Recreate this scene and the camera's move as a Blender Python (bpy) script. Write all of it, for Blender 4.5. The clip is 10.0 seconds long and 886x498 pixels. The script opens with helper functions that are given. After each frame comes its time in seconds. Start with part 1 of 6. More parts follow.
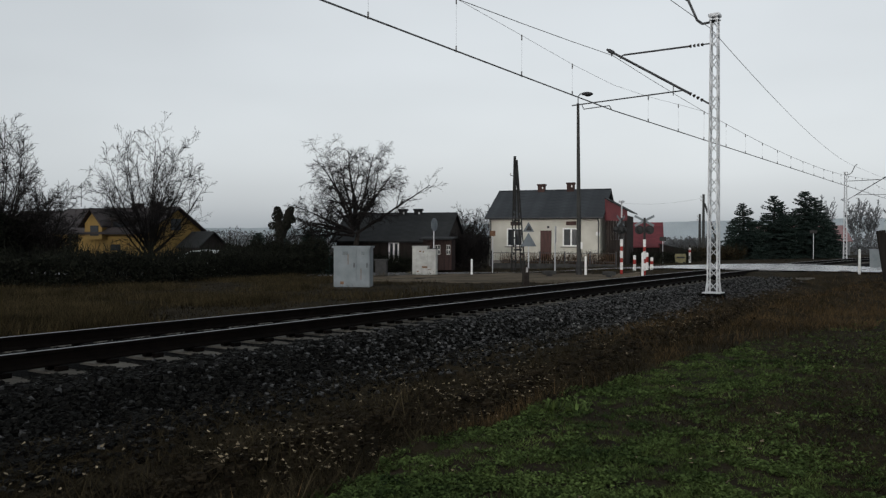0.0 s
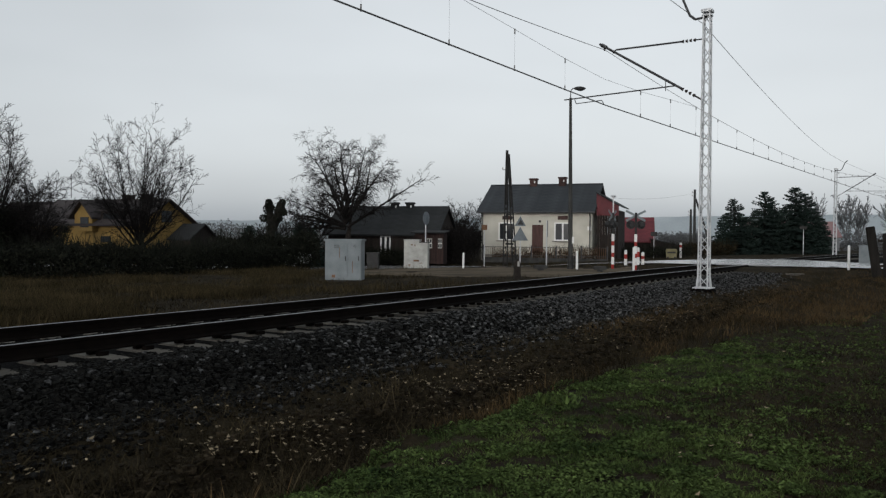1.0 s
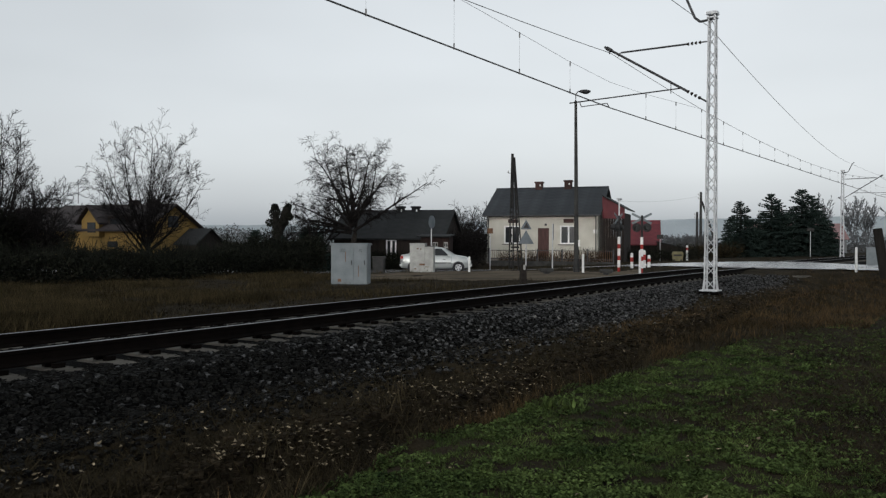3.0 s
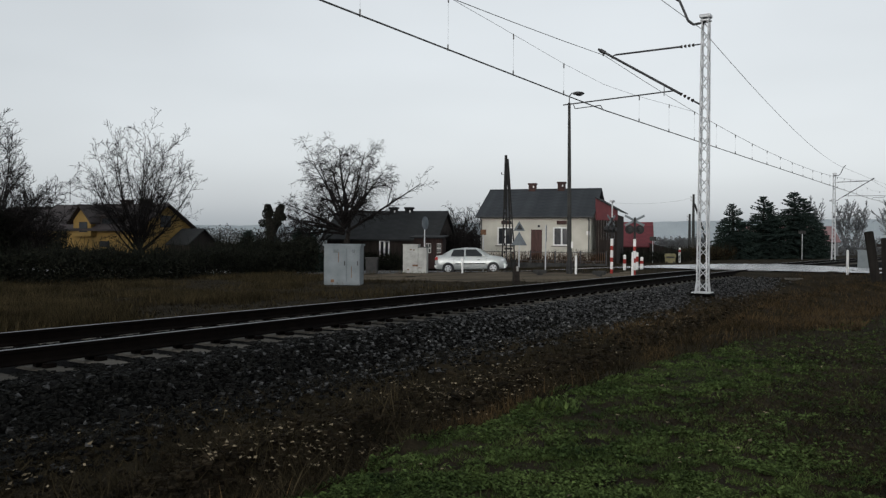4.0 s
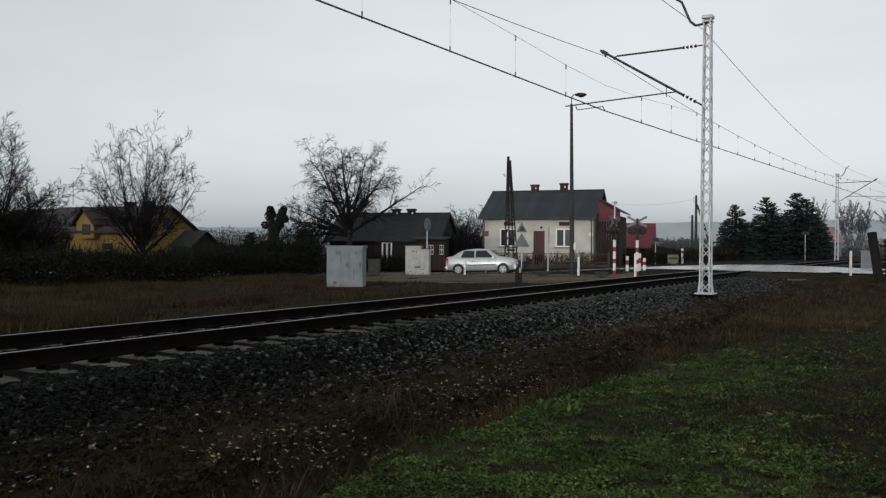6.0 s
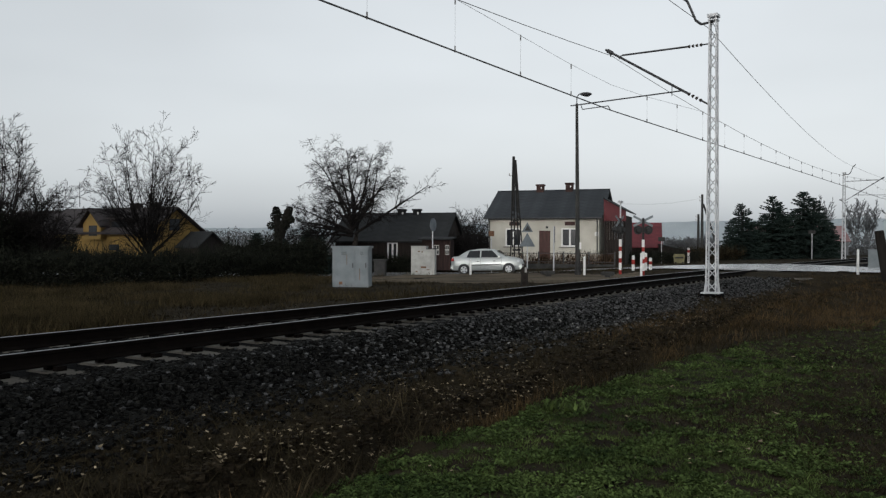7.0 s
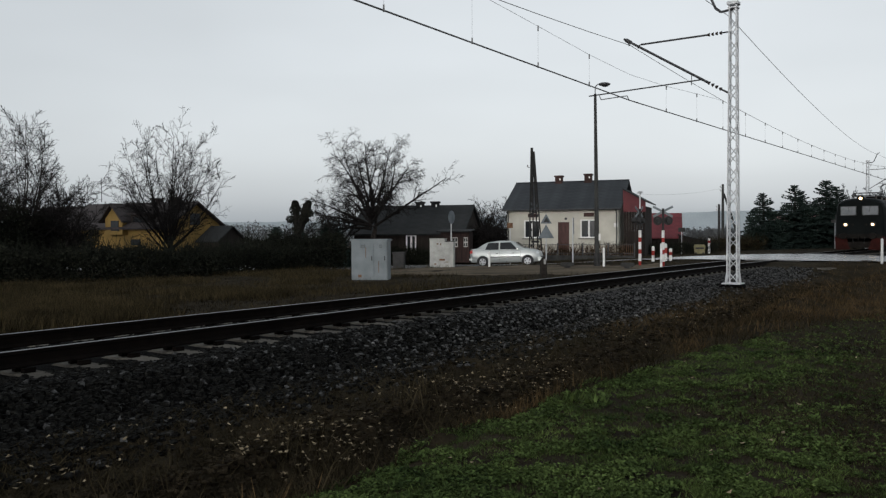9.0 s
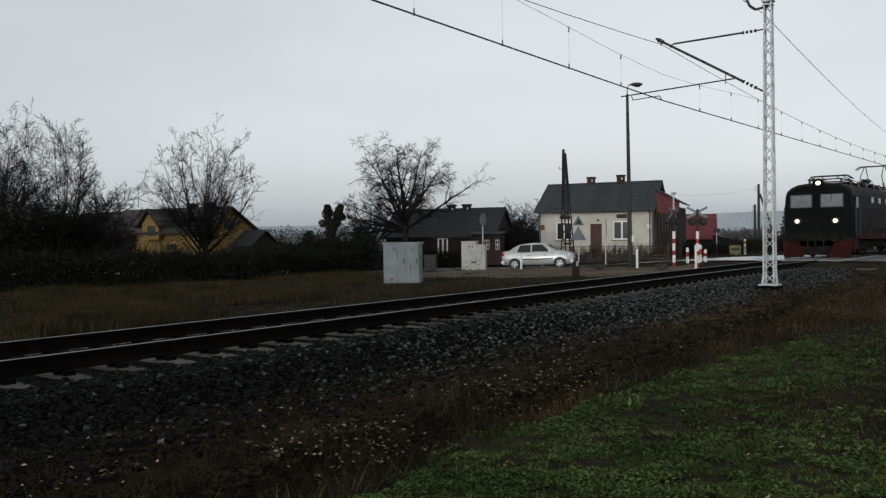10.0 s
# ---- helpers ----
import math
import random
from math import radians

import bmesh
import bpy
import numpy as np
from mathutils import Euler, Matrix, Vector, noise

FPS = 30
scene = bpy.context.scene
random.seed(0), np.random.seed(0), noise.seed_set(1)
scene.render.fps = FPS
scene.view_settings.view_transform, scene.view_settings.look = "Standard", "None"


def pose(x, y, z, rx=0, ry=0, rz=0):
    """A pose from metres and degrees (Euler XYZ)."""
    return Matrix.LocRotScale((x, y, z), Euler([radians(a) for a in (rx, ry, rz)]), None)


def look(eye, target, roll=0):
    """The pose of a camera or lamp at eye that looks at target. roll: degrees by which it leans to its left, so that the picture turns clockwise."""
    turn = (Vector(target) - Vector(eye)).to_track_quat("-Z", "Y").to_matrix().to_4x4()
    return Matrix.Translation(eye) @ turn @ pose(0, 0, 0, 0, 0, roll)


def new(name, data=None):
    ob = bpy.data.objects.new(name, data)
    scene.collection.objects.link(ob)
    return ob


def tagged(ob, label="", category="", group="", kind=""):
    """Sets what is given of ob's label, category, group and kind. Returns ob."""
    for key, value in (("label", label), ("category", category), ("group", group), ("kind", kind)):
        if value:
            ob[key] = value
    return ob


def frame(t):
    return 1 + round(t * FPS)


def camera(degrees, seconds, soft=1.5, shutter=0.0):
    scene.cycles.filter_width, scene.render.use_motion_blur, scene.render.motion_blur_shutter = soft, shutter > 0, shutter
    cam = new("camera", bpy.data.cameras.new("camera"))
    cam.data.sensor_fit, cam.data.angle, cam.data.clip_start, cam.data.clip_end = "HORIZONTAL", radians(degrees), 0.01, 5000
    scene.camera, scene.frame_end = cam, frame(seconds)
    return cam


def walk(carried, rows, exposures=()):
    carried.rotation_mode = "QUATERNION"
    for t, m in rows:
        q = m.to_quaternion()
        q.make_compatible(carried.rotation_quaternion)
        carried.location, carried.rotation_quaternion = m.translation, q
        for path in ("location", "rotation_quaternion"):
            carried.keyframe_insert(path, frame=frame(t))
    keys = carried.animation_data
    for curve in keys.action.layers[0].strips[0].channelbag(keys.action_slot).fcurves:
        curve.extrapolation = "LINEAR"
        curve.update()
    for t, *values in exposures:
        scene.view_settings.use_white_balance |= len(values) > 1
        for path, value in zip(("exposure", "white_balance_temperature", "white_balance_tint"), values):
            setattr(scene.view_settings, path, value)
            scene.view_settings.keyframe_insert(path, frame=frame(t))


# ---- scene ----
cam = camera(59.0, 10.0, soft=1.3)
walk(cam, [
    (0.0, pose(0, 0, 1.6, 89.561, -0.172, 0.001)),
    (0.5, pose(0, 0, 1.6, 89.542, -0.283, -0.289)),
    (1.0, pose(0, 0, 1.6, 89.104, -0.509, -0.602)),
    (1.5, pose(0, 0, 1.6, 89.190, -0.537, -0.291)),
    (2.0, pose(0, 0, 1.6, 89.156, -0.446, -0.549)),
    (2.5, pose(0, 0, 1.6, 89.259, -0.206, -0.054)),
    (4.0, pose(0, 0, 1.6, 89.456, -0.495, -0.678)),
    (4.5, pose(0, 0, 1.6, 89.229, -0.546, -0.770)),
    (5.0, pose(0, 0, 1.6, 89.464, -0.333, -0.933)),
    (5.5, pose(0, 0, 1.6, 89.561, -0.401, -0.783)),
    (7.0, pose(0, 0, 1.6, 89.572, -0.190, -0.087)),
    (7.5, pose(0, 0, 1.6, 89.165, -0.359, -0.163)),
    (8.0, pose(0, 0, 1.6, 88.937, -0.322, 0.397)),
    (8.5, pose(0, 0, 1.6, 88.931, -0.088, 0.470)),
    (9.0, pose(0, 0, 1.6, 89.015, 0.267, 1.269)),
    (9.5, pose(0, 0, 1.6, 89.107, 0.478, 2.486)),
    (10.0, pose(0, 0, 1.6, 89.235, 0.673, 3.579)),
], exposures=[(0.0, -0.08), (1.0, -0.06), (2.0, -0.01), (4.0, 0.0), (9.0, -0.02), (10.0, -0.05)])

# ---- world and sun: overcast winter day ----
world = bpy.data.worlds.new("overcast_sky")
scene.world = world
world.use_nodes = True
wn, wl = world.node_tree.nodes, world.node_tree.links
sky = wn.new("ShaderNodeTexSky")
sky.sky_type, sky.sun_disc = "NISHITA", False
sky.sun_elevation, sky.sun_rotation = radians(6), radians(200)
sky.air_density, sky.dust_density, sky.ozone_density = 1.0, 3.0, 1.0
grey = wn.new("ShaderNodeHueSaturation")
grey.inputs["Saturation"].default_value = 0.10
wl.new(sky.outputs[0], grey.inputs["Color"])
clouds = wn.new("ShaderNodeTexNoise")
clouds.inputs["Scale"].default_value, clouds.inputs["Detail"].default_value = 2.2, 3.0
stretch = wn.new("ShaderNodeMapping")
stretch.inputs["Scale"].default_value = (1, 1, 3.0)
coords = wn.new("ShaderNodeTexCoord")
wl.new(coords.outputs["Generated"], stretch.inputs[0])
wl.new(stretch.outputs[0], clouds.inputs["Vector"])
span = wn.new("ShaderNodeMapRange")
span.inputs[3].default_value, span.inputs[4].default_value = 0.86, 1.12
wl.new(clouds.outputs[0], span.inputs[0])
even = wn.new("ShaderNodeMix")
even.data_type = "RGBA"
even.inputs[0].default_value = 0.30
even.inputs[7].default_value = (4.68, 5.24, 5.75, 1)
wl.new(grey.outputs[0], even.inputs[6])
shade = wn.new("ShaderNodeVectorMath")
shade.operation = "SCALE"
wl.new(even.outputs[2], shade.inputs[0])
wl.new(span.outputs[0], shade.inputs["Scale"])
wl.new(shade.outputs[0], wn["Background"].inputs[0])
wn["Background"].inputs[1].default_value = 0.225
sun = new("sun", bpy.data.lights.new("sun", "SUN"))
sun.data.energy, sun.data.angle, sun.data.color = 0.15, radians(40), (1.0, 0.97, 0.93)
sun.matrix_world = look((0, 0, 0), (0.3, 0.8, -1.2))


# ---- materials ----
def material(name, dark, light, scale=4.0, fine=40.0, rough=0.8, metal=0.0, bump=0.3, bump_at=None, vary=0.0, islands=False, spec=0.3, stretch_by=None):
    """Two noises at two scales between two colours, fine relief, and a random lightness for each object or island."""
    m = bpy.data.materials.new(name)
    m.use_nodes = True
    n, l = m.node_tree.nodes, m.node_tree.links
    b = n["Principled BSDF"]
    b.inputs["Roughness"].default_value, b.inputs["Metallic"].default_value = rough, metal
    b.inputs["Specular IOR Level"].default_value = spec
    co = n.new("ShaderNodeTexCoord")
    src = co.outputs["Object"]
    if stretch_by:
        mp = n.new("ShaderNodeMapping")
        mp.inputs["Scale"].default_value = stretch_by
        l.new(src, mp.inputs[0])
        src = mp.outputs[0]
    a, c = n.new("ShaderNodeTexNoise"), n.new("ShaderNodeTexNoise")
    a.inputs["Scale"].default_value, a.inputs["Detail"].default_value = scale, 4
    c.inputs["Scale"].default_value, c.inputs["Detail"].default_value = fine, 3
    l.new(src, a.inputs["Vector"])
    l.new(src, c.inputs["Vector"])
    add = n.new("ShaderNodeMath")
    add.operation = "MULTIPLY_ADD"
    add.inputs[1].default_value = 0.45
    l.new(c.outputs[0], add.inputs[0])
    sub = n.new("ShaderNodeMath")
    sub.operation = "MULTIPLY_ADD"
    sub.inputs[1].default_value, sub.inputs[2].default_value = 1.1, -0.27
    l.new(a.outputs[0], sub.inputs[0])
    l.new(sub.outputs[0], add.inputs[2])
    ramp = n.new("ShaderNodeValToRGB")
    ramp.color_ramp.elements[0].position, ramp.color_ramp.elements[1].position = 0.25, 0.75
    ramp.color_ramp.elements[0].color, ramp.color_ramp.elements[1].color = (*dark, 1), (*light, 1)
    l.new(add.outputs[0], ramp.inputs[0])
    out = ramp.outputs[0]
    if vary:
        info = n.new("ShaderNodeNewGeometry" if islands else "ShaderNodeObjectInfo")
        r = n.new("ShaderNodeMapRange")
        r.inputs[3].default_value, r.inputs[4].default_value = 1 - vary, 1 + vary
        l.new(info.outputs["Random Per Island" if islands else "Random"], r.inputs[0])
        mul = n.new("ShaderNodeVectorMath")
        mul.operation = "SCALE"
        l.new(out, mul.inputs[0])
        l.new(r.outputs[0], mul.inputs["Scale"])
        out = mul.outputs[0]
    l.new(out, b.inputs["Base Color"])
    if bump:
        bp = n.new("ShaderNodeBump")
        bp.inputs["Strength"].default_value, bp.inputs["Distance"].default_value = bump, bump_at or 0.01
        l.new(c.outputs[0], bp.inputs["Height"])
        l.new(bp.outputs[0], b.inputs["Normal"])
    return m


def glowing(name, colour, strength):
    m = bpy.data.materials.new(name)
    m.use_nodes = True
    b = m.node_tree.nodes["Principled BSDF"]
    b.inputs["Emission Color"].default_value, b.inputs["Emission Strength"].default_value = (*colour, 1), strength
    b.inputs["Base Color"].default_value = (*colour, 1)
    return m


M_EARTH = material("damp_earth", (0.008, 0.0067, 0.0045), (0.031, 0.0245, 0.0145), 1.3, 30, 0.95, bump=0.8, bump_at=0.03, spec=0.04)
M_ASPHALT = material("wet_asphalt", (0.16, 0.16, 0.16), (0.27, 0.27, 0.27), 0.5, 60, 0.24, bump=0.15, spec=0.5)
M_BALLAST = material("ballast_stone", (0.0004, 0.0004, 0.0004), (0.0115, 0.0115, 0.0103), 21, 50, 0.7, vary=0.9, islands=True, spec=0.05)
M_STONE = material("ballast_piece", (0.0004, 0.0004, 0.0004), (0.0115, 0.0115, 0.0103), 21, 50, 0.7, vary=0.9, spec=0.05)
M_PALER = material("paler_ballast_stone", (0.002, 0.002, 0.0021), (0.084, 0.084, 0.084), 21, 50, 0.7, vary=0.8, islands=True, spec=0.15)
M_PALE_STONE = material("pale_stone", (0.12, 0.12, 0.115), (0.24, 0.235, 0.22), 8, 60, 0.8, vary=0.3)
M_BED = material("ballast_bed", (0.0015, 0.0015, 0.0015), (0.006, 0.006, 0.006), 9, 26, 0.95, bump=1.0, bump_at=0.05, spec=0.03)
M_SLEEPER = material("sleeper_concrete", (0.045, 0.042, 0.037), (0.12, 0.112, 0.098), 3, 45, 0.95, vary=0.3, spec=0.05)
M_RAIL_SIDE = material("rusty_rail", (0.0018, 0.0014, 0.0012), (0.006, 0.0045, 0.0037), 5, 60, 0.9, bump=0.3, spec=0.05)
M_RAIL_TOP = material("polished_rail_head", (0.13, 0.13, 0.135), (0.26, 0.26, 0.265), 3, 80, 0.4, metal=1.0, bump=0.03)
M_GALV = material("galvanised_steel", (0.42, 0.43, 0.44), (0.58, 0.59, 0.60), 5, 60, 0.55, metal=0.35, bump=0.1)
M_DARK_STEEL = material("dark_steel", (0.03, 0.03, 0.032), (0.07, 0.07, 0.072), 6, 70, 0.6, metal=0.3, bump=0.1)
M_WIRE = material("dull_copper_wire", (0.10, 0.10, 0.10), (0.16, 0.16, 0.16), 8, 50, 0.6, metal=0.4, bump=0)
M_INSULATOR = material("brown_porcelain", (0.016, 0.011, 0.009), (0.032, 0.021, 0.016), 8, 50, 0.25, bump=0)
M_CONCRETE = material("weathered_concrete", (0.022, 0.022, 0.021), (0.055, 0.055, 0.052), 2.5, 40, 0.9, bump=0.4)
M_POLE = material("sooty_pole_concrete", (0.012, 0.012, 0.012), (0.032, 0.031, 0.030), 2.5, 40, 0.9, bump=0.4)
M_PALE_CONCRETE = material("pale_concrete", (0.24, 0.24, 0.23), (0.40, 0.39, 0.37), 3, 50, 0.9, bump=0.3)
M_CABINET = material("grey_cabinet_paint", (0.13, 0.15, 0.16), (0.20, 0.226, 0.236), 2.2, 30, 0.6, bump=0.1)
M_CABINET_W = material("cream_cabinet_paint", (0.26, 0.26, 0.245), (0.42, 0.42, 0.395), 3.0, 28, 0.6, bump=0.12)
M_RUST = material("rust_stain", (0.08, 0.04, 0.02), (0.18, 0.10, 0.06), 5, 50, 0.9)
M_WHITE = material("white_paint", (0.62, 0.62, 0.60), (0.82, 0.82, 0.80), 4, 50, 0.6, bump=0.1)
M_RED = material("red_paint", (0.22, 0.016, 0.012), (0.34, 0.03, 0.022), 4, 50, 0.55, bump=0.1)
M_BLACK = material("black_paint", (0.010, 0.010, 0.010), (0.03, 0.03, 0.03), 4, 50, 0.6, bump=0.1)
M_SIGN_BACK = material("sign_back_aluminium", (0.09, 0.105, 0.12), (0.16, 0.18, 0.195), 3, 40, 0.6, metal=0.0, bump=0.05, spec=0.15)
M_PLASTER = material("cream_plaster", (0.42, 0.40, 0.34), (0.58, 0.56, 0.49), 0.8, 25, 0.9, bump=0.25)
M_PLINTH = material("plinth_render", (0.14, 0.13, 0.12), (0.24, 0.23, 0.21), 1.5, 30, 0.9, bump=0.3)
M_ROOF_DARK = material("grey_fibre_cement", (0.022, 0.0255, 0.029), (0.050, 0.055, 0.060), 1.2, 25, 0.85, bump=0.3, vary=0.05, spec=0.15)
M_BRICK = material("chimney_brick", (0.032, 0.018, 0.016), (0.065, 0.036, 0.031), 6, 40, 0.9, vary=0.25)
M_DOOR = material("brown_door_wood", (0.045, 0.019, 0.016), (0.080, 0.035, 0.029), 3, 40, 0.6, bump=0.2, stretch_by=(4, 4, 0.6))
M_GLASS = material("dark_window_glass", (0.012, 0.014, 0.016), (0.026, 0.029, 0.032), 1, 5, 0.12, bump=0, spec=0.25)
M_FRAME = material("white_window_frame", (0.70, 0.70, 0.68), (0.80, 0.80, 0.78), 5, 50, 0.5, bump=0.05)
M_OLD_WOOD = material("old_dark_boards", (0.009, 0.0065, 0.0055), (0.026, 0.019, 0.016), 2, 30, 0.9, vary=0.35, stretch_by=(5, 5, 0.5))
M_OLD_ROOF = material("dark_tar_roof", (0.008, 0.009, 0.0095), (0.020, 0.0215, 0.0225), 1.5, 30, 0.85, vary=0.12)
M_PORCH = material("red_brown_boards", (0.014, 0.008, 0.007), (0.036, 0.020, 0.017), 2, 30, 0.9, vary=0.3, stretch_by=(5, 5, 0.5))
M_YELLOW = material("yellow_plaster", (0.13, 0.085, 0.026), (0.23, 0.148, 0.045), 0.7, 20, 0.9, bump=0.25)
M_ROOF_BROWN = material("brown_roof_tiles", (0.016, 0.013, 0.013), (0.038, 0.031, 0.031), 1.5, 25, 0.8, vary=0.2)
M_ROOF_RED = material("red_metal_roof", (0.080, 0.012, 0.017), (0.145, 0.026, 0.031), 1.2, 25, 0.6, vary=0.15)
# red dulled and paled: the haze before this roof is in its colour
M_ROOF_FAR = material("haze_tinted_far_roof", (0.17, 0.10, 0.10), (0.24, 0.15, 0.15), 1.0, 15, 0.9, bump=0)
M_BARK = material("dark_bark", (0.012, 0.010, 0.009), (0.035, 0.030, 0.026), 8, 50, 0.95, bump=0.6, bump_at=0.02, spec=0.1)
M_TWIG = material("bare_twig", (0.006, 0.0052, 0.005), (0.018, 0.016, 0.015), 6, 40, 0.95, vary=0.4, islands=True, bump=0, spec=0.1)
M_NEEDLE = material("spruce_needles", (0.009, 0.016, 0.014), (0.028, 0.042, 0.035), 3, 30, 0.9, vary=0.45, islands=True, bump=0, spec=0.1)
M_HEDGE = material("hedge_leaf", (0.006, 0.0075, 0.0055), (0.019, 0.020, 0.0135), 3, 30, 0.95, vary=0.5, islands=True, bump=0, spec=0.1)
M_GRASS = material("green_grass", (0.019, 0.034, 0.010), (0.100, 0.136, 0.040), 0.9, 8, 0.85, vary=0.6, islands=True, bump=0, spec=0.06)
M_CLOVER = material("broad_weed_leaf", (0.014, 0.026, 0.008), (0.078, 0.110, 0.033), 1.1, 9, 0.85, vary=0.65, islands=True, bump=0, spec=0.05)
M_DRY = material("dry_grass", (0.013, 0.0108, 0.006), (0.058, 0.045, 0.023), 0.8, 8, 0.9, vary=0.6, islands=True, bump=0, spec=0.04)
M_TUFT = material("reddish_dry_grass", (0.019, 0.0135, 0.0068), (0.105, 0.070, 0.034), 0.8, 8, 0.9, vary=0.5, islands=True, bump=0, spec=0.04)
M_WEED = material("dead_weeds", (0.0065, 0.0055, 0.0034), (0.044, 0.035, 0.020), 0.8, 8, 0.9, vary=0.7, islands=True, bump=0, spec=0.04)
M_LEAF = material("fallen_pale_leaf", (0.09, 0.07, 0.04), (0.26, 0.21, 0.14), 5, 30, 0.85, vary=0.5, islands=True, bump=0, spec=0.2)
# distance haze is put into the hills' pale blue-grey base colour
M_HILL = material("haze_tinted_woods", (0.30, 0.345, 0.375), (0.37, 0.42, 0.45), 0.02, 0.3, 1.0, bump=0, spec=0.0)
# pale grey with distance haze put in, for far bushes, trees and walls
M_FIELD_WOOD = material("far_haze_grey", (0.085, 0.09, 0.095), (0.15, 0.155, 0.16), 0.3, 2, 1.0, vary=0.3, islands=True, bump=0, spec=0.0)


# ---- mesh helpers ----
def part(name, bm, mat, parent=None, label="", smooth=False):
    me = bpy.data.meshes.new(name)
    if smooth:
        for f in bm.faces:
            f.smooth = True
    bm.to_mesh(me)
    bm.free()
    me.materials.append(mat)
    ob = new(name, me)
    if parent is not None:
        ob.parent = parent
    if label:
        tagged(ob, label)
    return ob


def from_arrays(name, verts, faces, mat, parent=None):
    me = bpy.data.meshes.new(name)
    me.from_pydata(verts, [], faces)
    me.materials.append(mat)
    ob = new(name, me)
    if parent is not None:
        ob.parent = parent
    return ob


def thing(name, m, label, category, group="", kind=""):
    ob = new(name)
    ob.empty_display_size = 0.2
    ob.matrix_basis = m
    return tagged(ob, label, category, group, kind)


def box(bm, c, s, m=None, bevel=0.0):
    r = bmesh.ops.create_cube(bm, size=1.0, matrix=(m or Matrix()) @ Matrix.Translation(c) @ Matrix.Diagonal((*s, 1)))
    if bevel:
        edges = list({e for v in r["verts"] for e in v.link_edges})
        bmesh.ops.bevel(bm, geom=edges, offset=bevel, segments=2, affect="EDGES")


def tube(bm, a, b, r0, r1=None, seg=8, caps=True):
    a, b = Vector(a), Vector(b)
    r1 = r0 if r1 is None else r1
    q = (b - a).to_track_quat("Z", "Y").to_matrix().to_4x4()
    bmesh.ops.create_cone(bm, cap_ends=caps, segments=seg, radius1=r0, radius2=max(r1, 1e-4), depth=(b - a).length,
                          matrix=Matrix.Translation((a + b) / 2) @ q)


def path_tube(bm, pts, r, seg=6):
    for a, b in zip(pts, pts[1:]):
        tube(bm, a, b, r, r, seg)


def prism(bm, poly, y0, y1, m=None):
    """A polygon in x and z, drawn out along y."""
    m = m or Matrix()
    a = [bm.verts.new(m @ Vector((x, y0, z))) for x, z in poly]
    b = [bm.verts.new(m @ Vector((x, y1, z))) for x, z in poly]
    k = len(poly)
    bm.faces.new(a)
    bm.faces.new(b[::-1])
    for i in range(k):
        bm.faces.new((a[i], b[i], b[(i + 1) % k], a[(i + 1) % k]))
    bmesh.ops.recalc_face_normals(bm, faces=bm.faces)


def ball(bm, c, r, sub=2, scale=(1, 1, 1)):
    bmesh.ops.create_icosphere(bm, subdivisions=sub, radius=r, matrix=Matrix.Translation(c) @ Matrix.Diagonal((*scale, 1)))


# ---- the lie of the land ----
S_CURVE, RADIUS = 20.0, 650.0
TX, TY = 0.5554, 0.8316
OX, OY = -7.385, 4.932
RAIL_Z = 0.45


def to_track(x, y):
    s = (x - OX) * TX + (y - OY) * TY
    n = -(x - OX) * TY + (y - OY) * TX
    return s, n + max(0.0, s - S_CURVE) ** 2 / (2 * RADIUS)


def on_track(s, n, z=0.0):
    off = max(0.0, s - S_CURVE) ** 2 / (2 * RADIUS)
    slope = max(0.0, s - S_CURVE) / RADIUS
    s2, n2 = s + n * slope, n - off
    return Vector((OX + TX * s2 - TY * n2, OY + TY * s2 + TX * n2, z))


def track_pose(s, n, z):
    """Local x runs along the track, away from the eye."""
    return Matrix.Translation(on_track(s, n, z)) @ Matrix.Rotation(math.atan2(TY, TX) - max(0.0, s - S_CURVE) / RADIUS, 4, "Z")


def table(v, rows):
    if v <= rows[0][0]:
        return rows[0][1]
    for (a, p), (b, q) in zip(rows, rows[1:]):
        if v <= b:
            return p + (q - p) * (v - a) / (b - a)
    return rows[-1][1]


PROFILE = ((-60, 0.3), (-20, 0.15), (-9, 0.06), (-5.6, 0.0), (-5.25, -0.05), (-5.0, -0.26), (-4.6, -0.46), (-4.25, -0.42), (-3.95, -0.2), (-3.5, -0.17),
           (-2.4, -0.12), (-1.9, -0.02), (1.9, 0.0), (2.6, 0.02), (5, 0.06), (8, 0.03), (12, -0.07), (25, -0.16), (45, -0.25), (120, -0.3))
ROAD_Z = ((-40, 0.35), (-3, 0.42), (3, 0.42), (6, 0.32), (10, 0.08), (13, -0.15), (16, -0.26), (25, -0.33), (60, -0.38))


ROAD_LINE = ((-90, 57.0), (-60, 53.0), (-30, 49.5), (-12, 48.2), (-4, 47.8), (0, 47.6), (2, 47.5), (4, 47.15), (6, 46.1), (8, 44.5), (10, 42.7), (12, 40.9), (14, 39.25), (16, 37.9), (18, 36.8), (22, 35.0), (40, 27.0))


def road_dir(x):
    k = table(x + 1.5, ROAD_LINE) - table(x - 1.5, ROAD_LINE)
    c = 1 / math.hypot(1, k / 3)
    return c, c * k / 3


def road_uv(x, y):
    """x itself, and the distance across the lane's middle line."""
    return x, (y - table(x, ROAD_LINE)) * road_dir(x)[0]


def road_xy(u, v):
    c, k = road_dir(u)
    return u - k * v, table(u, ROAD_LINE) + c * v


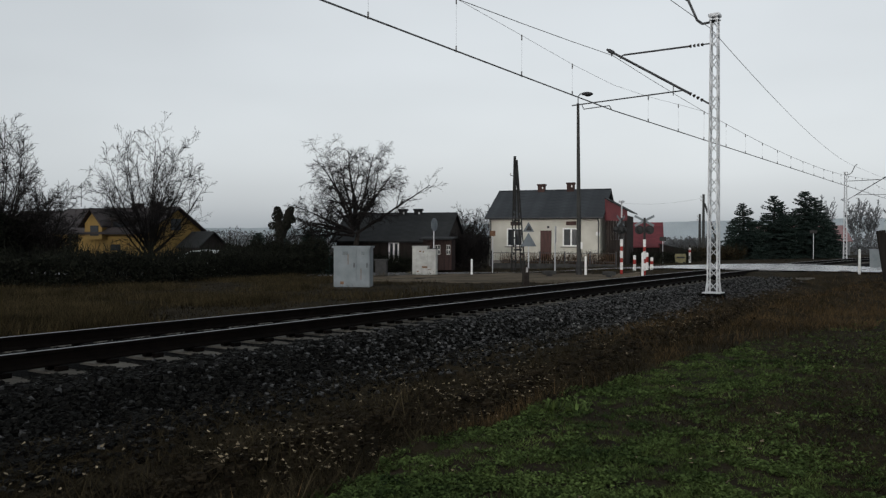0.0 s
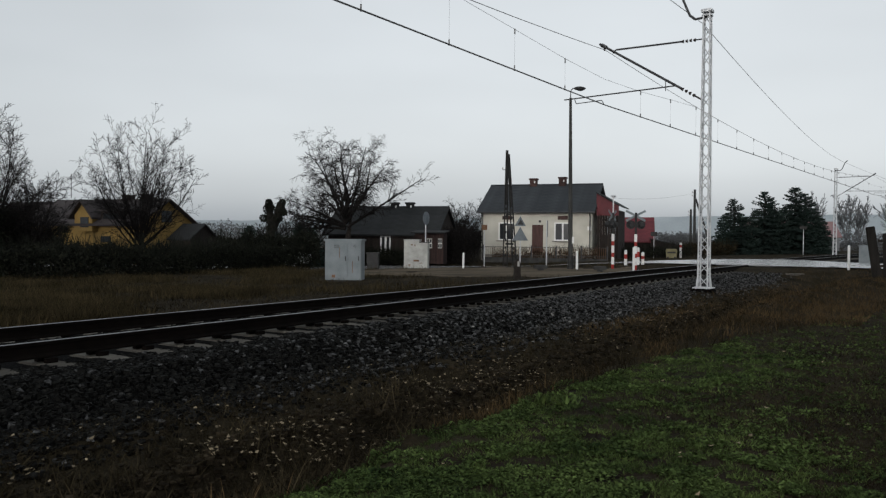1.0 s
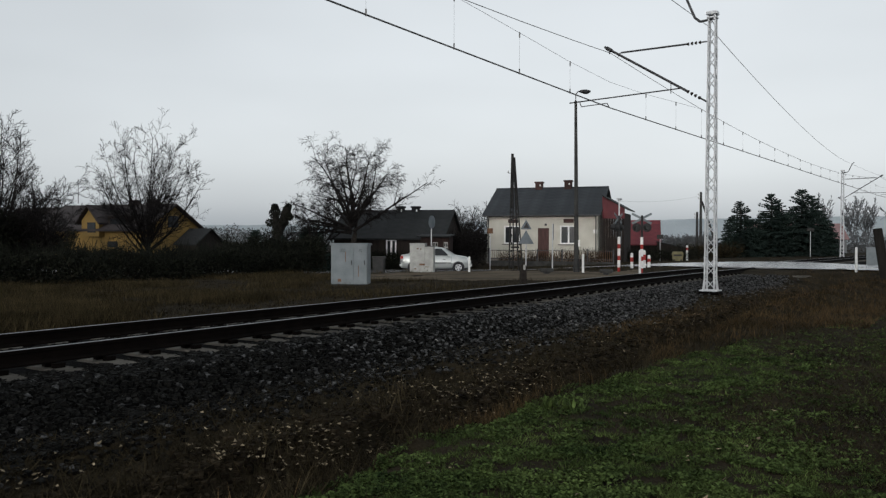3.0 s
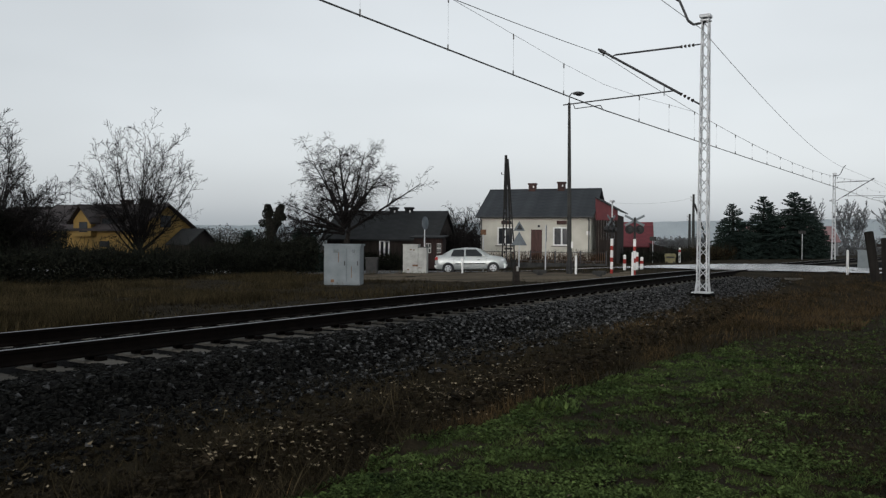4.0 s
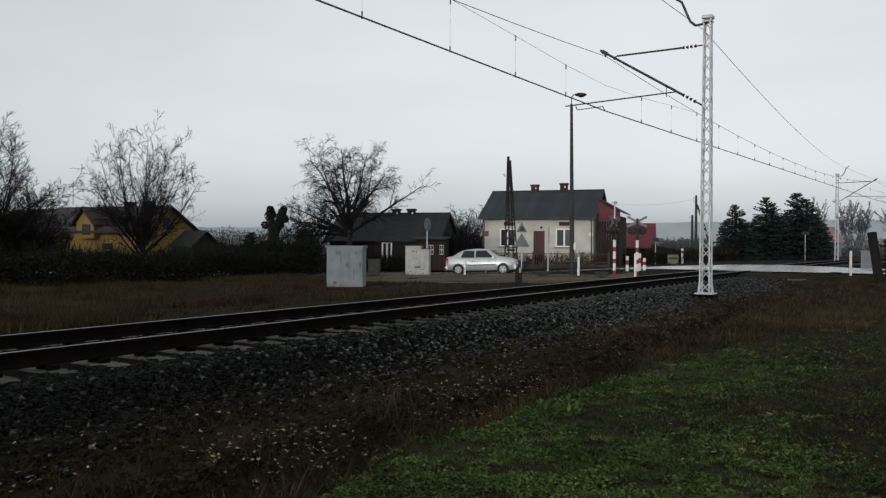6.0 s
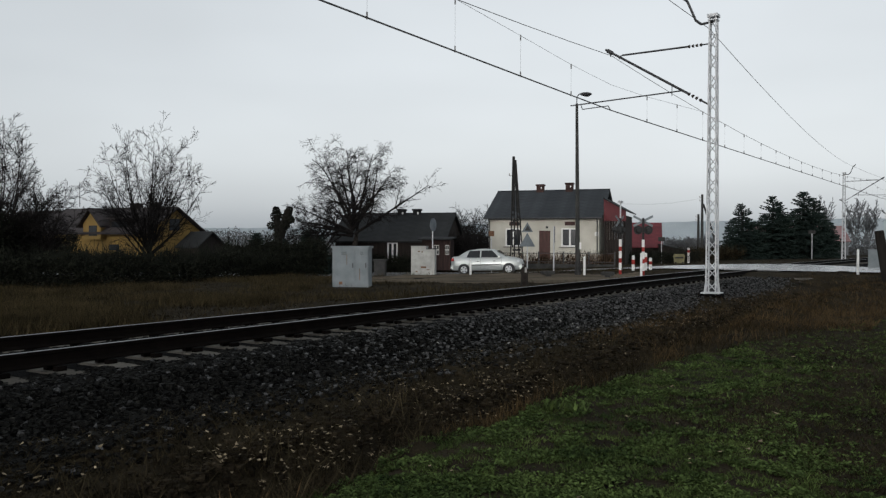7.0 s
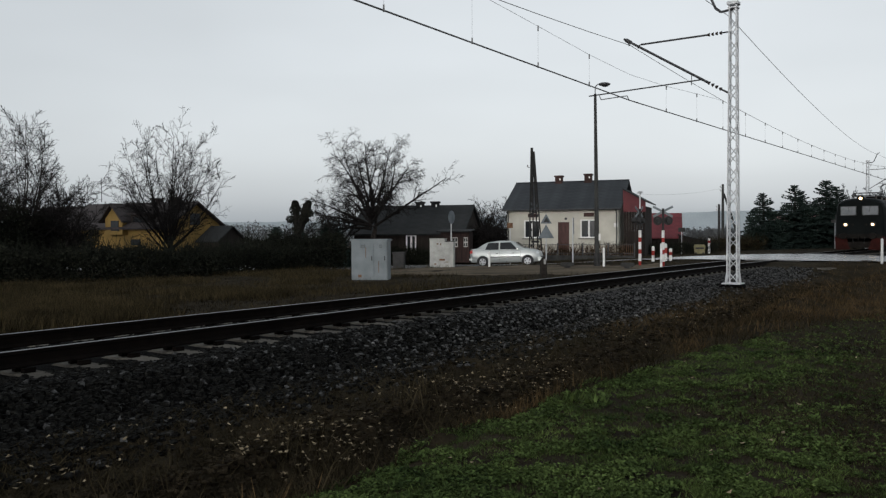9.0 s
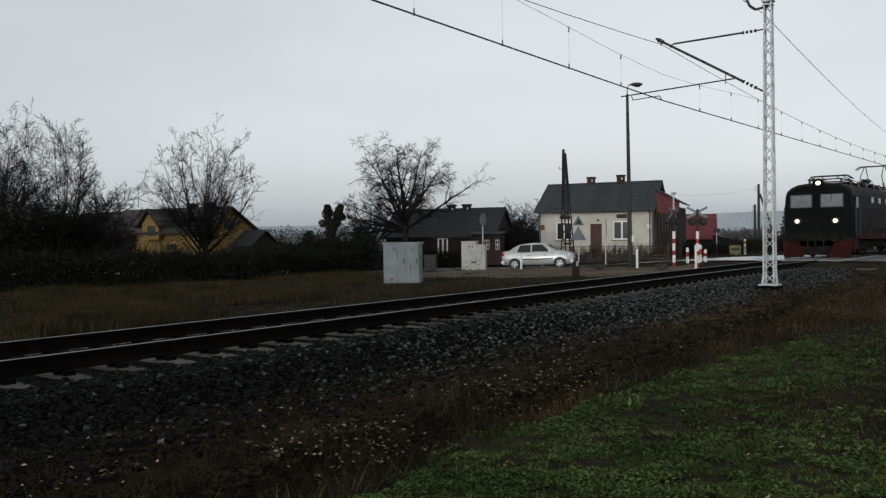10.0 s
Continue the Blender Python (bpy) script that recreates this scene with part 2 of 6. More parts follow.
def smooth_land(x, y):
    s, n = to_track(x, y)
    z = table(n, PROFILE)
    u, v = road_uv(x, y)
    w = min(1.0, max(0.0, (7.5 - abs(v + 0.2)) / 4.0))
    w = w * w * (3 - 2 * w)
    # a heap of ballast round the mast's foot, and a low spoil ridge along the ditch before the crossing
    z += 0.26 * math.exp(-((s - 22.83) ** 2 + (n + 2.9) ** 2) / 0.7)
    z += 0.20 * math.exp(-((n + 5.2 + 0.09 * (s - 18)) / 0.75) ** 2) * min(1.0, max(0.0, (s - 13) / 5))
    # the verge climbs a little towards the crossing
    if 2.5 < n < 16:
        z += 0.13 * min(1.0, max(0.0, (s - 23) / 7)) * min(1.0, n - 2.5, (16 - n) / 4)
    return z + (table(n, ROAD_Z) - 0.05 - z) * w


def land(x, y):
    z = smooth_land(x, y)
    s, n = to_track(x, y)
    if abs(n) < 2.2:
        return z
    if -5.4 - 0.08 * max(0.0, s - 10) < n < -2.5:
        # broken clods in the ditch and on its bank
        k = min(1.0, (-2.5 - n) / 0.5)
        return z + k * (0.10 * noise.noise((x * 0.9, y * 0.9, 0)) + 0.075 * noise.noise((x * 2.3, y * 2.3, 5)) + 0.035 * noise.noise((x * 6.0, y * 6.0, 9)))
    rough = 0.02 if n < 0 else 0.035
    return z + rough * (noise.noise((x * 0.9, y * 0.9, 0)) + 0.6 * noise.noise((x * 2.7, y * 2.7, 5)))


def ground_pose(x, y, rz=0.0, sink=0.03):
    return pose(x, y, land(x, y) - sink, 0, 0, rz)


def build_ground():
    # finer rows close by, coarse ones out to the horizon, in the track's frame
    ns = [-400, -200, -100, -60, -40, -30, -24] + [-20 + 0.5 * i for i in range(24)] + [-8 + 0.11 * i for i in range(55)] + \
         [-1.9, 1.9] + [2.3 + 0.3 * i for i in range(25)] + [10.5 + i for i in range(30)] + [45, 55, 70, 90, 130, 200, 350, 700, 1500]
    ss = [-400, -200, -100, -60, -40, -30] + [-24 + 0.6 * i for i in range(42)] + [1.2 + 0.15 * i for i in range(190)] + [29.7 + 0.3 * i for i in range(44)] + [43 + i for i in range(50)] + [100, 120, 150, 200, 300, 500, 900, 1800]
    verts, faces = [], []
    for s in ss:
        for n in ns:
            p = on_track(s, n) if s < 200 else Vector((OX + TX * s - TY * n, OY + TY * s + TX * n, 0))
            z = land(p.x, p.y) if -60 < s < 100 else smooth_land(p.x, p.y)
            verts.append((p.x, p.y, z))
    k = len(ns)
    for i in range(len(ss) - 1):
        for j in range(k - 1):
            a = i * k + j
            faces.append((a, a + k, a + k + 1, a + 1))
    ob = from_arrays("ground", verts, faces, M_EARTH)
    return tagged(ob, "dark damp earth with thin turf beside the railway", "ground", kind="structure")


build_ground()


def build_road():
    bm = bmesh.new()
    rows = []
    us = [-45 + 1.0 * i for i in range(50)] + [5 + 0.5 * i for i in range(40)] + [25 + i for i in range(12)]
    for u in us:
        near = -3.4
        far = 2.6 + 7.0 * math.exp(-((u - 15.5) / 4.5) ** 2)
        row = []
        for k in range(9):
            v = near + (far - near) * k / 8
            x, y = road_xy(u, v)
            s, n = to_track(x, y)
            row.append(bm.verts.new((x, y, table(n, ROAD_Z) + 0.015)))
        rows.append(row)
    for a, b in zip(rows, rows[1:]):
        for k in range(8):
            bm.faces.new((a[k], b[k], b[k + 1], a[k + 1]))
    bmesh.ops.recalc_face_normals(bm, faces=bm.faces)
    ob = part("road", bm, M_ASPHALT, smooth=True)
    return tagged(ob, "wet grey asphalt lane climbing to the level crossing", "road", kind="structure")


build_road()


# ---- railway ----
def rail_profile():
    return [(-0.065, -0.17), (0.065, -0.17), (0.065, -0.155), (0.012, -0.13), (0.010, -0.045), (0.036, -0.035), (0.036, -0.004),
            (-0.036, -0.004), (-0.036, -0.035), (-0.010, -0.045), (-0.012, -0.13), (-0.065, -0.155)]


def sweep(name, poly, n, z, s_list, mat, parent=None):
    bm = bmesh.new()
    rings = []
    for s in s_list:
        rings.append([bm.verts.new(on_track(s, n + a, z + b)) for a, b in poly])
    k = len(poly)
    for p, q in zip(rings, rings[1:]):
        for i in range(k):
            bm.faces.new((p[i], q[i], q[(i + 1) % k], p[(i + 1) % k]))
    bm.faces.new(rings[0])
    bm.faces.new(rings[-1][::-1])
    bmesh.ops.recalc_face_normals(bm, faces=bm.faces)
    return part(name, bm, mat, parent)


S_LIST = [-60, -40, -20, 0, 20] + [22 + 2 * i for i in range(70)] + [170, 190, 220, 260]


def build_track():
    track = thing("railway_track", Matrix(), "single track of worn steel rails on concrete sleepers", "railway track")
    for n in (-0.7535, 0.7535):
        r = sweep("rail", rail_profile(), n, RAIL_Z, S_LIST, M_RAIL_SIDE, track)
        sweep("rail_head", [(-0.024, -0.004), (0.024, -0.004), (0.019, 0.0), (-0.019, 0.0)], n, RAIL_Z, S_LIST, M_RAIL_TOP, r)
        tagged(r, "rusty steel rail with a polished head")
    # concrete sleeper: raised seats under the rails, waist in the middle
    bm = bmesh.new()
    prism(bm, [(-1.27, -0.20), (1.27, -0.20), (1.27, -0.03), (1.20, -0.005), (1.0, 0.0), (0.5, 0.0), (0.35, -0.04), (-0.35, -0.04), (-0.5, 0.0), (-1.0, 0.0), (-1.20, -0.005), (-1.27, -0.03)], -0.13, 0.13)
    me = bpy.data.meshes.new("sleeper")
    bm.to_mesh(me)
    bm.free()
    me.materials.append(M_SLEEPER)
    clips = bmesh.new()
    s = 4.2221 - 0.13 - 0.6 * 40
    while s < 110:
        if not 35.2 < s < 46.5:
            ob = new("sleeper", me)
            ob.parent = track
            wob = noise.noise((s, 3, 3)) * 0.8
            ob.matrix_basis = track_pose(s, 0, RAIL_Z - 0.228 + 0.004 * noise.noise((s, 0, 1))) @ pose(0, 0, 0, 0, 0, 90 + wob)
            if 0 < s < 36:
                for n in (-0.7535, 0.7535):
                    for d in (-0.09, 0.09):
                        box(clips, (0, n + d, 0.025), (0.12, 0.07, 0.05), track_pose(s, 0, RAIL_Z - 0.228))
        s += 0.6
    tagged(part("rail_fastening", clips, M_RAIL_SIDE, track, "small rusty rail fastenings"), kind="stuff")
    return track


track = build_track()


def build_ballast_bed():
    top = RAIL_Z - 0.255
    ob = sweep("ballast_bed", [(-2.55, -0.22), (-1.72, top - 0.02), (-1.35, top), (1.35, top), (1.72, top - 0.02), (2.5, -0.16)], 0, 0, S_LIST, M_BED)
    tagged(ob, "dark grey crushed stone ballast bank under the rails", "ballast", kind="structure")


build_ballast_bed()


def build_crossing():
    """Panels between and beside the rails where the road goes over."""
    deck = thing("level_crossing", Matrix(), "pale worn crossing slabs flush with the rails", "level crossing", kind="structure")
    bm = bmesh.new()
    box(bm, (0, 0, 0), (1.18, 1.36, 0.12), bevel=0.015)
    me = bpy.data.meshes.new("panel")
    bm.to_mesh(me)
    bm.free()
    me.materials.append(M_ASPHALT)
    for k in range(7):
        s = 38.2 + 1.2 * k
        ob = new("panel", me)
        ob.parent = deck
        ob.matrix_basis = track_pose(s, 0, RAIL_Z - 0.05)
    bm = bmesh.new()
    box(bm, (0, 0, 0), (1.18, 0.9, 0.12), bevel=0.015)
    me = bpy.data.meshes.new("side_panel")
    bm.to_mesh(me)
    bm.free()
    me.materials.append(M_ASPHALT)
    for k in range(7):
        for n in (-1.26, 1.26):
            ob = new("side_panel", me)
            ob.parent = deck
            ob.matrix_basis = track_pose(38.2 + 1.2 * k, n, RAIL_Z - 0.055)


build_crossing()


# ---- overhead line ----
def lattice_mast(m, height, label):
    mast = thing("catenary_mast", m, label, "mast", "catenary masts")
    b0, b1 = 0.135, 0.09
    corners = ((-1, -1), (1, -1), (1, 1), (-1, 1))
    for cx, cy in corners:
        bm = bmesh.new()
        tube(bm, (cx * b0, cy * b0, 0.12), (cx * b1, cy * b1, height), 0.027, 0.024, 4)
        part("leg", bm, M_GALV, mast)
    steps = int(height / 0.30)
    for side in range(4):
        (ax, ay), (bx, by) = corners[side], corners[(side + 1) % 4]
        for k in range(steps):
            bm = bmesh.new()
            z0, z1 = 0.2 + (height - 0.3) * k / steps, 0.2 + (height - 0.3) * (k + 1) / steps
            w0, w1 = b0 + (b1 - b0) * z0 / height, b0 + (b1 - b0) * z1 / height
            p, q = ((ax * w0, ay * w0, z0), (bx * w1, by * w1, z1)) if k % 2 else ((bx * w0, by * w0, z0), (ax * w1, ay * w1, z1))
            tube(bm, p, q, 0.013, 0.013, 4)
            part("lacing_bar", bm, M_GALV, mast)
    bm = bmesh.new()
    box(bm, (0, 0, -0.16), (0.56, 0.56, 0.52), bevel=0.02)
    part("foundation", bm, M_BED, mast)
    bm = bmesh.new()
    for cx, cy in corners:
        prism(bm, [(cx * 0.28, 0.11), (cx * 0.14, 0.11), (cx * 0.14, 0.42)], cy * 0.15 - 0.012, cy * 0.15 + 0.012)
    box(bm, (0, 0, 0.13), (0.54, 0.5, 0.03))
    part("base_plate", bm, M_GALV, mast)
    bm = bmesh.new()
    box(bm, (0, 0, height), (0.3, 0.3, 0.09), bevel=0.01)
    box(bm, (0, 0, height - 0.12), (0.26, 0.26, 0.04))
    part("cap", bm, M_GALV, mast)
    return mast


def insulator(bm_dark, a, b):
    a, b = Vector(a), Vector(b)
    d = (b - a).normalized()
    n = 4
    for k in range(n):
        c = a + (b - a) * (k + 0.5) / n
        tube(bm_dark, c - d * 0.03, c + d * 0.03, 0.055, 0.03, 8)


def cantilever(mast, side):
    """Bracket arms in the mast's frame; local y towards the track. side: 1 or -1."""
    base = mast.matrix_basis.translation.z
    at = lambda y, z: (0, side * y, z - base)
    bm, dark = bmesh.new(), bmesh.new()
    insulator(dark, at(0.3, 7.31), at(0.75, 7.31))
    tube(bm, at(0.1, 7.31), at(0.32, 7.31), 0.02)
    tube(bm, at(0.7, 7.31), at(2.7, 7.32), 0.028)
    path_tube(bm, [at(2.7, 7.32), at(2.78, 7.29), at(2.8, 7.22)], 0.02)
    part("stay_tube", bm, M_DARK_STEEL, mast)
    part("insulator", dark, M_INSULATOR, mast)
    q = lambda t: at(0.12 + 3.12 * t, 5.58 + 1.98 * t)
    bm, dark = bmesh.new(), bmesh.new()
    insulator(dark, q(0.06), q(0.2))
    tube(bm, q(0.0), q(0.07), 0.025)
    tube(bm, q(0.18), q(1.0), 0.036)
    part("bracket_tube", bm, M_DARK_STEEL, mast)
    part("insulator", dark, M_INSULATOR, mast)
    bm = bmesh.new()
    tube(bm, q(0.24), at(4.4, 5.95), 0.02)
    tube(bm, q(0.34), (0, q(0.34)[1], 5.93 - base), 0.012)
    path_tube(bm, [at(4.05, 5.93), at(4.0, 5.80), at(3.15, 5.83), at(3.08, 5.70)], 0.014)
    part("steady_arm", bm, M_DARK_STEEL, mast)
    bm = bmesh.new()
    tube(bm, q(0.955), at(3.08, 7.33), 0.018)
    tube(bm, q(0.93), q(0.98), 0.06)
    part("clamp", bm, M_DARK_STEEL, mast)


MAST_Z = 0.08
MAST_A = (22.83, -2.9)
mast_a = lattice_mast(track_pose(22.83, -2.9, MAST_Z), 8.0, "slender galvanised lattice catenary mast on a concrete foot")
cantilever(mast_a, 1)
mast_b = lattice_mast(track_pose(79.0, 2.9, 0.1), 8.0, "distant galvanised lattice catenary mast beyond the crossing")
cantilever(mast_b, -1)


def horn(mast, side):
    """Curved horn with an insulator that carries the return line."""
    bm = bmesh.new()
    path_tube(bm, [(0, side * 0.05, 7.85), (0, side * -0.35, 7.82), (0, side * -0.5, 7.95), (0, side * -0.75, 8.55), (0, side * -0.95, 8.7)], 0.035, 8)
    part("horn", bm, M_DARK_STEEL, mast)


horn(mast_a, -1)
horn(mast_b, 1)


def span_points(a, b, sag, steps=14):
    return [a.lerp(b, k / steps) - Vector((0, 0, 4 * sag * (k / steps) * (1 - k / steps))) for k in range(steps + 1)]


def overhead_line():
    z_wire, z_cat = RAIL_Z + 5.23, 7.35
    line = thing("overhead_line", Matrix(), "overhead contact line with droppers hung between the masts", "overhead line")
    sup = [(-36.0, 0.2), (22.83, 0.15), (79.0, -0.15), (138.0, 0.2), (196.0, -0.2)]
    for (s0, n0), (s1, n1) in zip(sup, sup[1:]):
        a, b = on_track(s0, n0, z_cat), on_track(s1, n1, z_cat)
        wa, wb = on_track(s0, n0, z_wire), on_track(s1, n1, z_wire)
        top = span_points(a, b, 1.1, 20)
        bm = bmesh.new()
        path_tube(bm, top, 0.009, 5)
        part("messenger_wire", bm, M_WIRE, line)
        bm = bmesh.new()
        path_tube(bm, [wa, wa.lerp(wb, 0.5), wb], 0.018, 5)
        part("contact_wire", bm, M_WIRE, line)
        # the stitch wire sags under each support and carries the nearest droppers
        stitch = {1: 6.52, 2: 6.66, 18: 6.66, 19: 6.52}
        for k in range(1, 20):
            low = wa.lerp(wb, k / 20)
            high = Vector((top[k].x, top[k].y, stitch.get(k, top[k].z)))
            bm = bmesh.new()
            tube(bm, low, high, 0.002, 0.002, 4)
            box(bm, low + Vector((0, 0, 0.04)), (0.03, 0.03, 0.13))
            box(bm, high - Vector((0, 0, 0.05)), (0.03, 0.03, 0.13))
            part("dropper", bm, M_WIRE, line)
        for j in (0, 1):
            ks = [0, 1, 2, 3] if j == 0 else [20, 19, 18, 17]
            bm = bmesh.new()
            path_tube(bm, [Vector((top[k].x, top[k].y, stitch.get(k, 6.46 if k in (0, 20) else top[k].z))) for k in ks], 0.005, 4)
            part("stitch_wire", bm, M_WIRE, line)
    # return line on the masts' outer side
    feed = thing("return_line", Matrix(), "thin return wire running along the mast tops", "wire")
    ends = [on_track(-36, -2.8, 7.8), on_track(22.83, -2.78, 7.74), on_track(79.0, 2.1, 8.6), on_track(138, 2.1, 8.6)]
    for a, b in zip(ends, ends[1:]):
        bm = bmesh.new()
        path_tube(bm, span_points(a, b, 0.6), 0.009, 5)
        part("wire", bm, M_WIRE, feed)


overhead_line()


# ---- houses ----
def window(parent, x, z, w, h, y=0.0, mullions=1, lintel=False):
    """A white framed window in the front wall (the wall's outer face lies at y; outside is -y)."""
    win = new("window")
    win.parent = parent
    win.matrix_basis = pose(x, y, z)
    bm = bmesh.new()
    t = 0.09
    for cx, cz, sx, sz in ((0, h / 2 - t / 2, w, t), (0, -h / 2 + t / 2, w, t), (-w / 2 + t / 2, 0, t, h - 2 * t), (w / 2 - t / 2, 0, t, h - 2 * t)):
        box(bm, (cx, 0.03, cz), (sx, 0.1, sz))
    for k in range(mullions):
        box(bm, (-w / 2 + w * (k + 1) / (mullions + 1), 0.03, 0), (0.11, 0.1, h - 2 * t))
    part("window_frame", bm, M_FRAME, win)
    for k in range(mullions + 1):
        bm = bmesh.new()
        pw = w / (mullions + 1)
        box(bm, (-w / 2 + pw * (k + 0.5), 0.06, 0), (pw - 0.12, 0.02, h - 2 * t))
        part("pane", bm, M_GLASS, win)
    bm = bmesh.new()
    box(bm, (0, -0.06, -h / 2 - 0.05), (w + 0.25, 0.2, 0.07))
    part("sill", bm, M_PLINTH, win)
    return win


def slope(name, x0, x1, ya, za, yb, zb, thick, mat, parent, courses):
    """One roof slope: a slab with overlapping sheets on it."""
    bm = bmesh.new()
    prism(bm, [(ya, za), (yb, zb), (yb, zb - thick), (ya, za - thick)], x0, x1, Matrix(((0, 1, 0, 0), (1, 0, 0, 0), (0, 0, 1, 0), (0, 0, 0, 1))))
    ob = part(name, bm, mat, parent)
    length = math.hypot(yb - ya, zb - za)
    ang = math.atan2(zb - za, yb - ya)
    rowl = length / courses
    bm = bmesh.new()
    box(bm, (0, rowl / 2, 0.012), (x1 - x0, rowl * 1.06, 0.02), pose(0, 0, 0, 2.0))
    me = bpy.data.meshes.new("course")
    bm.to_mesh(me)
    bm.free()
    me.materials.append(mat)
    for k in range(courses):
        c = new("course", me)
        c.parent = ob
        f = k / courses
        c.matrix_basis = pose((x0 + x1) / 2, ya + (yb - ya) * f, za + (zb - za) * f + 0.01, math.degrees(ang))
    return ob


def walls(name, w, d, h, ridge, mat, parent, holes=(), thick=0.25):
    """Four walls with gables; holes (x, z, w, h) are cut through the front."""
    bm = bmesh.new()
    xs = sorted({0, w, *[a for x, z, ww, hh in holes for a in (x - ww / 2, x + ww / 2)]})
    zs = sorted({0, h, *[a for x, z, ww, hh in holes for a in (z - hh / 2, z + hh / 2)]})
    for xa, xb in zip(xs, xs[1:]):
        for za, zb in zip(zs, zs[1:]):
            cx, cz = (xa + xb) / 2, (za + zb) / 2
            if any(abs(cx - x) < ww / 2 and abs(cz - z) < hh / 2 for x, z, ww, hh in holes):
                continue
            box(bm, (cx, thick / 2, cz), (xb - xa, thick, zb - za))
    bmesh.ops.remove_doubles(bm, verts=bm.verts, dist=1e-4)
    turn = Matrix(((0, 1, 0, 0), (1, 0, 0, 0), (0, 0, 1, 0), (0, 0, 0, 1)))
    front = part("front_wall", bm, mat, parent)
    for x0, x1 in ((0, thick), (w - thick, w)):
        bm = bmesh.new()
        prism(bm, [(thick, 0), (d, 0), (d, h), (d / 2, ridge), (thick, h + (ridge - h) * thick / (d / 2))], x0, x1, turn)
        part("gable_wall", bm, mat, parent)
    bm = bmesh.new()
    box(bm, (w / 2, d - thick / 2, h / 2), (w - 2 * thick, thick, h))
    part("back_wall", bm, mat, parent)
    return front


def chimney(parent, x, y, z0, z1, mat=None, w=0.55):
    ch = new("chimney")
    ch.parent = parent
    ch.matrix_basis = pose(x, y, 0)
    bm = bmesh.new()
    box(bm, (0, 0, (z0 + z1) / 2), (w, w * 0.85, z1 - z0), bevel=0.01)
    part("stack", bm, mat or M_BRICK, ch)
    bm = bmesh.new()
    box(bm, (0, 0, z1 - 0.06), (w + 0.12, w * 0.85 + 0.12, 0.12), bevel=0.01)
    part("crown", bm, M_BRICK if mat is None else mat, ch)
    bm = bmesh.new()
    box(bm, (0.12, -w * 0.43, z1 - 0.3), (0.09, 0.03, 0.14))
    part("vent", bm, M_WHITE, ch)


def cream_house():
    w, d, h, r = 8.3, 7.2, 3.78, 5.85
    house = thing("house", pose(3.56, 59.5, -0.15, 0, 0, -20), "small cream plastered house with a dark grey roof", "house", "houses")
    holes = [(1.95, 2.2, 1.25, 1.35), (6.2, 2.2, 1.25, 1.35), (4.32, 1.65, 0.85, 2.1)]
    walls("cream", w, d, h, r, M_PLASTER, house, holes)
    window(house, 1.95, 2.2, 1.25, 1.35)
    window(house, 6.2, 2.2, 1.25, 1.35)
    bm = bmesh.new()
    box(bm, (4.32, 0.1, 1.65), (0.85, 0.08, 2.1))
    for z in (1.1, 1.7, 2.3):
        box(bm, (4.32, 0.055, z), (0.6, 0.02, 0.45), bevel=0.008)
    door = part("door", bm, M_DOOR, house, "dark reddish brown panelled door")
    bm = bmesh.new()
    ball(bm, (4.6, 0.03, 1.5), 0.04, 1)
    part("handle", bm, M_DARK_STEEL, door)
    bm = bmesh.new()
    box(bm, (w / 2, -0.03, 0.2), (w + 0.06, 0.08, 0.5))
    part("plinth", bm, M_PLINTH, house)
    for k in range(3):
        bm = bmesh.new()
        box(bm, (4.32, -0.35 - 0.14 * k, 0.36 - 0.15 * k), (1.4, 0.6, 0.15), bevel=0.01)
        part("step", bm, M_PLINTH, house)
    slope("roof_front", -0.3, w + 0.3, -0.4, h - 0.12, d / 2, r + 0.05, 0.1, M_ROOF_DARK, house, 9)
    slope("roof_back", -0.3, w + 0.3, d + 0.4, h - 0.12, d / 2, r + 0.05, 0.1, M_ROOF_DARK, house, 9)
    bm = bmesh.new()
    box(bm, (w / 2, d / 2, r + 0.07), (w + 0.6, 0.3, 0.08), bevel=0.02)
    part("ridge_cap", bm, M_ROOF_DARK, house)
    chimney(house, 3.2, d / 2 - 0.1, r - 0.3, r + 0.55)
    chimney(house, 5.5, d / 2 - 0.1, r - 0.3, r + 0.62)
    bm = bmesh.new()
    path_tube(bm, [(-0.3, -0.46, h - 0.17), (w + 0.3, -0.46, h - 0.17)], 0.06)
    part("gutter", bm, M_DARK_STEEL, house)
    for x in (0.1, w - 0.1):
        bm = bmesh.new()
        path_tube(bm, [(x, -0.46, h - 0.2), (x, -0.09, h - 0.45), (x, -0.09, 0.1)], 0.045)
        part("downpipe", bm, M_DARK_STEEL, house)
    for x in (2.0, 6.2):
        bm = bmesh.new()
        box(bm, (x, -0.02, 3.22), (0.75, 0.06, 0.28), bevel=0.01)
        part("air_vent", bm, M_BRICK, house)
    bm = bmesh.new()
    box(bm, (4.5, -0.03, 2.95), (0.16, 0.08, 0.16))
    part("wall_lamp", bm, M_DARK_STEEL, house)
    bm = bmesh.new()
    box(bm, (8.15, -0.03, 2.45), (0.28, 0.06, 0.28))
    part("plate", bm, M_WHITE, house)
    return house


cream_house()


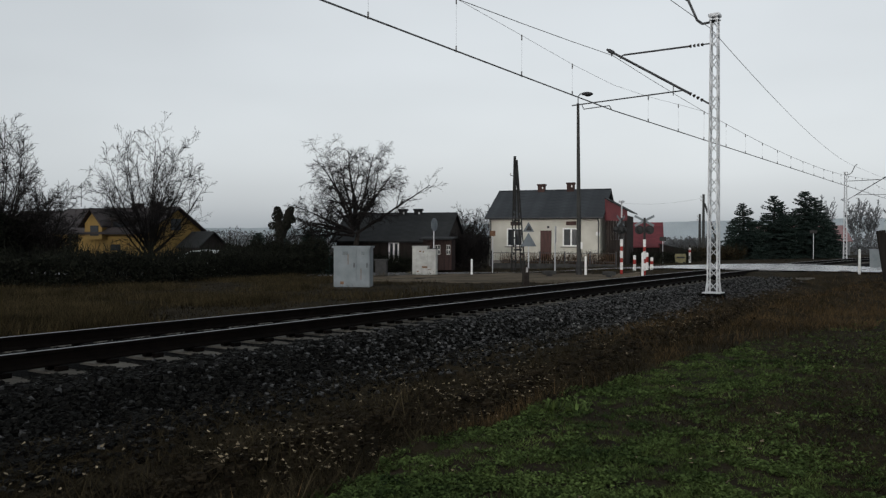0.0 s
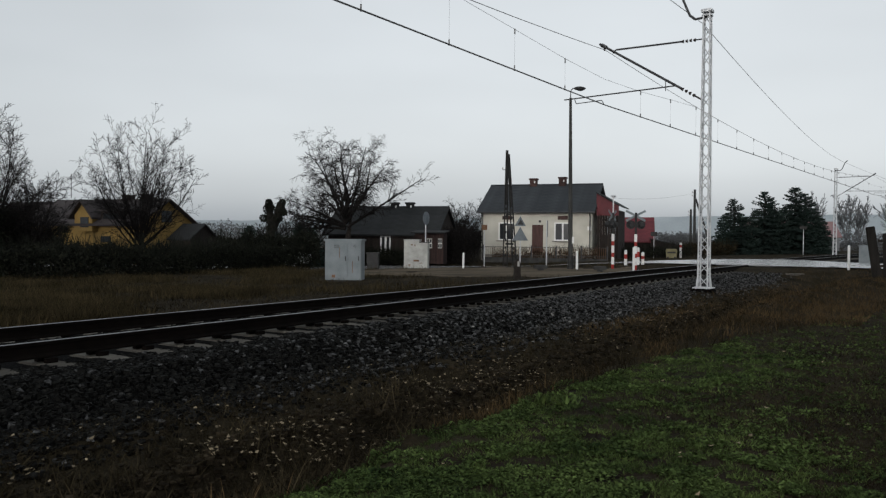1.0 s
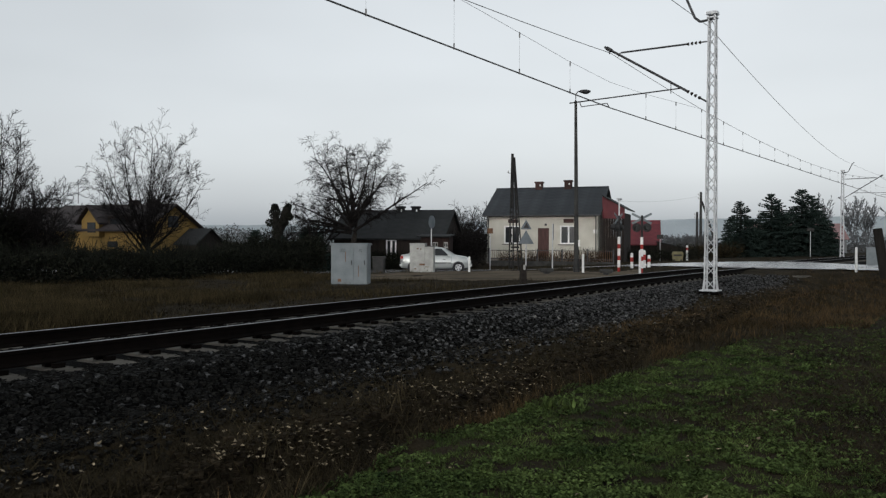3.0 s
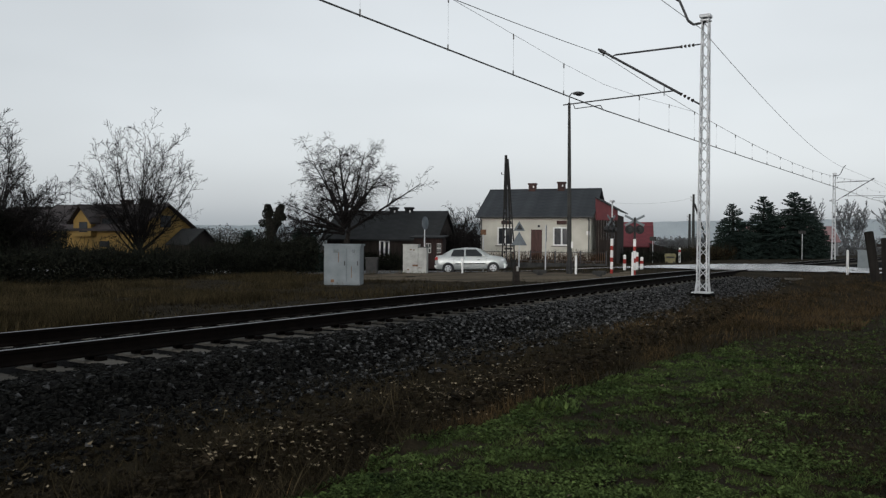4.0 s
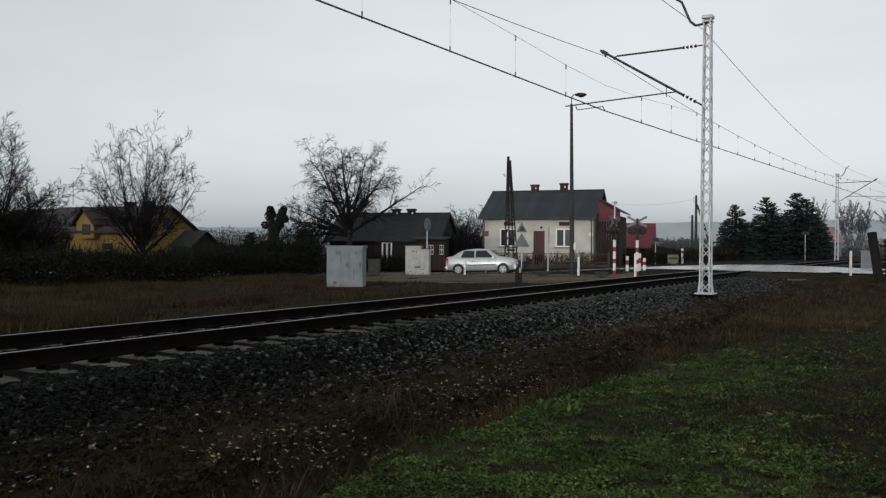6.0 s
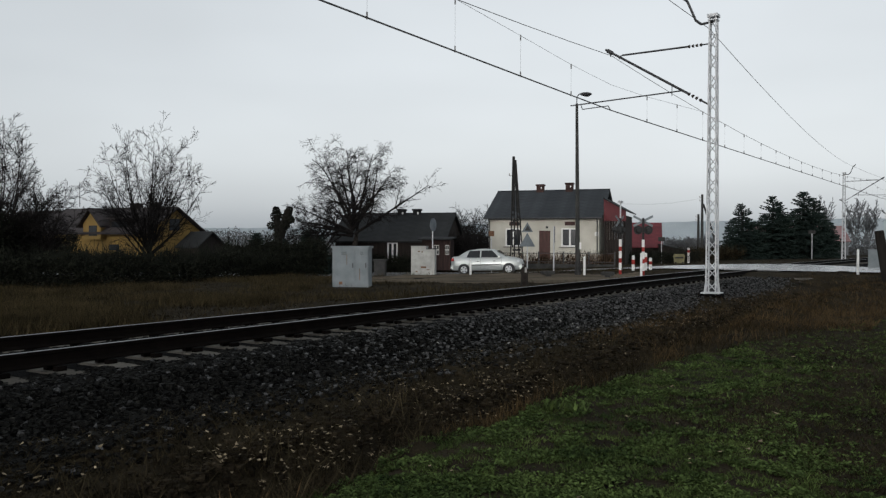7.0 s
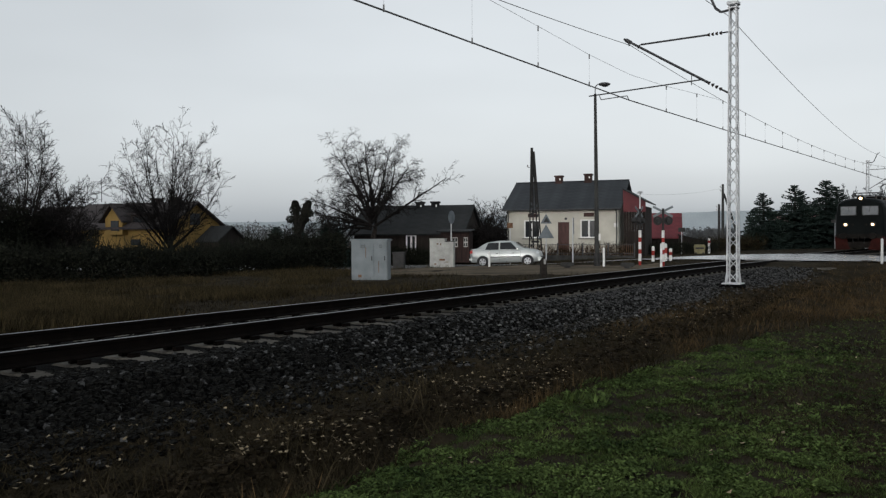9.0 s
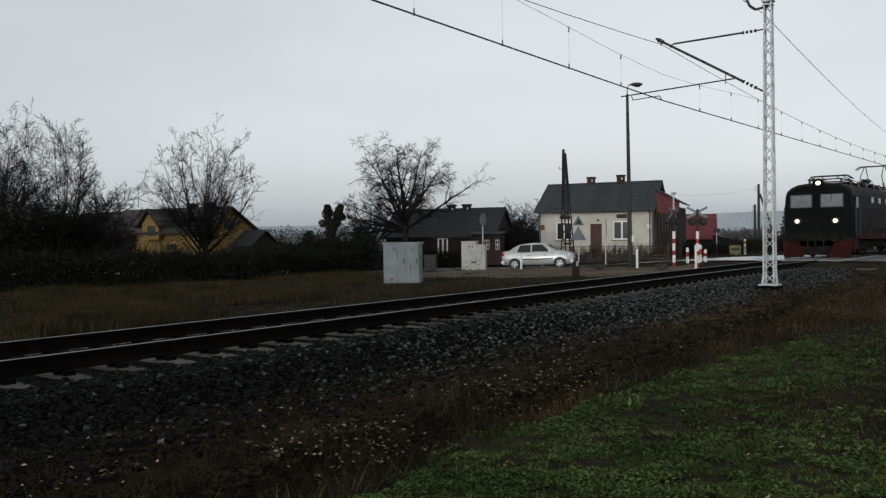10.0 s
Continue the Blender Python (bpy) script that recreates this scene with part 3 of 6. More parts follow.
def old_house():
    w, d, h, r = 7.6, 5.2, 2.1, 3.75
    house = thing("old_house", pose(-7.2, 53.0, -0.15, 0, 0, -14), "low old timber house with dark weathered boards and tarred roof", "house", "houses")
    holes = [(4.05, 1.15, 0.72, 1.3)]
    walls("old", w, d, h, r, M_OLD_WOOD, house, holes)
    window(house, 4.05, 1.15, 0.72, 1.3)
    for k in range(12):
        bm = bmesh.new()
        box(bm, (w + 0.015, 0.22 + k * 0.43, 1.05), (0.03, 0.38, 2.1))
        part("board", bm, M_OLD_WOOD, house)
    slope("roof_front", -0.3, w + 0.2, -0.45, h - 0.25, d / 2, r + 0.05, 0.08, M_OLD_ROOF, house, 6)
    slope("roof_back", -0.3, w + 0.2, d + 0.45, h - 0.25, d / 2, r + 0.05, 0.08, M_OLD_ROOF, house, 6)
    chimney(house, 3.9, d / 2, r - 0.2, r + 0.36, M_OLD_ROOF, 0.5)
    chimney(house, 5.0, d / 2, r - 0.2, r + 0.36, M_OLD_ROOF, 0.5)
    # boarded porch with its own low roof and two small windows
    porch = new("porch")
    porch.parent = house
    porch.matrix_basis = pose(6.35, -1.0, 0)
    bm = bmesh.new()
    box(bm, (0.95, 0.5, 0.98), (1.9, 1.0, 1.96))
    part("porch_wall", bm, M_PORCH, porch, "reddish brown boarded porch wall")
    for k in range(9):
        bm = bmesh.new()
        box(bm, (0.11 + 0.21 * k, -0.012, 0.95), (0.195, 0.02, 1.86))
        part("board", bm, M_PORCH, porch)
    bm = bmesh.new()
    box(bm, (0.95, 0.45, 2.03), (2.2, 1.5, 0.08), pose(0, 0, 0, 5))
    part("porch_roof", bm, M_OLD_ROOF, porch)
    for x, ww in ((0.98, 0.34), (1.68, 0.26)):
        bm = bmesh.new()
        box(bm, (x, -0.03, 1.32), (ww, 0.04, 0.62))
        frame_ = part("porch_window", bm, M_CABINET_W, porch, "white framed porch window")
        for dx in (-0.25, 0.25):
            for dz in (-0.15, 0.15):
                bm = bmesh.new()
                box(bm, (x + dx * ww, -0.056, 1.32 + dz), (ww * 0.34, 0.008, 0.22))
                part("pane", bm, M_GLASS, frame_)
    return house


old_house()


def yellow_house():
    house = thing("yellow_house", pose(-35.5, 69.1, -0.2, 0, 0, -24), "yellow plastered house with brown tiled roof and dormer", "house", "houses")
    w, d, h, r = 12.5, 6.2, 3.0, 4.75
    walls("yellow", w, d, h, r, M_YELLOW, house)
    bm = bmesh.new()
    box(bm, (8.9, -0.01, 1.35), (1.1, 0.06, 0.5))
    part("front_window", bm, M_GLASS, house)
    slope("roof_front", -0.4, w + 0.5, -0.7, h - 0.45, d / 2, r + 0.05, 0.12, M_ROOF_BROWN, house, 12)
    slope("roof_back", -0.4, w + 0.5, d + 0.7, h - 0.45, d / 2, r + 0.05, 0.12, M_ROOF_BROWN, house, 12)
    chimney(house, 8.2, d / 2, r - 0.2, r + 0.45, M_OLD_WOOD, 0.8)
    chimney(house, 10.4, d / 2, r - 0.2, r + 0.5, M_OLD_WOOD, 0.8)
    # gabled dormer
    dormer = new("dormer")
    dormer.parent = house
    dormer.matrix_basis = pose(7.0, -0.6, 2.0)
    bm = bmesh.new()
    prism(bm, [(-1.0, 0), (1.0, 0), (1.0, 1.35), (0, 2.4), (-1.0, 1.35)], 0, 3.0)
    part("dormer_wall", bm, M_YELLOW, dormer)
    bm = bmesh.new()
    prism(bm, [(-1.35, 1.0), (0, 2.5), (1.35, 1.0), (1.35, 1.14), (0, 2.66), (-1.35, 1.14)], -0.4, 3.4)
    part("dormer_roof", bm, M_ROOF_BROWN, dormer)
    bm = bmesh.new()
    box(bm, (0.15, -0.02, 0.75), (0.9, 0.06, 0.85))
    part("dormer_window", bm, M_GLASS, dormer)
    # low dark dormer beside it
    shed_dormer = new("flat_dormer")
    shed_dormer.parent = house
    shed_dormer.matrix_basis = pose(9.4, 0.1, 2.6)
    bm = bmesh.new()
    box(bm, (0, 1.0, 0.55), (2.3, 2.0, 1.1))
    part("dormer_wall", bm, M_OLD_WOOD, shed_dormer)
    bm = bmesh.new()
    box(bm, (0, 0.95, 1.16), (2.7, 2.4, 0.1))
    part("dormer_roof", bm, M_ROOF_BROWN, shed_dormer)
    bm = bmesh.new()
    box(bm, (0, -0.02, 0.6), (1.7, 0.05, 0.6))
    part("dormer_window", bm, M_GLASS, shed_dormer)
    # upper window in the gable end
    bm = bmesh.new()
    box(bm, (w + 0.01, d / 2, 3.3), (0.06, 1.2, 1.0))
    part("gable_window", bm, M_GLASS, house)
    bm = bmesh.new()
    tube(bm, (3.0, 0.3, 2.75), (3.9, 1.9, 4.0), 0.06)
    part("flue_pipe", bm, M_GALV, house)
    bm = bmesh.new()
    tube(bm, (1.5, 3.0, 5.0), (1.5, 3.0, 7.2), 0.03)
    part("aerial", bm, M_DARK_STEEL, house)
    # side wing further left with its own hipped roof
    bm = bmesh.new()
    box(bm, (-3.0, 3.1, 1.1), (6, 6.0, 2.2))
    part("wing", bm, M_YELLOW, house)
    bm = bmesh.new()
    prism(bm, [(-0.5, 2.0), (3.1, 4.7), (6.7, 2.0)], -6.5, -0.41, Matrix(((0, 1, 0, 0), (1, 0, 0, 0), (0, 0, 1, 0), (0, 0, 0, 1))))
    part("wing_roof", bm, M_ROOF_BROWN, house)
    return house


yellow_house()


def shed(m, w, d, h, r, wall, roof, label, name="shed"):
    ob = thing(name, m, label, "shed", "outbuildings")
    walls("s", w, d, h, r, wall, ob)
    slope("roof_front", -0.25, w + 0.25, -0.3, h - 0.2, d / 2, r + 0.05, 0.07, roof, ob, 6)
    slope("roof_back", -0.25, w + 0.25, d + 0.3, h - 0.2, d / 2, r + 0.05, 0.07, roof, ob, 6)
    return ob


def lean_to():
    """Timber lean-to against the cream house's gable, its upper front clad in red sheet."""
    ob = thing("lean_to", pose(3.56, 59.5, -0.15, 0, 0, -20) @ pose(8.62, 0.5, 0), "dark timber lean-to with red metal cladding beside the house", "shed", "outbuildings")
    slope_z = lambda x: 5.0 - 0.58 * x
    w = 1.5
    for k in range(8):
        x0, x1 = w * k / 8 + 0.008, w * (k + 1) / 8 - 0.008
        bm = bmesh.new()
        box(bm, ((x0 + x1) / 2, 0.03, 1.7), (x1 - x0, 0.05, 3.4))
        part("board", bm, M_OLD_WOOD, ob)
    bm = bmesh.new()
    prism(bm, [(-0.05, 3.4), (w + 0.05, 3.4), (w + 0.05, slope_z(w)), (-0.05, slope_z(0))], -0.02, 0.05)
    part("cladding", bm, M_ROOF_RED, ob, "red metal sheet cladding")
    bm = bmesh.new()
    box(bm, (w - 0.05, 2.2, 1.9), (0.1, 4.2, 3.8))
    part("side_wall", bm, M_OLD_WOOD, ob)
    bm = bmesh.new()
    prism(bm, [(-0.05, slope_z(0) + 0.02), (w + 0.3, slope_z(w + 0.3) + 0.02), (w + 0.3, slope_z(w + 0.3) + 0.1), (-0.05, slope_z(0) + 0.1)], -0.3, 4.4)
    part("roof", bm, M_OLD_ROOF, ob)
    bm = bmesh.new()
    box(bm, (0.7, -0.03, 1.0), (0.85, 0.05, 2.0), bevel=0.01)
    part("door", bm, M_OLD_WOOD, ob)


lean_to()


def barn_lean_to():
    """Boarded lean-to whose single slope falls away from the barn."""
    ob = thing("shed", pose(19.3, 69.6, -0.1, 0, 0, -14), "low dark boarded lean-to falling away from the barn", "shed", "outbuildings")
    top = lambda x: 1.62 - 0.22 * x
    for k in range(13):
        x0, x1 = 0.2 * k + 0.004, 0.2 * k + 0.196
        bm = bmesh.new()
        prism(bm, [(x0, 0), (x1, 0), (x1, top(x1)), (x0, top(x0))], -0.02, 0.02)
        part("board", bm, M_OLD_WOOD, ob)
    bm = bmesh.new()
    prism(bm, [(0, 0), (2.6, 0), (2.6, top(2.6) - 0.02), (0, top(0) - 0.02)], 0.03, 3.5)
    part("wall", bm, M_OLD_WOOD, ob)
    bm = bmesh.new()
    prism(bm, [(-0.1, top(-0.1) + 0.004), (2.8, top(2.8) + 0.004), (2.8, top(2.8) + 0.07), (-0.1, top(-0.1) + 0.07)], -0.15, 3.6)
    part("roof", bm, M_OLD_ROOF, ob)


shed(pose(16.8, 71.5, -0.1, 0, 0, -14), 3.0, 6.0, 1.6, 3.6, M_OLD_WOOD, M_ROOF_RED, "low barn with a faded red metal roof", "barn")
barn_lean_to()
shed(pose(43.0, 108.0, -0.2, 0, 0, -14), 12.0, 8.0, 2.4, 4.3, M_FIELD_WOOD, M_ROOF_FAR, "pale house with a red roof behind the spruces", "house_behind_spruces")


shed(pose(-22.4, 66.8, -0.15, 0, 0, -24), 2.0, 3.4, 1.5, 2.6, M_OLD_WOOD, M_OLD_ROOF, "low dark-roofed shed beside the yellow house")


# ---- line-side cabinets ----
def grey_cabinet():
    x, y = -3.12, 27.35
    cab = thing("signal_cabinet", ground_pose(x, y, -4), "pale grey steel signal cabinet with two doors on a dark plinth", "cabinet")
    bm = bmesh.new()
    box(bm, (0, 0, 0.04), (1.14, 0.66, 0.14))
    part("plinth", bm, M_BLACK, cab)
    bm = bmesh.new()
    box(bm, (0, 0, 0.78), (1.26, 0.75, 1.36), bevel=0.012)
    part("body", bm, M_CABINET, cab)
    bm = bmesh.new()
    box(bm, (0, 0, 1.48), (1.36, 0.85, 0.07), bevel=0.015)
    part("roof", bm, M_CABINET, cab)
    for k, xx, ww in ((0, -0.22, 0.76), (1, 0.4, 0.42)):
        bm = bmesh.new()
        box(bm, (xx, -0.385, 0.8), (ww, 0.03, 1.22), bevel=0.006)
        door = part("door", bm, M_CABINET, cab)
        bm = bmesh.new()
        box(bm, (xx + ww / 2 - 0.07, -0.41, 0.85), (0.03, 0.04, 0.16), bevel=0.005)
        part("handle", bm, M_DARK_STEEL, door)
        bm = bmesh.new()
        for j in range(4):
            box(bm, (xx, -0.403, 1.22 + j * 0.03), (ww * 0.25, 0.012, 0.01))
        part("louvre", bm, M_DARK_STEEL, door)
    for px_, pz, sw, sh in ((-0.33, 0.24, 0.12, 0.10), (0.33, 0.55, 0.02, 0.4), (-0.12, 1.05, 0.02, 0.35)):
        bm = bmesh.new()
        box(bm, (px_, -0.402, pz), (sw, 0.004, sh))
        part("stain", bm, M_RUST, cab)


grey_cabinet()


def cream_cabinet():
    x, y = -0.93, 39.9
    cab = thing("cream_cabinet", ground_pose(x, y, -10), "stained cream metal cabinet stepped in height beside the lane", "cabinet")
    bm = bmesh.new()
    box(bm, (-0.2, 0, 0.74), (0.78, 0.55, 1.42), bevel=0.015)
    part("tall_body", bm, M_CABINET_W, cab)
    bm = bmesh.new()
    box(bm, (0.4, 0, 0.68), (0.44, 0.5, 1.30), bevel=0.015)
    part("low_body", bm, M_CABINET_W, cab)
    bm = bmesh.new()
    box(bm, (-0.2, 0, 1.47), (0.82, 0.6, 0.05), bevel=0.01)
    part("tall_lid", bm, M_CABINET_W, cab)
    bm = bmesh.new()
    box(bm, (0.41, 0, 1.35), (0.46, 0.54, 0.04), bevel=0.01)
    part("low_lid", bm, M_BLACK, cab)
    bm = bmesh.new()
    box(bm, (0, 0, 0.02), (1.1, 0.45, 0.1))
    part("plinth", bm, M_CONCRETE, cab)
    for xx, zz, sw, sh in ((-0.18, 1.22, 0.10, 0.06), (-0.02, 1.2, 0.05, 0.09), (0.05, 0.42, 0.28, 0.09), (0.3, 0.3, 0.16, 0.03), (-0.3, 0.2, 0.1, 0.06)):
        bm = bmesh.new()
        box(bm, (xx, -0.277, zz), (sw, 0.006, sh))
        part("scrape", bm, M_RUST, cab)


cream_cabinet()


def far_cabinet():
    cab = thing("relay_cabinet", ground_pose(24.0, 43.3, -30), "light grey metal relay cabinet by the crossing", "cabinet")
    bm = bmesh.new()
    box(bm, (0, 0, 0.84), (0.7, 0.45, 1.68), bevel=0.015)
    part("body", bm, M_CABINET, cab)
    bm = bmesh.new()
    box(bm, (0, 0, 1.70), (0.78, 0.52, 0.05), bevel=0.01)
    part("roof", bm, M_CABINET, cab)
    bm = bmesh.new()
    box(bm, (0, -0.235, 0.9), (0.56, 0.02, 1.4), bevel=0.005)
    part("door", bm, M_CABINET, cab)


far_cabinet()


# ---- poles, signs and posts ----
def lamp_post():
    post = thing("street_lamp", ground_pose(6.14, 35.3), "dark concrete lamp post with a small lamp head", "street lamp")
    bm = bmesh.new()
    tube(bm, (0, 0, 0), (-0.08, 0, 7.75), 0.115, 0.06, 12)
    part("column", bm, M_CONCRETE, post)
    bm = bmesh.new()
    tube(bm, (0, 0, 0), (0, 0, 0.62), 0.15, 0.135, 12)
    part("tarred_foot", bm, M_BLACK, post)
    bm = bmesh.new()
    path_tube(bm, [(-0.08, 0, 7.7), (-0.08, 0, 8.05), (0.02, 0, 8.18), (0.15, 0, 8.2)], 0.022, 6)
    part("bracket", bm, M_DARK_STEEL, post)
    bm = bmesh.new()
    ball(bm, (0.33, 0, 8.18), 0.14, 2, (2.0, 1.1, 0.65))
    part("lamp_head", bm, M_DARK_STEEL, post, smooth=True)
    bm = bmesh.new()
    ball(bm, (0.36, 0, 8.12), 0.10, 2, (1.6, 1.0, 0.6))
    part("lens", bm, M_GLASS, post, smooth=True)
    bm = bmesh.new()
    box(bm, (0.09, -0.1, 1.35), (0.08, 0.03, 0.3))
    part("plate", bm, M_WHITE, post)


lamp_post()


def slotted_leg(pole, foot, head, w0, w1):
    """Precast leg: two flanges joined by a web with a row of slots."""
    foot, head = Vector(foot), Vector(head)
    d = (head - foot).normalized()
    side = Vector((1, 0, 0)) - d * d.x
    for k in (-1, 1):
        bm = bmesh.new()
        tube(bm, foot + side * (k * w0), head + side * (k * w1), 0.045, 0.04, 4)
        part("flange", bm, M_POLE, pole)
    ln = (head - foot).length
    steps = 15
    for k in range(steps):
        f = (k + 0.5) / steps
        hgt = 0.16 if f < 0.55 else 0.5
        c, w = foot + d * (ln * f), w0 + (w1 - w0) * f
        bm = bmesh.new()
        box(bm, (0, 0, 0), (2 * w, 0.05, hgt), Matrix.Translation(c) @ d.to_track_quat("Z", "Y").to_matrix().to_4x4())
        part("web", bm, M_POLE, pole)


def twin_pole():
    pole = thing("utility_pole", ground_pose(4.72, 50.6, -20), "dark two-legged slotted concrete utility pole by the house", "utility pole")
    slotted_leg(pole, (-0.16, 0, 0), (-0.10, 0, 7.55), 0.14, 0.05)
    slotted_leg(pole, (0.46, 0.05, 0), (0.0, 0.02, 7.3), 0.13, 0.045)
    for z in (1.5, 3.4, 5.3):
        f = z / 7.5
        bm = bmesh.new()
        box(bm, (0.15 - 0.2 * f, 0.02, z), (0.62 - 0.52 * f, 0.09, 0.12))
        part("tie", bm, M_POLE, pole)
    bm = bmesh.new()
    path_tube(bm, [(-0.12, 0, 6.3), (-0.38, 0, 6.3), (-0.38, 0, 6.36)], 0.016)
    part("insulator_pin", bm, M_DARK_STEEL, pole)
    bm = bmesh.new()
    tube(bm, (-0.38, 0, 6.34), (-0.38, 0, 6.46), 0.05, 0.03)
    part("insulator", bm, M_PALE_CONCRETE, pole)


twin_pole()


def triangle_plate(bm, c, side, thick=0.02):
    h = side * 0.866
    prism(bm, [(c[0] - side / 2, c[2]), (c[0] + side / 2, c[2]), (c[0], c[2] + h)], c[1] - thick / 2, c[1] + thick / 2)


def warning_sign():
    sign = thing("warning_sign", ground_pose(4.52, 41.4, -12), "grey backs of two triangular warning signs on a post", "road sign", "road signs")
    bm = bmesh.new()
    tube(bm, (0, 0.04, 0), (0, 0.04, 2.75), 0.03, 0.03, 8)
    part("post", bm, M_GALV, sign)
    bm = bmesh.new()
    triangle_plate(bm, (0, 0, 1.45), 0.84)
    part("plate", bm, M_SIGN_BACK, sign)
    bm = bmesh.new()
    triangle_plate(bm, (0, 0, 2.22), 0.60)
    part("plate", bm, M_SIGN_BACK, sign)
    bm = bmesh.new()
    triangle_plate(bm, (0.02, -0.015, 2.29), 0.32)
    part("figure", bm, M_BLACK, sign)


warning_sign()


def round_sign():
    sign = thing("round_sign", ground_pose(-0.45, 40.6, 62), "round traffic sign seen from behind on a thin post", "road sign", "road signs")
    bm = bmesh.new()
    tube(bm, (0, 0.03, 0), (0, 0.03, 2.9), 0.03, 0.03, 8)
    part("post", bm, M_GALV, sign)
    bm = bmesh.new()
    tube(bm, (0, -0.012, 2.6), (0, 0.012, 2.6), 0.34, 0.34, 24)
    part("plate", bm, M_SIGN_BACK, sign)


round_sign()


def side_sign():
    sign = thing("panel_sign", ground_pose(5.22, 36.2, 82), "narrow sign panel seen edge-on on a steel post", "road sign", "road signs")
    bm = bmesh.new()
    tube(bm, (0, 0.04, 0), (0, 0.04, 2.25), 0.028, 0.028, 8)
    part("post", bm, M_GALV, sign)
    bm = bmesh.new()
    box(bm, (0, 0, 1.86), (0.55, 0.03, 0.75), bevel=0.008)
    part("plate", bm, M_SIGN_BACK, sign)


side_sign()


def small_board(x, y, zt, w, h, mat, rz, label):
    sign = thing("sign_board", ground_pose(x, y, rz), label, "sign", "road signs")
    bm = bmesh.new()
    tube(bm, (0, 0.03, 0), (0, 0.03, zt), 0.03, 0.03, 8)
    part("post", bm, M_GALV, sign)
    bm = bmesh.new()
    box(bm, (0, 0, zt - h / 2), (w, 0.03, h), bevel=0.008)
    part("plate", bm, mat, sign)


small_board(3.2, 50.5, 2.75, 0.36, 0.34, M_RUST, -10, "small brown plate on a post by the garden fence")
small_board(35.0, 74.0, 2.75, 0.62, 0.3, M_CONCRETE, -35, "grey sign panel on a post beyond the crossing")
small_board(17.4, 62.0, 2.1, 0.5, 0.34, M_CONCRETE, -20, "small grey board on a post near the barn")


def white_post(x, y, h, bands, label, r=0.052):
    ob = thing("marker_post", ground_pose(x, y), label, "post", "marker posts")
    bm = bmesh.new()
    tube(bm, (0, 0, 0), (0, 0, h), r, r * 0.95, 10)
    tube(bm, (0, 0, h), (0, 0, h + 0.03), r * 0.95, r * 0.4, 10)
    part("shaft", bm, M_WHITE, ob)
    for z0, z1 in bands:
        bm = bmesh.new()
        tube(bm, (0, 0, z0), (0, 0, z1), r * 1.06, r * 1.06, 10)
        part("red_band", bm, M_RED, ob, "red painted band")


white_post(1.36, 36.95, 0.74, (), "plain white concrete marker post by the lane")
white_post(6.38, 35.0, 0.86, (), "plain white marker post beside the lamp post")
white_post(8.72, 34.2, 1.12, (), "tall white marker post near the crossing signal")
white_post(17.45, 32.8, 1.03, (), "white marker post beside the crossing road")
white_post(9.2, 37.6, 0.74, ((0.34, 0.56),), "white post with a red band by the lane", 0.07)
white_post(9.85, 37.8, 0.84, ((0.4, 0.66),), "white post with a red band at the crossing", 0.07)
white_post(10.08, 37.8, 0.6, ((0.3, 0.45),), "short white post with a red band at the crossing", 0.075)
white_post(19.7, 62.5, 1.2, ((0.85, 1.05),), "white post with a red band beyond the barn", 0.09)


def kilometre_post():
    ob = thing("kilometre_post", ground_pose(2.95, 27.9, 10), "short dark weathered concrete post beside the rails", "post")
    bm = bmesh.new()
    prism(bm, [(-0.12, 0), (0.12, 0), (0.10, 0.66), (0.0, 0.80), (-0.10, 0.66)], -0.08, 0.08)
    part("stone", bm, M_BARK, ob)
    bm = bmesh.new()
    box(bm, (0.02, -0.1, 0.62), (0.07, 0.02, 0.18))
    part("plate", bm, M_PALE_CONCRETE, ob)


kilometre_post()


def track_magnet(x, y, rz):
    ob = thing("track_magnet", ground_pose(x, y, rz), "small dark trackside box on a low foot", "trackside box")
    bm = bmesh.new()
    box(bm, (0, 0, 0.2), (0.55, 0.3, 0.16), bevel=0.03)
    part("housing", bm, M_CONCRETE, ob)
    bm = bmesh.new()
    box(bm, (0, 0, 0.07), (0.22, 0.2, 0.2))
    part("foot", bm, M_BLACK, ob)


track_magnet(4.62, 34.0, 10)
track_magnet(7.0, 33.0, -20)


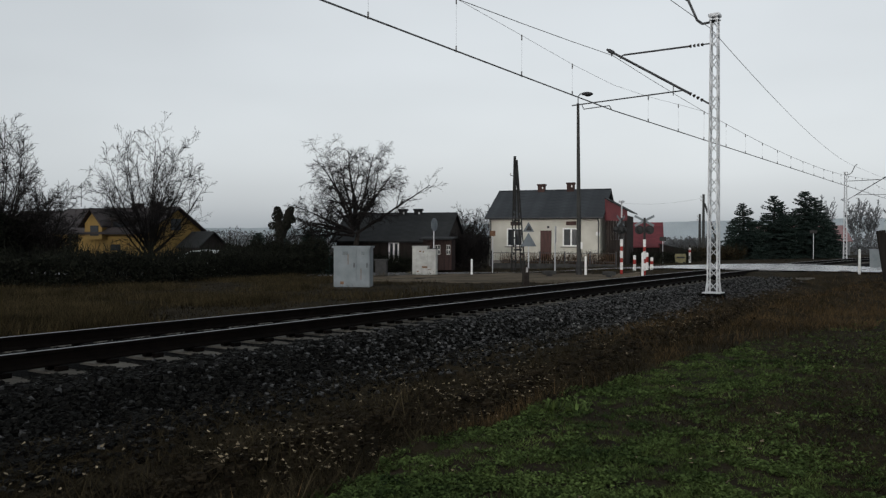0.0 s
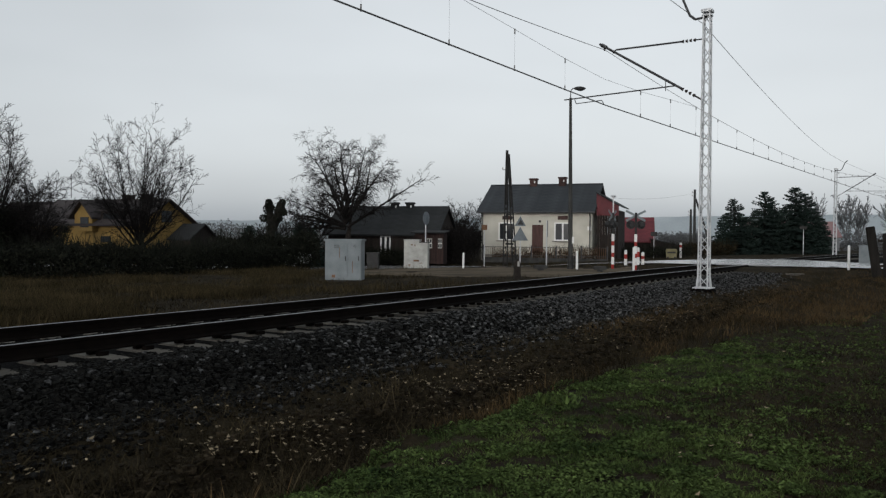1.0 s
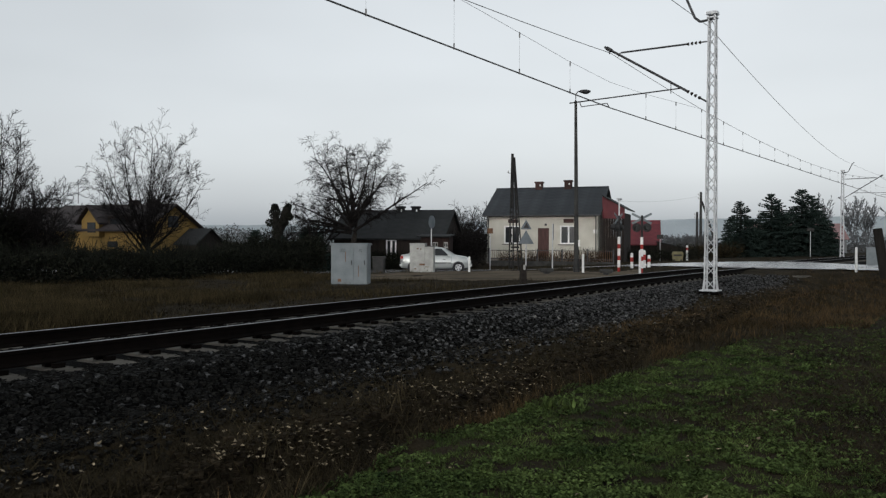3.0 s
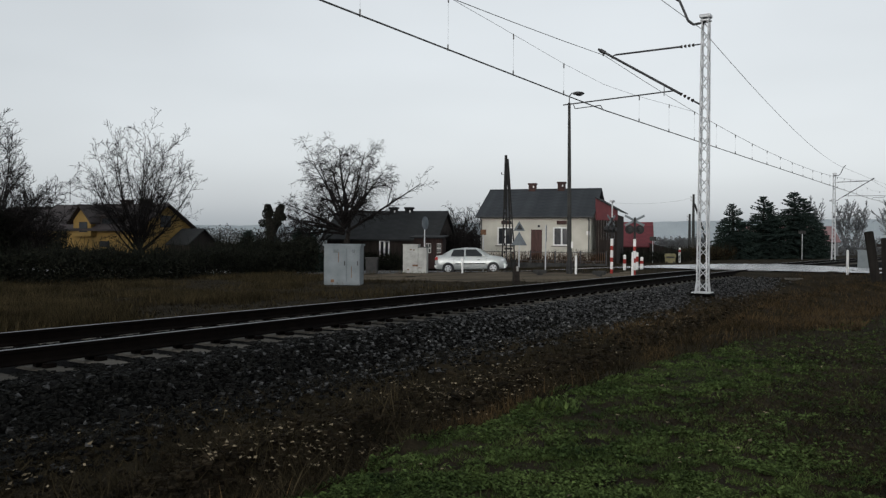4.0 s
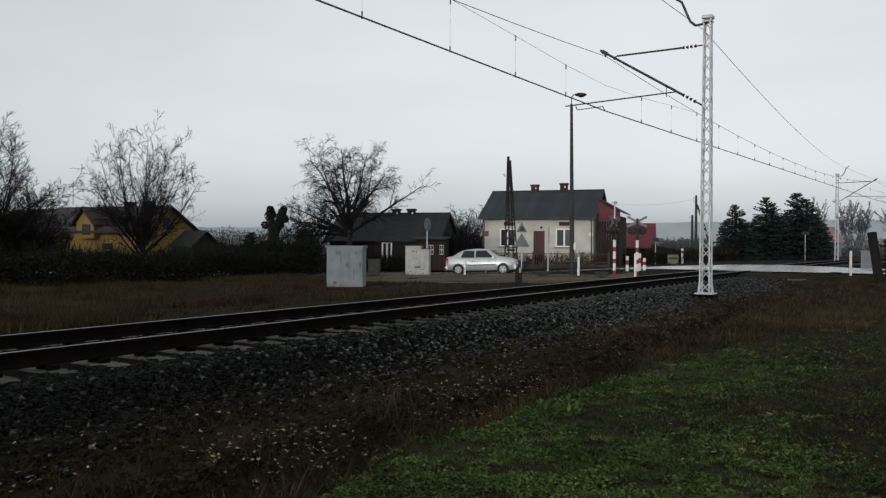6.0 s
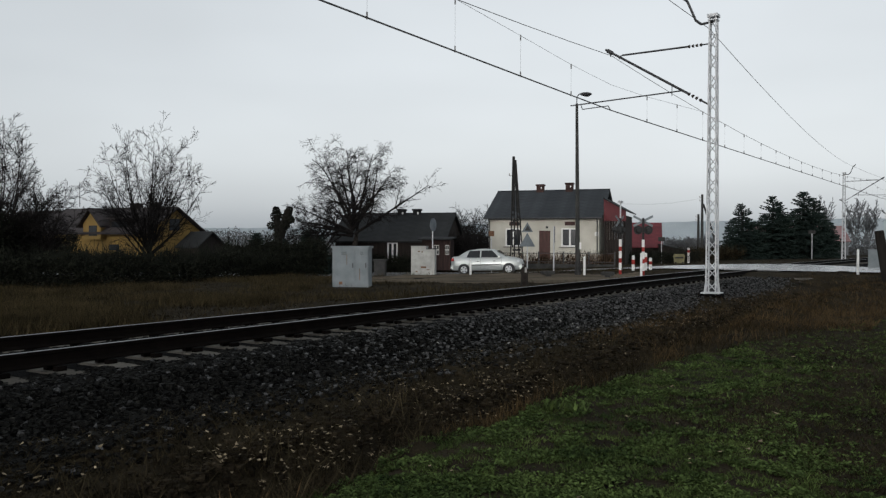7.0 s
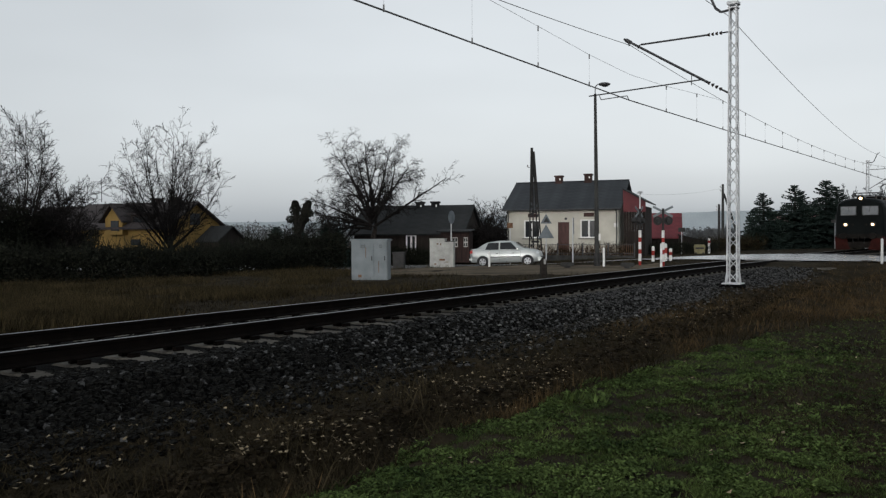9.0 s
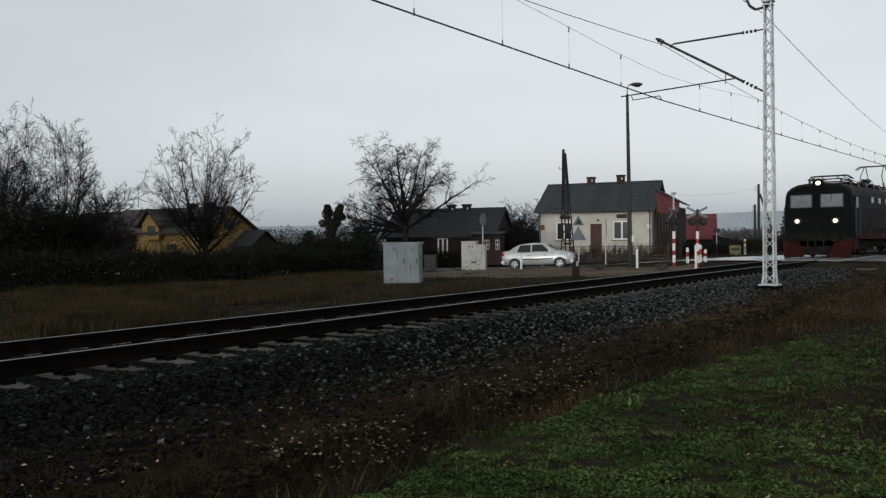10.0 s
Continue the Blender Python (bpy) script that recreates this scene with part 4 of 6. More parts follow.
def crossing_signal(x, y, rz, label, plate):
    sig = thing("crossing_signal", ground_pose(x, y, rz), label, "crossing signal", "crossing signals")
    bm = bmesh.new()
    tube(bm, (0, 0, 0), (0, 0, 2.6), 0.05, 0.05, 10)
    part("mast", bm, M_BLACK, sig)
    for k in range(3):
        z = 0.04 + 0.53 * k
        bm = bmesh.new()
        tube(bm, (0, 0, z), (0, 0, z + 0.2), 0.064, 0.064, 12)
        part("red_band", bm, M_RED, sig, "red painted band")
        bm = bmesh.new()
        tube(bm, (0, 0, z + 0.2), (0, 0, z + 0.53), 0.066, 0.066, 12)
        part("white_band", bm, M_WHITE, sig, "white painted band")
    for side in (-1, 1):
        lamp = new("signal_lamp")
        lamp.parent = sig
        lamp.matrix_basis = pose(side * 0.23, 0.02, 2.06)
        bm = bmesh.new()
        tube(bm, (0, -0.01, 0), (0, 0.01, 0), 0.2, 0.2, 20)
        part("target_board", bm, M_BLACK, lamp)
        bm = bmesh.new()
        tube(bm, (0, -0.14, 0), (0, 0.02, 0), 0.10, 0.12, 14)
        part("lamp_case", bm, M_BLACK, lamp)
        bm = bmesh.new()
        tube(bm, (0, 0.02, 0), (0, 0.24, 0.02), 0.12, 0.12, 14, caps=False)
        part("hood", bm, M_BLACK, lamp)
    for tilt in (27, -27):
        bm = bmesh.new()
        box(bm, (0, 0.03 + 0.016 * (tilt > 0), 2.46), (0.98, 0.02, 0.10), Matrix.Translation((0, 0, 2.46)) @ pose(0, 0, 0, 0, tilt, 0) @ Matrix.Translation((0, 0, -2.46)), bevel=0.004)
        part("cross_arm", bm, M_CABINET, sig)
    if plate:
        bm = bmesh.new()
        tube(bm, (0, 0, 2.55), (0, 0, 3.35), 0.035)
        box(bm, (0, 0, 3.34), (0.3, 0.16, 0.09), bevel=0.02)
        part("bell", bm, M_GALV, sig)


crossing_signal(8.13, 35.65, 55, "red and white crossing signal turned along the lane", True)
crossing_signal(8.98, 34.9, 0, "red and white crossing signal seen from behind", False)


def far_pole(x, y, h, strut):
    pole = thing("utility_pole", ground_pose(x, y, -20), "weathered timber utility pole beyond the crossing", "utility pole")
    bm = bmesh.new()
    tube(bm, (0, 0, 0), (0, 0, h), 0.16, 0.11, 8)
    part("shaft", bm, M_CONCRETE, pole)
    if strut:
        bm = bmesh.new()
        tube(bm, (1.9, 0, 0), (0.1, 0, h * 0.86), 0.14, 0.09, 8)
        part("strut", bm, M_CONCRETE, pole)
    for z in (h - 0.3, h - 0.65):
        bm = bmesh.new()
        path_tube(bm, [(0, 0, z), (-0.25, 0, z), (-0.25, 0, z + 0.04)], 0.02)
        tube(bm, (-0.25, 0, z + 0.02), (-0.25, 0, z + 0.15), 0.05, 0.03)
        part("insulator", bm, M_PALE_CONCRETE, pole)


far_pole(26.1, 78.5, 6.7, True)
far_pole(27.2, 83.0, 4.9, False)


def yard_wire():
    ob = thing("service_wire", Matrix(), "thin drooping service wire between pole and barn", "wire")
    bm = bmesh.new()
    path_tube(bm, span_points(Vector((26.0, 78.5, 6.2)), Vector((12.0, 64.0, 5.2)), 0.5, 10), 0.006, 4)
    part("wire", bm, M_DARK_STEEL, ob)


yard_wire()


def gate_pier():
    ob = thing("gate_pier", ground_pose(-3.35, 42.6, -5), "squat dark masonry gate pier beside the lane", "gate pier")
    bm = bmesh.new()
    box(bm, (0, 0, 0.45), (0.62, 0.45, 0.95), bevel=0.02)
    part("pier", bm, M_BLACK, ob)
    bm = bmesh.new()
    box(bm, (0, 0, 0.96), (0.74, 0.56, 0.1), bevel=0.02)
    part("cap", bm, M_BLACK, ob)


gate_pier()


def garden_fence():
    fence = thing("garden_fence", pose(3.4, 54.4, land(3.4, 54.4) - 0.05, 0, 0, -20), "low steel garden fence on a concrete base before the house", "fence")
    for k in range(5):
        bm = bmesh.new()
        box(bm, (0.85 + 1.7 * k, 0, 0.2), (1.7, 0.14, 0.42), bevel=0.01)
        part("base", bm, M_CONCRETE, fence)
        for z in (0.55, 1.12):
            bm = bmesh.new()
            box(bm, (0.85 + 1.7 * k, 0, z), (1.66, 0.03, 0.04))
            part("rail", bm, M_DARK_STEEL, fence)
        for j in range(12):
            bm = bmesh.new()
            box(bm, (0.1 + 1.7 * k + 0.135 * j, 0, 0.78), (0.02, 0.02, 0.72))
            part("bar", bm, M_RUST, fence)
    for k in range(6):
        bm = bmesh.new()
        box(bm, (1.7 * k, 0, 0.62), (0.08, 0.08, 1.24), bevel=0.008)
        part("post", bm, M_DARK_STEEL, fence)


garden_fence()


M_VEHICLE_BLOCK = material("dull_yellow", (0.11, 0.10, 0.05), (0.19, 0.17, 0.09), 3, 30, 0.7)


def grit_bin():
    # block standing in for a small vehicle: dark band as window, feet as wheels
    ob = thing("grit_bin", ground_pose(18.5, 61.0, -15), "small dull yellow block standing in for a vehicle by the lane", "bin")
    bm = bmesh.new()
    prism(bm, [(-0.36, 0), (0.36, 0), (0.42, 0.55), (-0.42, 0.55)], -0.3, 0.3)
    part("tub", bm, M_VEHICLE_BLOCK, ob)
    bm = bmesh.new()
    prism(bm, [(-0.45, 0.55), (0.45, 0.55), (0.36, 0.75), (-0.36, 0.75)], -0.34, 0.34)
    part("lid", bm, M_VEHICLE_BLOCK, ob)
    bm = bmesh.new()
    box(bm, (0, -0.31, 0.47), (0.6, 0.03, 0.12))
    part("slot", bm, M_BLACK, ob)
    for x in (-0.26, 0.26):
        bm = bmesh.new()
        box(bm, (x, -0.31, 0.06), (0.14, 0.03, 0.16))
        part("foot", bm, M_BLACK, ob)


grit_bin()


M_FENCE = material("tarred_boards", (0.006, 0.0055, 0.005), (0.018, 0.016, 0.014), 2, 30, 0.9, vary=0.4, stretch_by=(5, 5, 0.5), spec=0.1)


def board_fence():
    x, y = 16.68, 29.3
    fence = thing("board_fence", ground_pose(x, y, -28), "tall dark fence of weathered leaning boards", "fence")
    rnd = random.Random(4)
    bm = bmesh.new()
    box(bm, (0, 0, 0.95), (0.32, 0.24, 2.0), pose(0, 0, 0, 0, -8, 0), bevel=0.02)
    part("corner_post", bm, M_FENCE, fence)
    for k in range(26):
        bm = bmesh.new()
        h = 1.72 + rnd.uniform(-0.06, 0.06)
        box(bm, (0, 0, h / 2), (0.19, 0.03, h), bevel=0.004)
        b = part("board", bm, M_FENCE, fence)
        b.matrix_basis = pose(0.3 + 0.192 * k, 0.02 * (k % 2), 0, 0, rnd.uniform(-2.5, 0.5), 0)
    for z in (0.45, 1.4):
        bm = bmesh.new()
        box(bm, (2.6, 0.06, z), (5.2, 0.06, 0.1))
        part("rail", bm, M_OLD_WOOD, fence)


board_fence()


def drain_slab():
    ob = thing("concrete_slab", ground_pose(14.9, 32.2, 35, -0.01), "small pale concrete slab lying in the turf", "slab")
    bm = bmesh.new()
    box(bm, (0, 0, 0.02), (0.7, 0.45, 0.08), bevel=0.01)
    part("slab", bm, M_SLEEPER, ob)


drain_slab()


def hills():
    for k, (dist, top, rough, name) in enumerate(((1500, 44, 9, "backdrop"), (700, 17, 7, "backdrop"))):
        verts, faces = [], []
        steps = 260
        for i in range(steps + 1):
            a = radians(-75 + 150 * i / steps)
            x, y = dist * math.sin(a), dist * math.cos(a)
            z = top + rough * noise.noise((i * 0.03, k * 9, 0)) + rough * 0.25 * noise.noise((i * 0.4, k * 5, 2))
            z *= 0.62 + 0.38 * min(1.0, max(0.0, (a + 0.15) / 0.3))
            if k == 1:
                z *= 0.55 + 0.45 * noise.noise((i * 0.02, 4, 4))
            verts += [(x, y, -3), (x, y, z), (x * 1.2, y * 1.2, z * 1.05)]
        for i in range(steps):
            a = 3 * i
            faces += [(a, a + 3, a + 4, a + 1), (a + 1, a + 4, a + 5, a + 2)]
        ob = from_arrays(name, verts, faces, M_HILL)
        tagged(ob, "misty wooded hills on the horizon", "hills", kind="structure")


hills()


# ---- vehicles ----
M_SILVER = material("silver_car_paint", (0.40, 0.42, 0.41), (0.50, 0.52, 0.51), 1.5, 60, 0.3, metal=0.35, bump=0.0, spec=0.5)
M_CAR_GLASS = material("car_glass", (0.012, 0.014, 0.016), (0.024, 0.027, 0.03), 1, 5, 0.08, bump=0, spec=0.2)
M_RUBBER = material("tyre_rubber", (0.010, 0.010, 0.010), (0.022, 0.022, 0.022), 8, 60, 0.9)
M_TRIM = material("black_plastic_trim", (0.018, 0.018, 0.02), (0.035, 0.035, 0.038), 5, 60, 0.6)
M_TAIL = material("red_tail_lens", (0.30, 0.02, 0.02), (0.42, 0.04, 0.03), 5, 40, 0.2, bump=0)
M_LENS = material("clear_lamp_lens", (0.55, 0.57, 0.58), (0.7, 0.72, 0.73), 6, 40, 0.1, bump=0, spec=0.6)
M_LOCO = material("dark_green_loco_paint", (0.0012, 0.0022, 0.0022), (0.0045, 0.0062, 0.0062), 0.8, 20, 0.55, bump=0.1, spec=0.06)
M_LOCO_SIDE = material("grey_loco_side", (0.003, 0.0038, 0.004), (0.0095, 0.0108, 0.0112), 0.8, 18, 0.6, bump=0.1, spec=0.05)
M_LOCO_RED = material("orange_red_loco_paint", (0.008, 0.0025, 0.002), (0.050, 0.010, 0.007), 0.9, 20, 0.7, bump=0.1, spec=0.08)
# grey of the reflected sky is put into the pane colour, besides real gloss
M_LOCO_GLASS = material("sky_tinted_cab_glass", (0.07, 0.078, 0.085), (0.125, 0.135, 0.145), 1, 5, 0.08, bump=0, spec=0.6)
M_UNDER = material("grimy_running_gear", (0.006, 0.0055, 0.005), (0.019, 0.017, 0.015), 3, 30, 0.9, spec=0.05)
M_HEADLIGHT = glowing("lit_headlight", (1.0, 0.70, 0.38), 3.6)


def loft(bm, rings, close=True):
    rows = [[bm.verts.new(p) for p in r] for r in rings]
    k = len(rows[0])
    for a, b in zip(rows, rows[1:]):
        for i in range(k if close else k - 1):
            bm.faces.new((a[i], b[i], b[(i + 1) % k], a[(i + 1) % k]))
    if close:
        bm.faces.new(rows[0])
        bm.faces.new(rows[-1][::-1])
    bmesh.ops.recalc_face_normals(bm, faces=bm.faces)


def panel(bm, quad, lift, thick=0.012):
    """A thin slab on four points, proud along their normal."""
    q = [Vector(p) for p in quad]
    n = (q[1] - q[0]).cross(q[-1] - q[0]).normalized()
    a = [bm.verts.new(p + n * lift) for p in q]
    b = [bm.verts.new(p + n * (lift - thick)) for p in q]
    k = len(q)
    bm.faces.new(a)
    bm.faces.new(b[::-1])
    for i in range(k):
        bm.faces.new((a[i], b[i], b[(i + 1) % k], a[(i + 1) % k]))
    bmesh.ops.recalc_face_normals(bm, faces=bm.faces)


def build_car():
    car = thing("car", pose(0, 0, 0), "silver four-door saloon car waiting before the crossing", "car")
    # origin on the road under the middle, x forward; length 4.17 m
    # x, half width, sill, shoulder, top
    st = [(-2.05, 0.64, 0.36, 0.74, 0.90), (-1.99, 0.75, 0.27, 0.84, 1.02), (-1.80, 0.80, 0.25, 0.88, 1.05), (-1.45, 0.82, 0.24, 0.90, 1.05),
          (-0.9, 0.83, 0.22, 0.90, 1.00), (0.0, 0.83, 0.22, 0.90, 0.98), (0.75, 0.83, 0.22, 0.89, 0.99), (1.05, 0.82, 0.24, 0.88, 1.00),
          (1.45, 0.81, 0.24, 0.85, 0.955), (1.75, 0.78, 0.24, 0.79, 0.89), (1.93, 0.72, 0.25, 0.70, 0.79), (2.03, 0.62, 0.30, 0.56, 0.62)]
    rings = []
    for x, w, sill, sh, top in st:
        half = [(w * 0.86, sill), (w * 0.97, sill + 0.1), (w, sill + 0.28), (w * 0.985, sh), (w * 0.9, top - 0.03), (w * 0.6, top)]
        rings.append([(x, y, z) for y, z in half] + [(x, -y, z) for y, z in reversed(half)])
    bm = bmesh.new()
    loft(bm, rings)
    part("body", bm, M_SILVER, car, smooth=True)
    # cabin
    top = [(-1.68, 0.62, 0.60, 1.02, 1.03), (-1.32, 0.66, 0.55, 1.0, 1.26), (-1.0, 0.68, 0.53, 0.97, 1.40), (-0.3, 0.69, 0.53, 0.96, 1.475), (0.3, 0.69, 0.53, 0.96, 1.44),
           (0.62, 0.69, 0.545, 0.96, 1.31), (1.18, 0.69, 0.64, 0.95, 0.98)]
    rings = []
    for x, wb, wt, zb, zt in top:
        m = 0.5 * (wb + wt)
        half = [(wb + 0.06, zb - 0.08), (wb + 0.05, zb), (wt + (wb - wt) * 0.1, zb + (zt - zb) * 0.88), (wt - 0.08, zt)]
        rings.append([(x, y, z) for y, z in half] + [(x, -y, z) for y, z in reversed(half)])
    bm = bmesh.new()
    loft(bm, rings)
    part("cabin", bm, M_SILVER, car, smooth=True)
    for side in (-1, 1):
        for xa, xb, xc, xd, nm in ((-1.12, -0.34, -0.34, -0.95, "rear_side_window"), (-0.26, 0.76, 0.34, -0.26, "front_side_window")):
            bm = bmesh.new()
            y0, y1 = side * 0.765, side * 0.585
            quad = [(xa, y0, 0.985), (xb, y0, 0.97), (xc, y1, 1.36), (xd, y1, 1.36)]
            panel(bm, quad if side < 0 else quad[::-1], 0.02)
            part(nm, bm, M_CAR_GLASS, car, "dark side window")
        bm = bmesh.new()
        box(bm, (0.78, side * 0.86, 0.98), (0.16, 0.14, 0.11), bevel=0.03)
        part("mirror", bm, M_SILVER, car)
        bm = bmesh.new()
        box(bm, (0.02, side * 0.835, 0.55), (1.75, 0.03, 0.06), bevel=0.01)
        part("side_strip", bm, M_TRIM, car, "black rubbing strip")
        for x in (-0.32, 0.62):
            bm = bmesh.new()
            box(bm, (x - 0.12, side * 0.83, 0.76), (0.14, 0.03, 0.035), bevel=0.008)
            part("door_handle", bm, M_TRIM, car)
        for x in (-0.3, -0.93, 0.92):
            bm = bmesh.new()
            box(bm, (x, side * 0.828, 0.62), (0.009, 0.012, 0.54))
            part("door_gap", bm, M_TRIM, car)
        bm = bmesh.new()
        ball(bm, (1.80, side * 0.62, 0.73), 0.15, 2, (1.25, 0.95, 0.72))
        part("headlight", bm, M_LENS, car, smooth=True)
        bm = bmesh.new()
        box(bm, (-1.93, side * 0.68, 0.86), (0.2, 0.2, 0.22), bevel=0.04)
        part("tail_light", bm, M_TAIL, car)
        for x in (-1.27, 1.32):
            bm = bmesh.new()
            tube(bm, (x, side * 0.79, 0.30), (x, side * 0.842, 0.30), 0.345, 0.34, 24)
            part("wheel_arch", bm, M_TRIM, car, "black wheel arch")
    bm = bmesh.new()
    panel(bm, [(1.12, -0.58, 1.01), (1.12, 0.58, 1.01), (0.62, 0.47, 1.34), (0.62, -0.47, 1.34)], 0.03)
    part("windscreen", bm, M_CAR_GLASS, car)
    bm = bmesh.new()
    panel(bm, [(-1.64, 0.52, 1.06), (-1.64, -0.52, 1.06), (-1.08, -0.45, 1.37), (-1.08, 0.45, 1.37)], 0.02)
    part("rear_window", bm, M_CAR_GLASS, car)
    bm = bmesh.new()
    box(bm, (1.95, 0, 0.42), (0.22, 1.5, 0.3), bevel=0.07)
    bumper = part("front_bumper", bm, M_SILVER, car)
    bm = bmesh.new()
    box(bm, (2.06, 0, 0.5), (0.03, 1.25, 0.07), bevel=0.01)
    part("bumper_strip", bm, M_TRIM, bumper, "black bumper strip")
    bm = bmesh.new()
    box(bm, (2.055, 0, 0.33), (0.03, 0.9, 0.1), bevel=0.01)
    part("air_intake", bm, M_TRIM, bumper)
    bm = bmesh.new()
    box(bm, (-1.96, 0, 0.45), (0.24, 1.56, 0.3), bevel=0.07)
    bumper = part("rear_bumper", bm, M_SILVER, car)
    bm = bmesh.new()
    box(bm, (-2.04, 0, 0.53), (0.12, 1.6, 0.07), bevel=0.02)
    part("bumper_strip", bm, M_TRIM, bumper, "black bumper strip")
    bm = bmesh.new()
    box(bm, (2.08, 0, 0.42), (0.01, 0.52, 0.11))
    part("number_plate", bm, M_WHITE, car, "blank white number plate")
    wheels = []
    for x in (-1.27, 1.32):
        for side in (-1, 1):
            wheel = new("wheel")
            wheel.parent = car
            wheel.matrix_basis = pose(x, side * 0.775, 0.29)
            bm = bmesh.new()
            tube(bm, (0, -0.09, 0), (0, 0.09, 0), 0.29, 0.29, 24)
            bmesh.ops.bevel(bm, geom=[e for e in bm.edges if e.calc_face_angle(0) > 1], offset=0.03, segments=2, affect="EDGES")
            part("tyre", bm, M_RUBBER, wheel)
            bm = bmesh.new()
            tube(bm, (0, side * 0.085, 0), (0, side * 0.10, 0), 0.20, 0.19, 20)
            for k in range(5):
                a = 2 * math.pi * k / 5
                box(bm, (0.1, side * 0.105, 0), (0.2, 0.02, 0.05), Matrix.Rotation(a, 4, "Y"))
            part("wheel_trim", bm, M_GALV, wheel)
            for k in range(5):
                bm = bmesh.new()
                box(bm, (0.13, side * 0.103, 0), (0.08, 0.008, 0.06), Matrix.Rotation(2 * math.pi * (k + 0.5) / 5, 4, "Y"))
                part("trim_hole", bm, M_TRIM, wheel)
            wheels.append((wheel, x, side))
    return car, wheels


car, car_wheels = build_car()


def build_loco():
    loco = thing("locomotive", pose(0, 0, 0), "dark electric locomotive with orange-red skirts and lit headlights", "locomotive")
    # origin on the rail tops under the middle, x forward
    L = 8.0
    def ring(x, w, z0, roof_e, roof_m):
        half = [(w * 0.97, z0), (w, z0 + 0.6), (w, 2.6), (w * 0.97, 3.25), (w * 0.92, 3.5), (w * 0.80, roof_e - 0.01), (w * 0.6, roof_m - 0.07), (w * 0.35, roof_m - 0.015), (w * 0.12, roof_m)]
        return [(x, y, z) for y, z in half] + [(x, -y, z) for y, z in reversed(half)]
    bm = bmesh.new()
    loft(bm, [ring(-L + 0.25, 1.5, 0.95, 3.72, 3.92), ring(L - 1.5, 1.5, 0.95, 3.72, 3.92)])
    body = part("body", bm, M_LOCO_SIDE, loco)
    bm = bmesh.new()
    loft(bm, [ring(L - 1.5, 1.503, 0.94, 3.723, 3.923), ring(L - 0.45, 1.5, 0.94, 3.72, 3.92), ring(L - 0.2, 1.44, 0.94, 3.66, 3.86), ring(L - 0.05, 1.36, 0.94, 3.55, 3.76)])
    cab = part("cab", bm, M_LOCO, loco, "dark green cab front", smooth=False)
    f = L - 0.05
    for side in (-1, 1):
        bm = bmesh.new()
        box(bm, (f + 0.01, side * 0.66, 2.96), (0.04, 1.0, 0.72), bevel=0.015)
        fr = part("windscreen_frame", bm, M_BLACK, cab)
        bm = bmesh.new()
        box(bm, (f + 0.035, side * 0.66, 2.96), (0.02, 0.92, 0.64), bevel=0.01)
        part("windscreen", bm, M_LOCO_GLASS, cab, "cab window with the pale sky reflection in its colour")
        bm = bmesh.new()
        tube(bm, (f + 0.055, side * 0.66, 3.28), (f + 0.055, side * 0.60, 2.86), 0.012)
        part("wiper", bm, M_BLACK, cab)
        lamp = new("headlight")
        lamp.parent = loco
        lamp.matrix_basis = pose(f, side * 0.82, 1.92)
        bm = bmesh.new()
        tube(bm, (-0.05, 0, 0), (0.10, 0, 0), 0.20, 0.18, 20)
        part("housing", bm, M_BLACK, lamp)
        bm = bmesh.new()
        tube(bm, (0.09, 0, 0), (0.125, 0, 0), 0.10, 0.09, 20)
        part("lens", bm, M_HEADLIGHT, lamp, "bright warm headlight")
        bm = bmesh.new()
        tube(bm, (-0.05, side * -0.42, -0.02), (0.06, side * -0.42, -0.02), 0.09, 0.08, 14)
        part("marker_lamp", bm, M_UNDER, lamp)
        # orange-red lower corners
        bm = bmesh.new()
        prism(bm, [(side * 1.42, 0.0), (side * 1.50, 1.02), (side * 0.80, 1.02), (side * 0.55, 0.05)], f - 0.14, f + 0.03, Matrix(((0, 1, 0, 0), (1, 0, 0, 0), (0, 0, 1, 0), (0, 0, 0, 1))))
        part("red_skirt", bm, M_LOCO_RED, loco, "orange-red front skirt corner")
        bm = bmesh.new()
        tube(bm, (f, side * 0.88, 1.06), (f + 0.45, side * 0.88, 1.06), 0.09, 0.09, 12)
        tube(bm, (f + 0.42, side * 0.88, 1.06), (f + 0.48, side * 0.88, 1.06), 0.24, 0.22, 18)
        part("buffer", bm, M_UNDER, loco)
        for k in range(3):
            bm = bmesh.new()
            box(bm, (L - 0.9, side * 1.5, 0.45 + 0.3 * k), (0.4, 0.12, 0.04))
            part("step", bm, M_UNDER, loco)
        bm = bmesh.new()
        box(bm, (L - 0.98, side * 1.506, 2.1), (0.72, 0.02, 2.2), bevel=0.008)
        dr = part("cab_door", bm, M_LOCO, loco)
        bm = bmesh.new()
        box(bm, (L - 0.98, side * 1.52, 2.85), (0.46, 0.012, 0.55))
        part("door_window", bm, M_CAR_GLASS, dr)
        for x in (L - 1.42, L - 0.55):
            bm = bmesh.new()
            tube(bm, (x, side * 1.55, 1.2), (x, side * 1.55, 2.7), 0.018)
            part("grab_rail", bm, M_DARK_STEEL, loco)
        bm = bmesh.new()
        prism(bm, [(L - 0.6, 0.3), (L - 0.6, 1.05), (L - 1.5, 0.95), (L - 1.5, 0.55)], side * 1.40, side * 1.47)
        part("side_skirt", bm, M_LOCO_RED, loco, "orange-red side skirt")
        bm = bmesh.new()
        box(bm, (0.3, side * 1.503, 1.1), (12.4, 0.01, 0.3))
        part("lower_band", bm, M_LOCO_RED, body, "orange-red lower band")
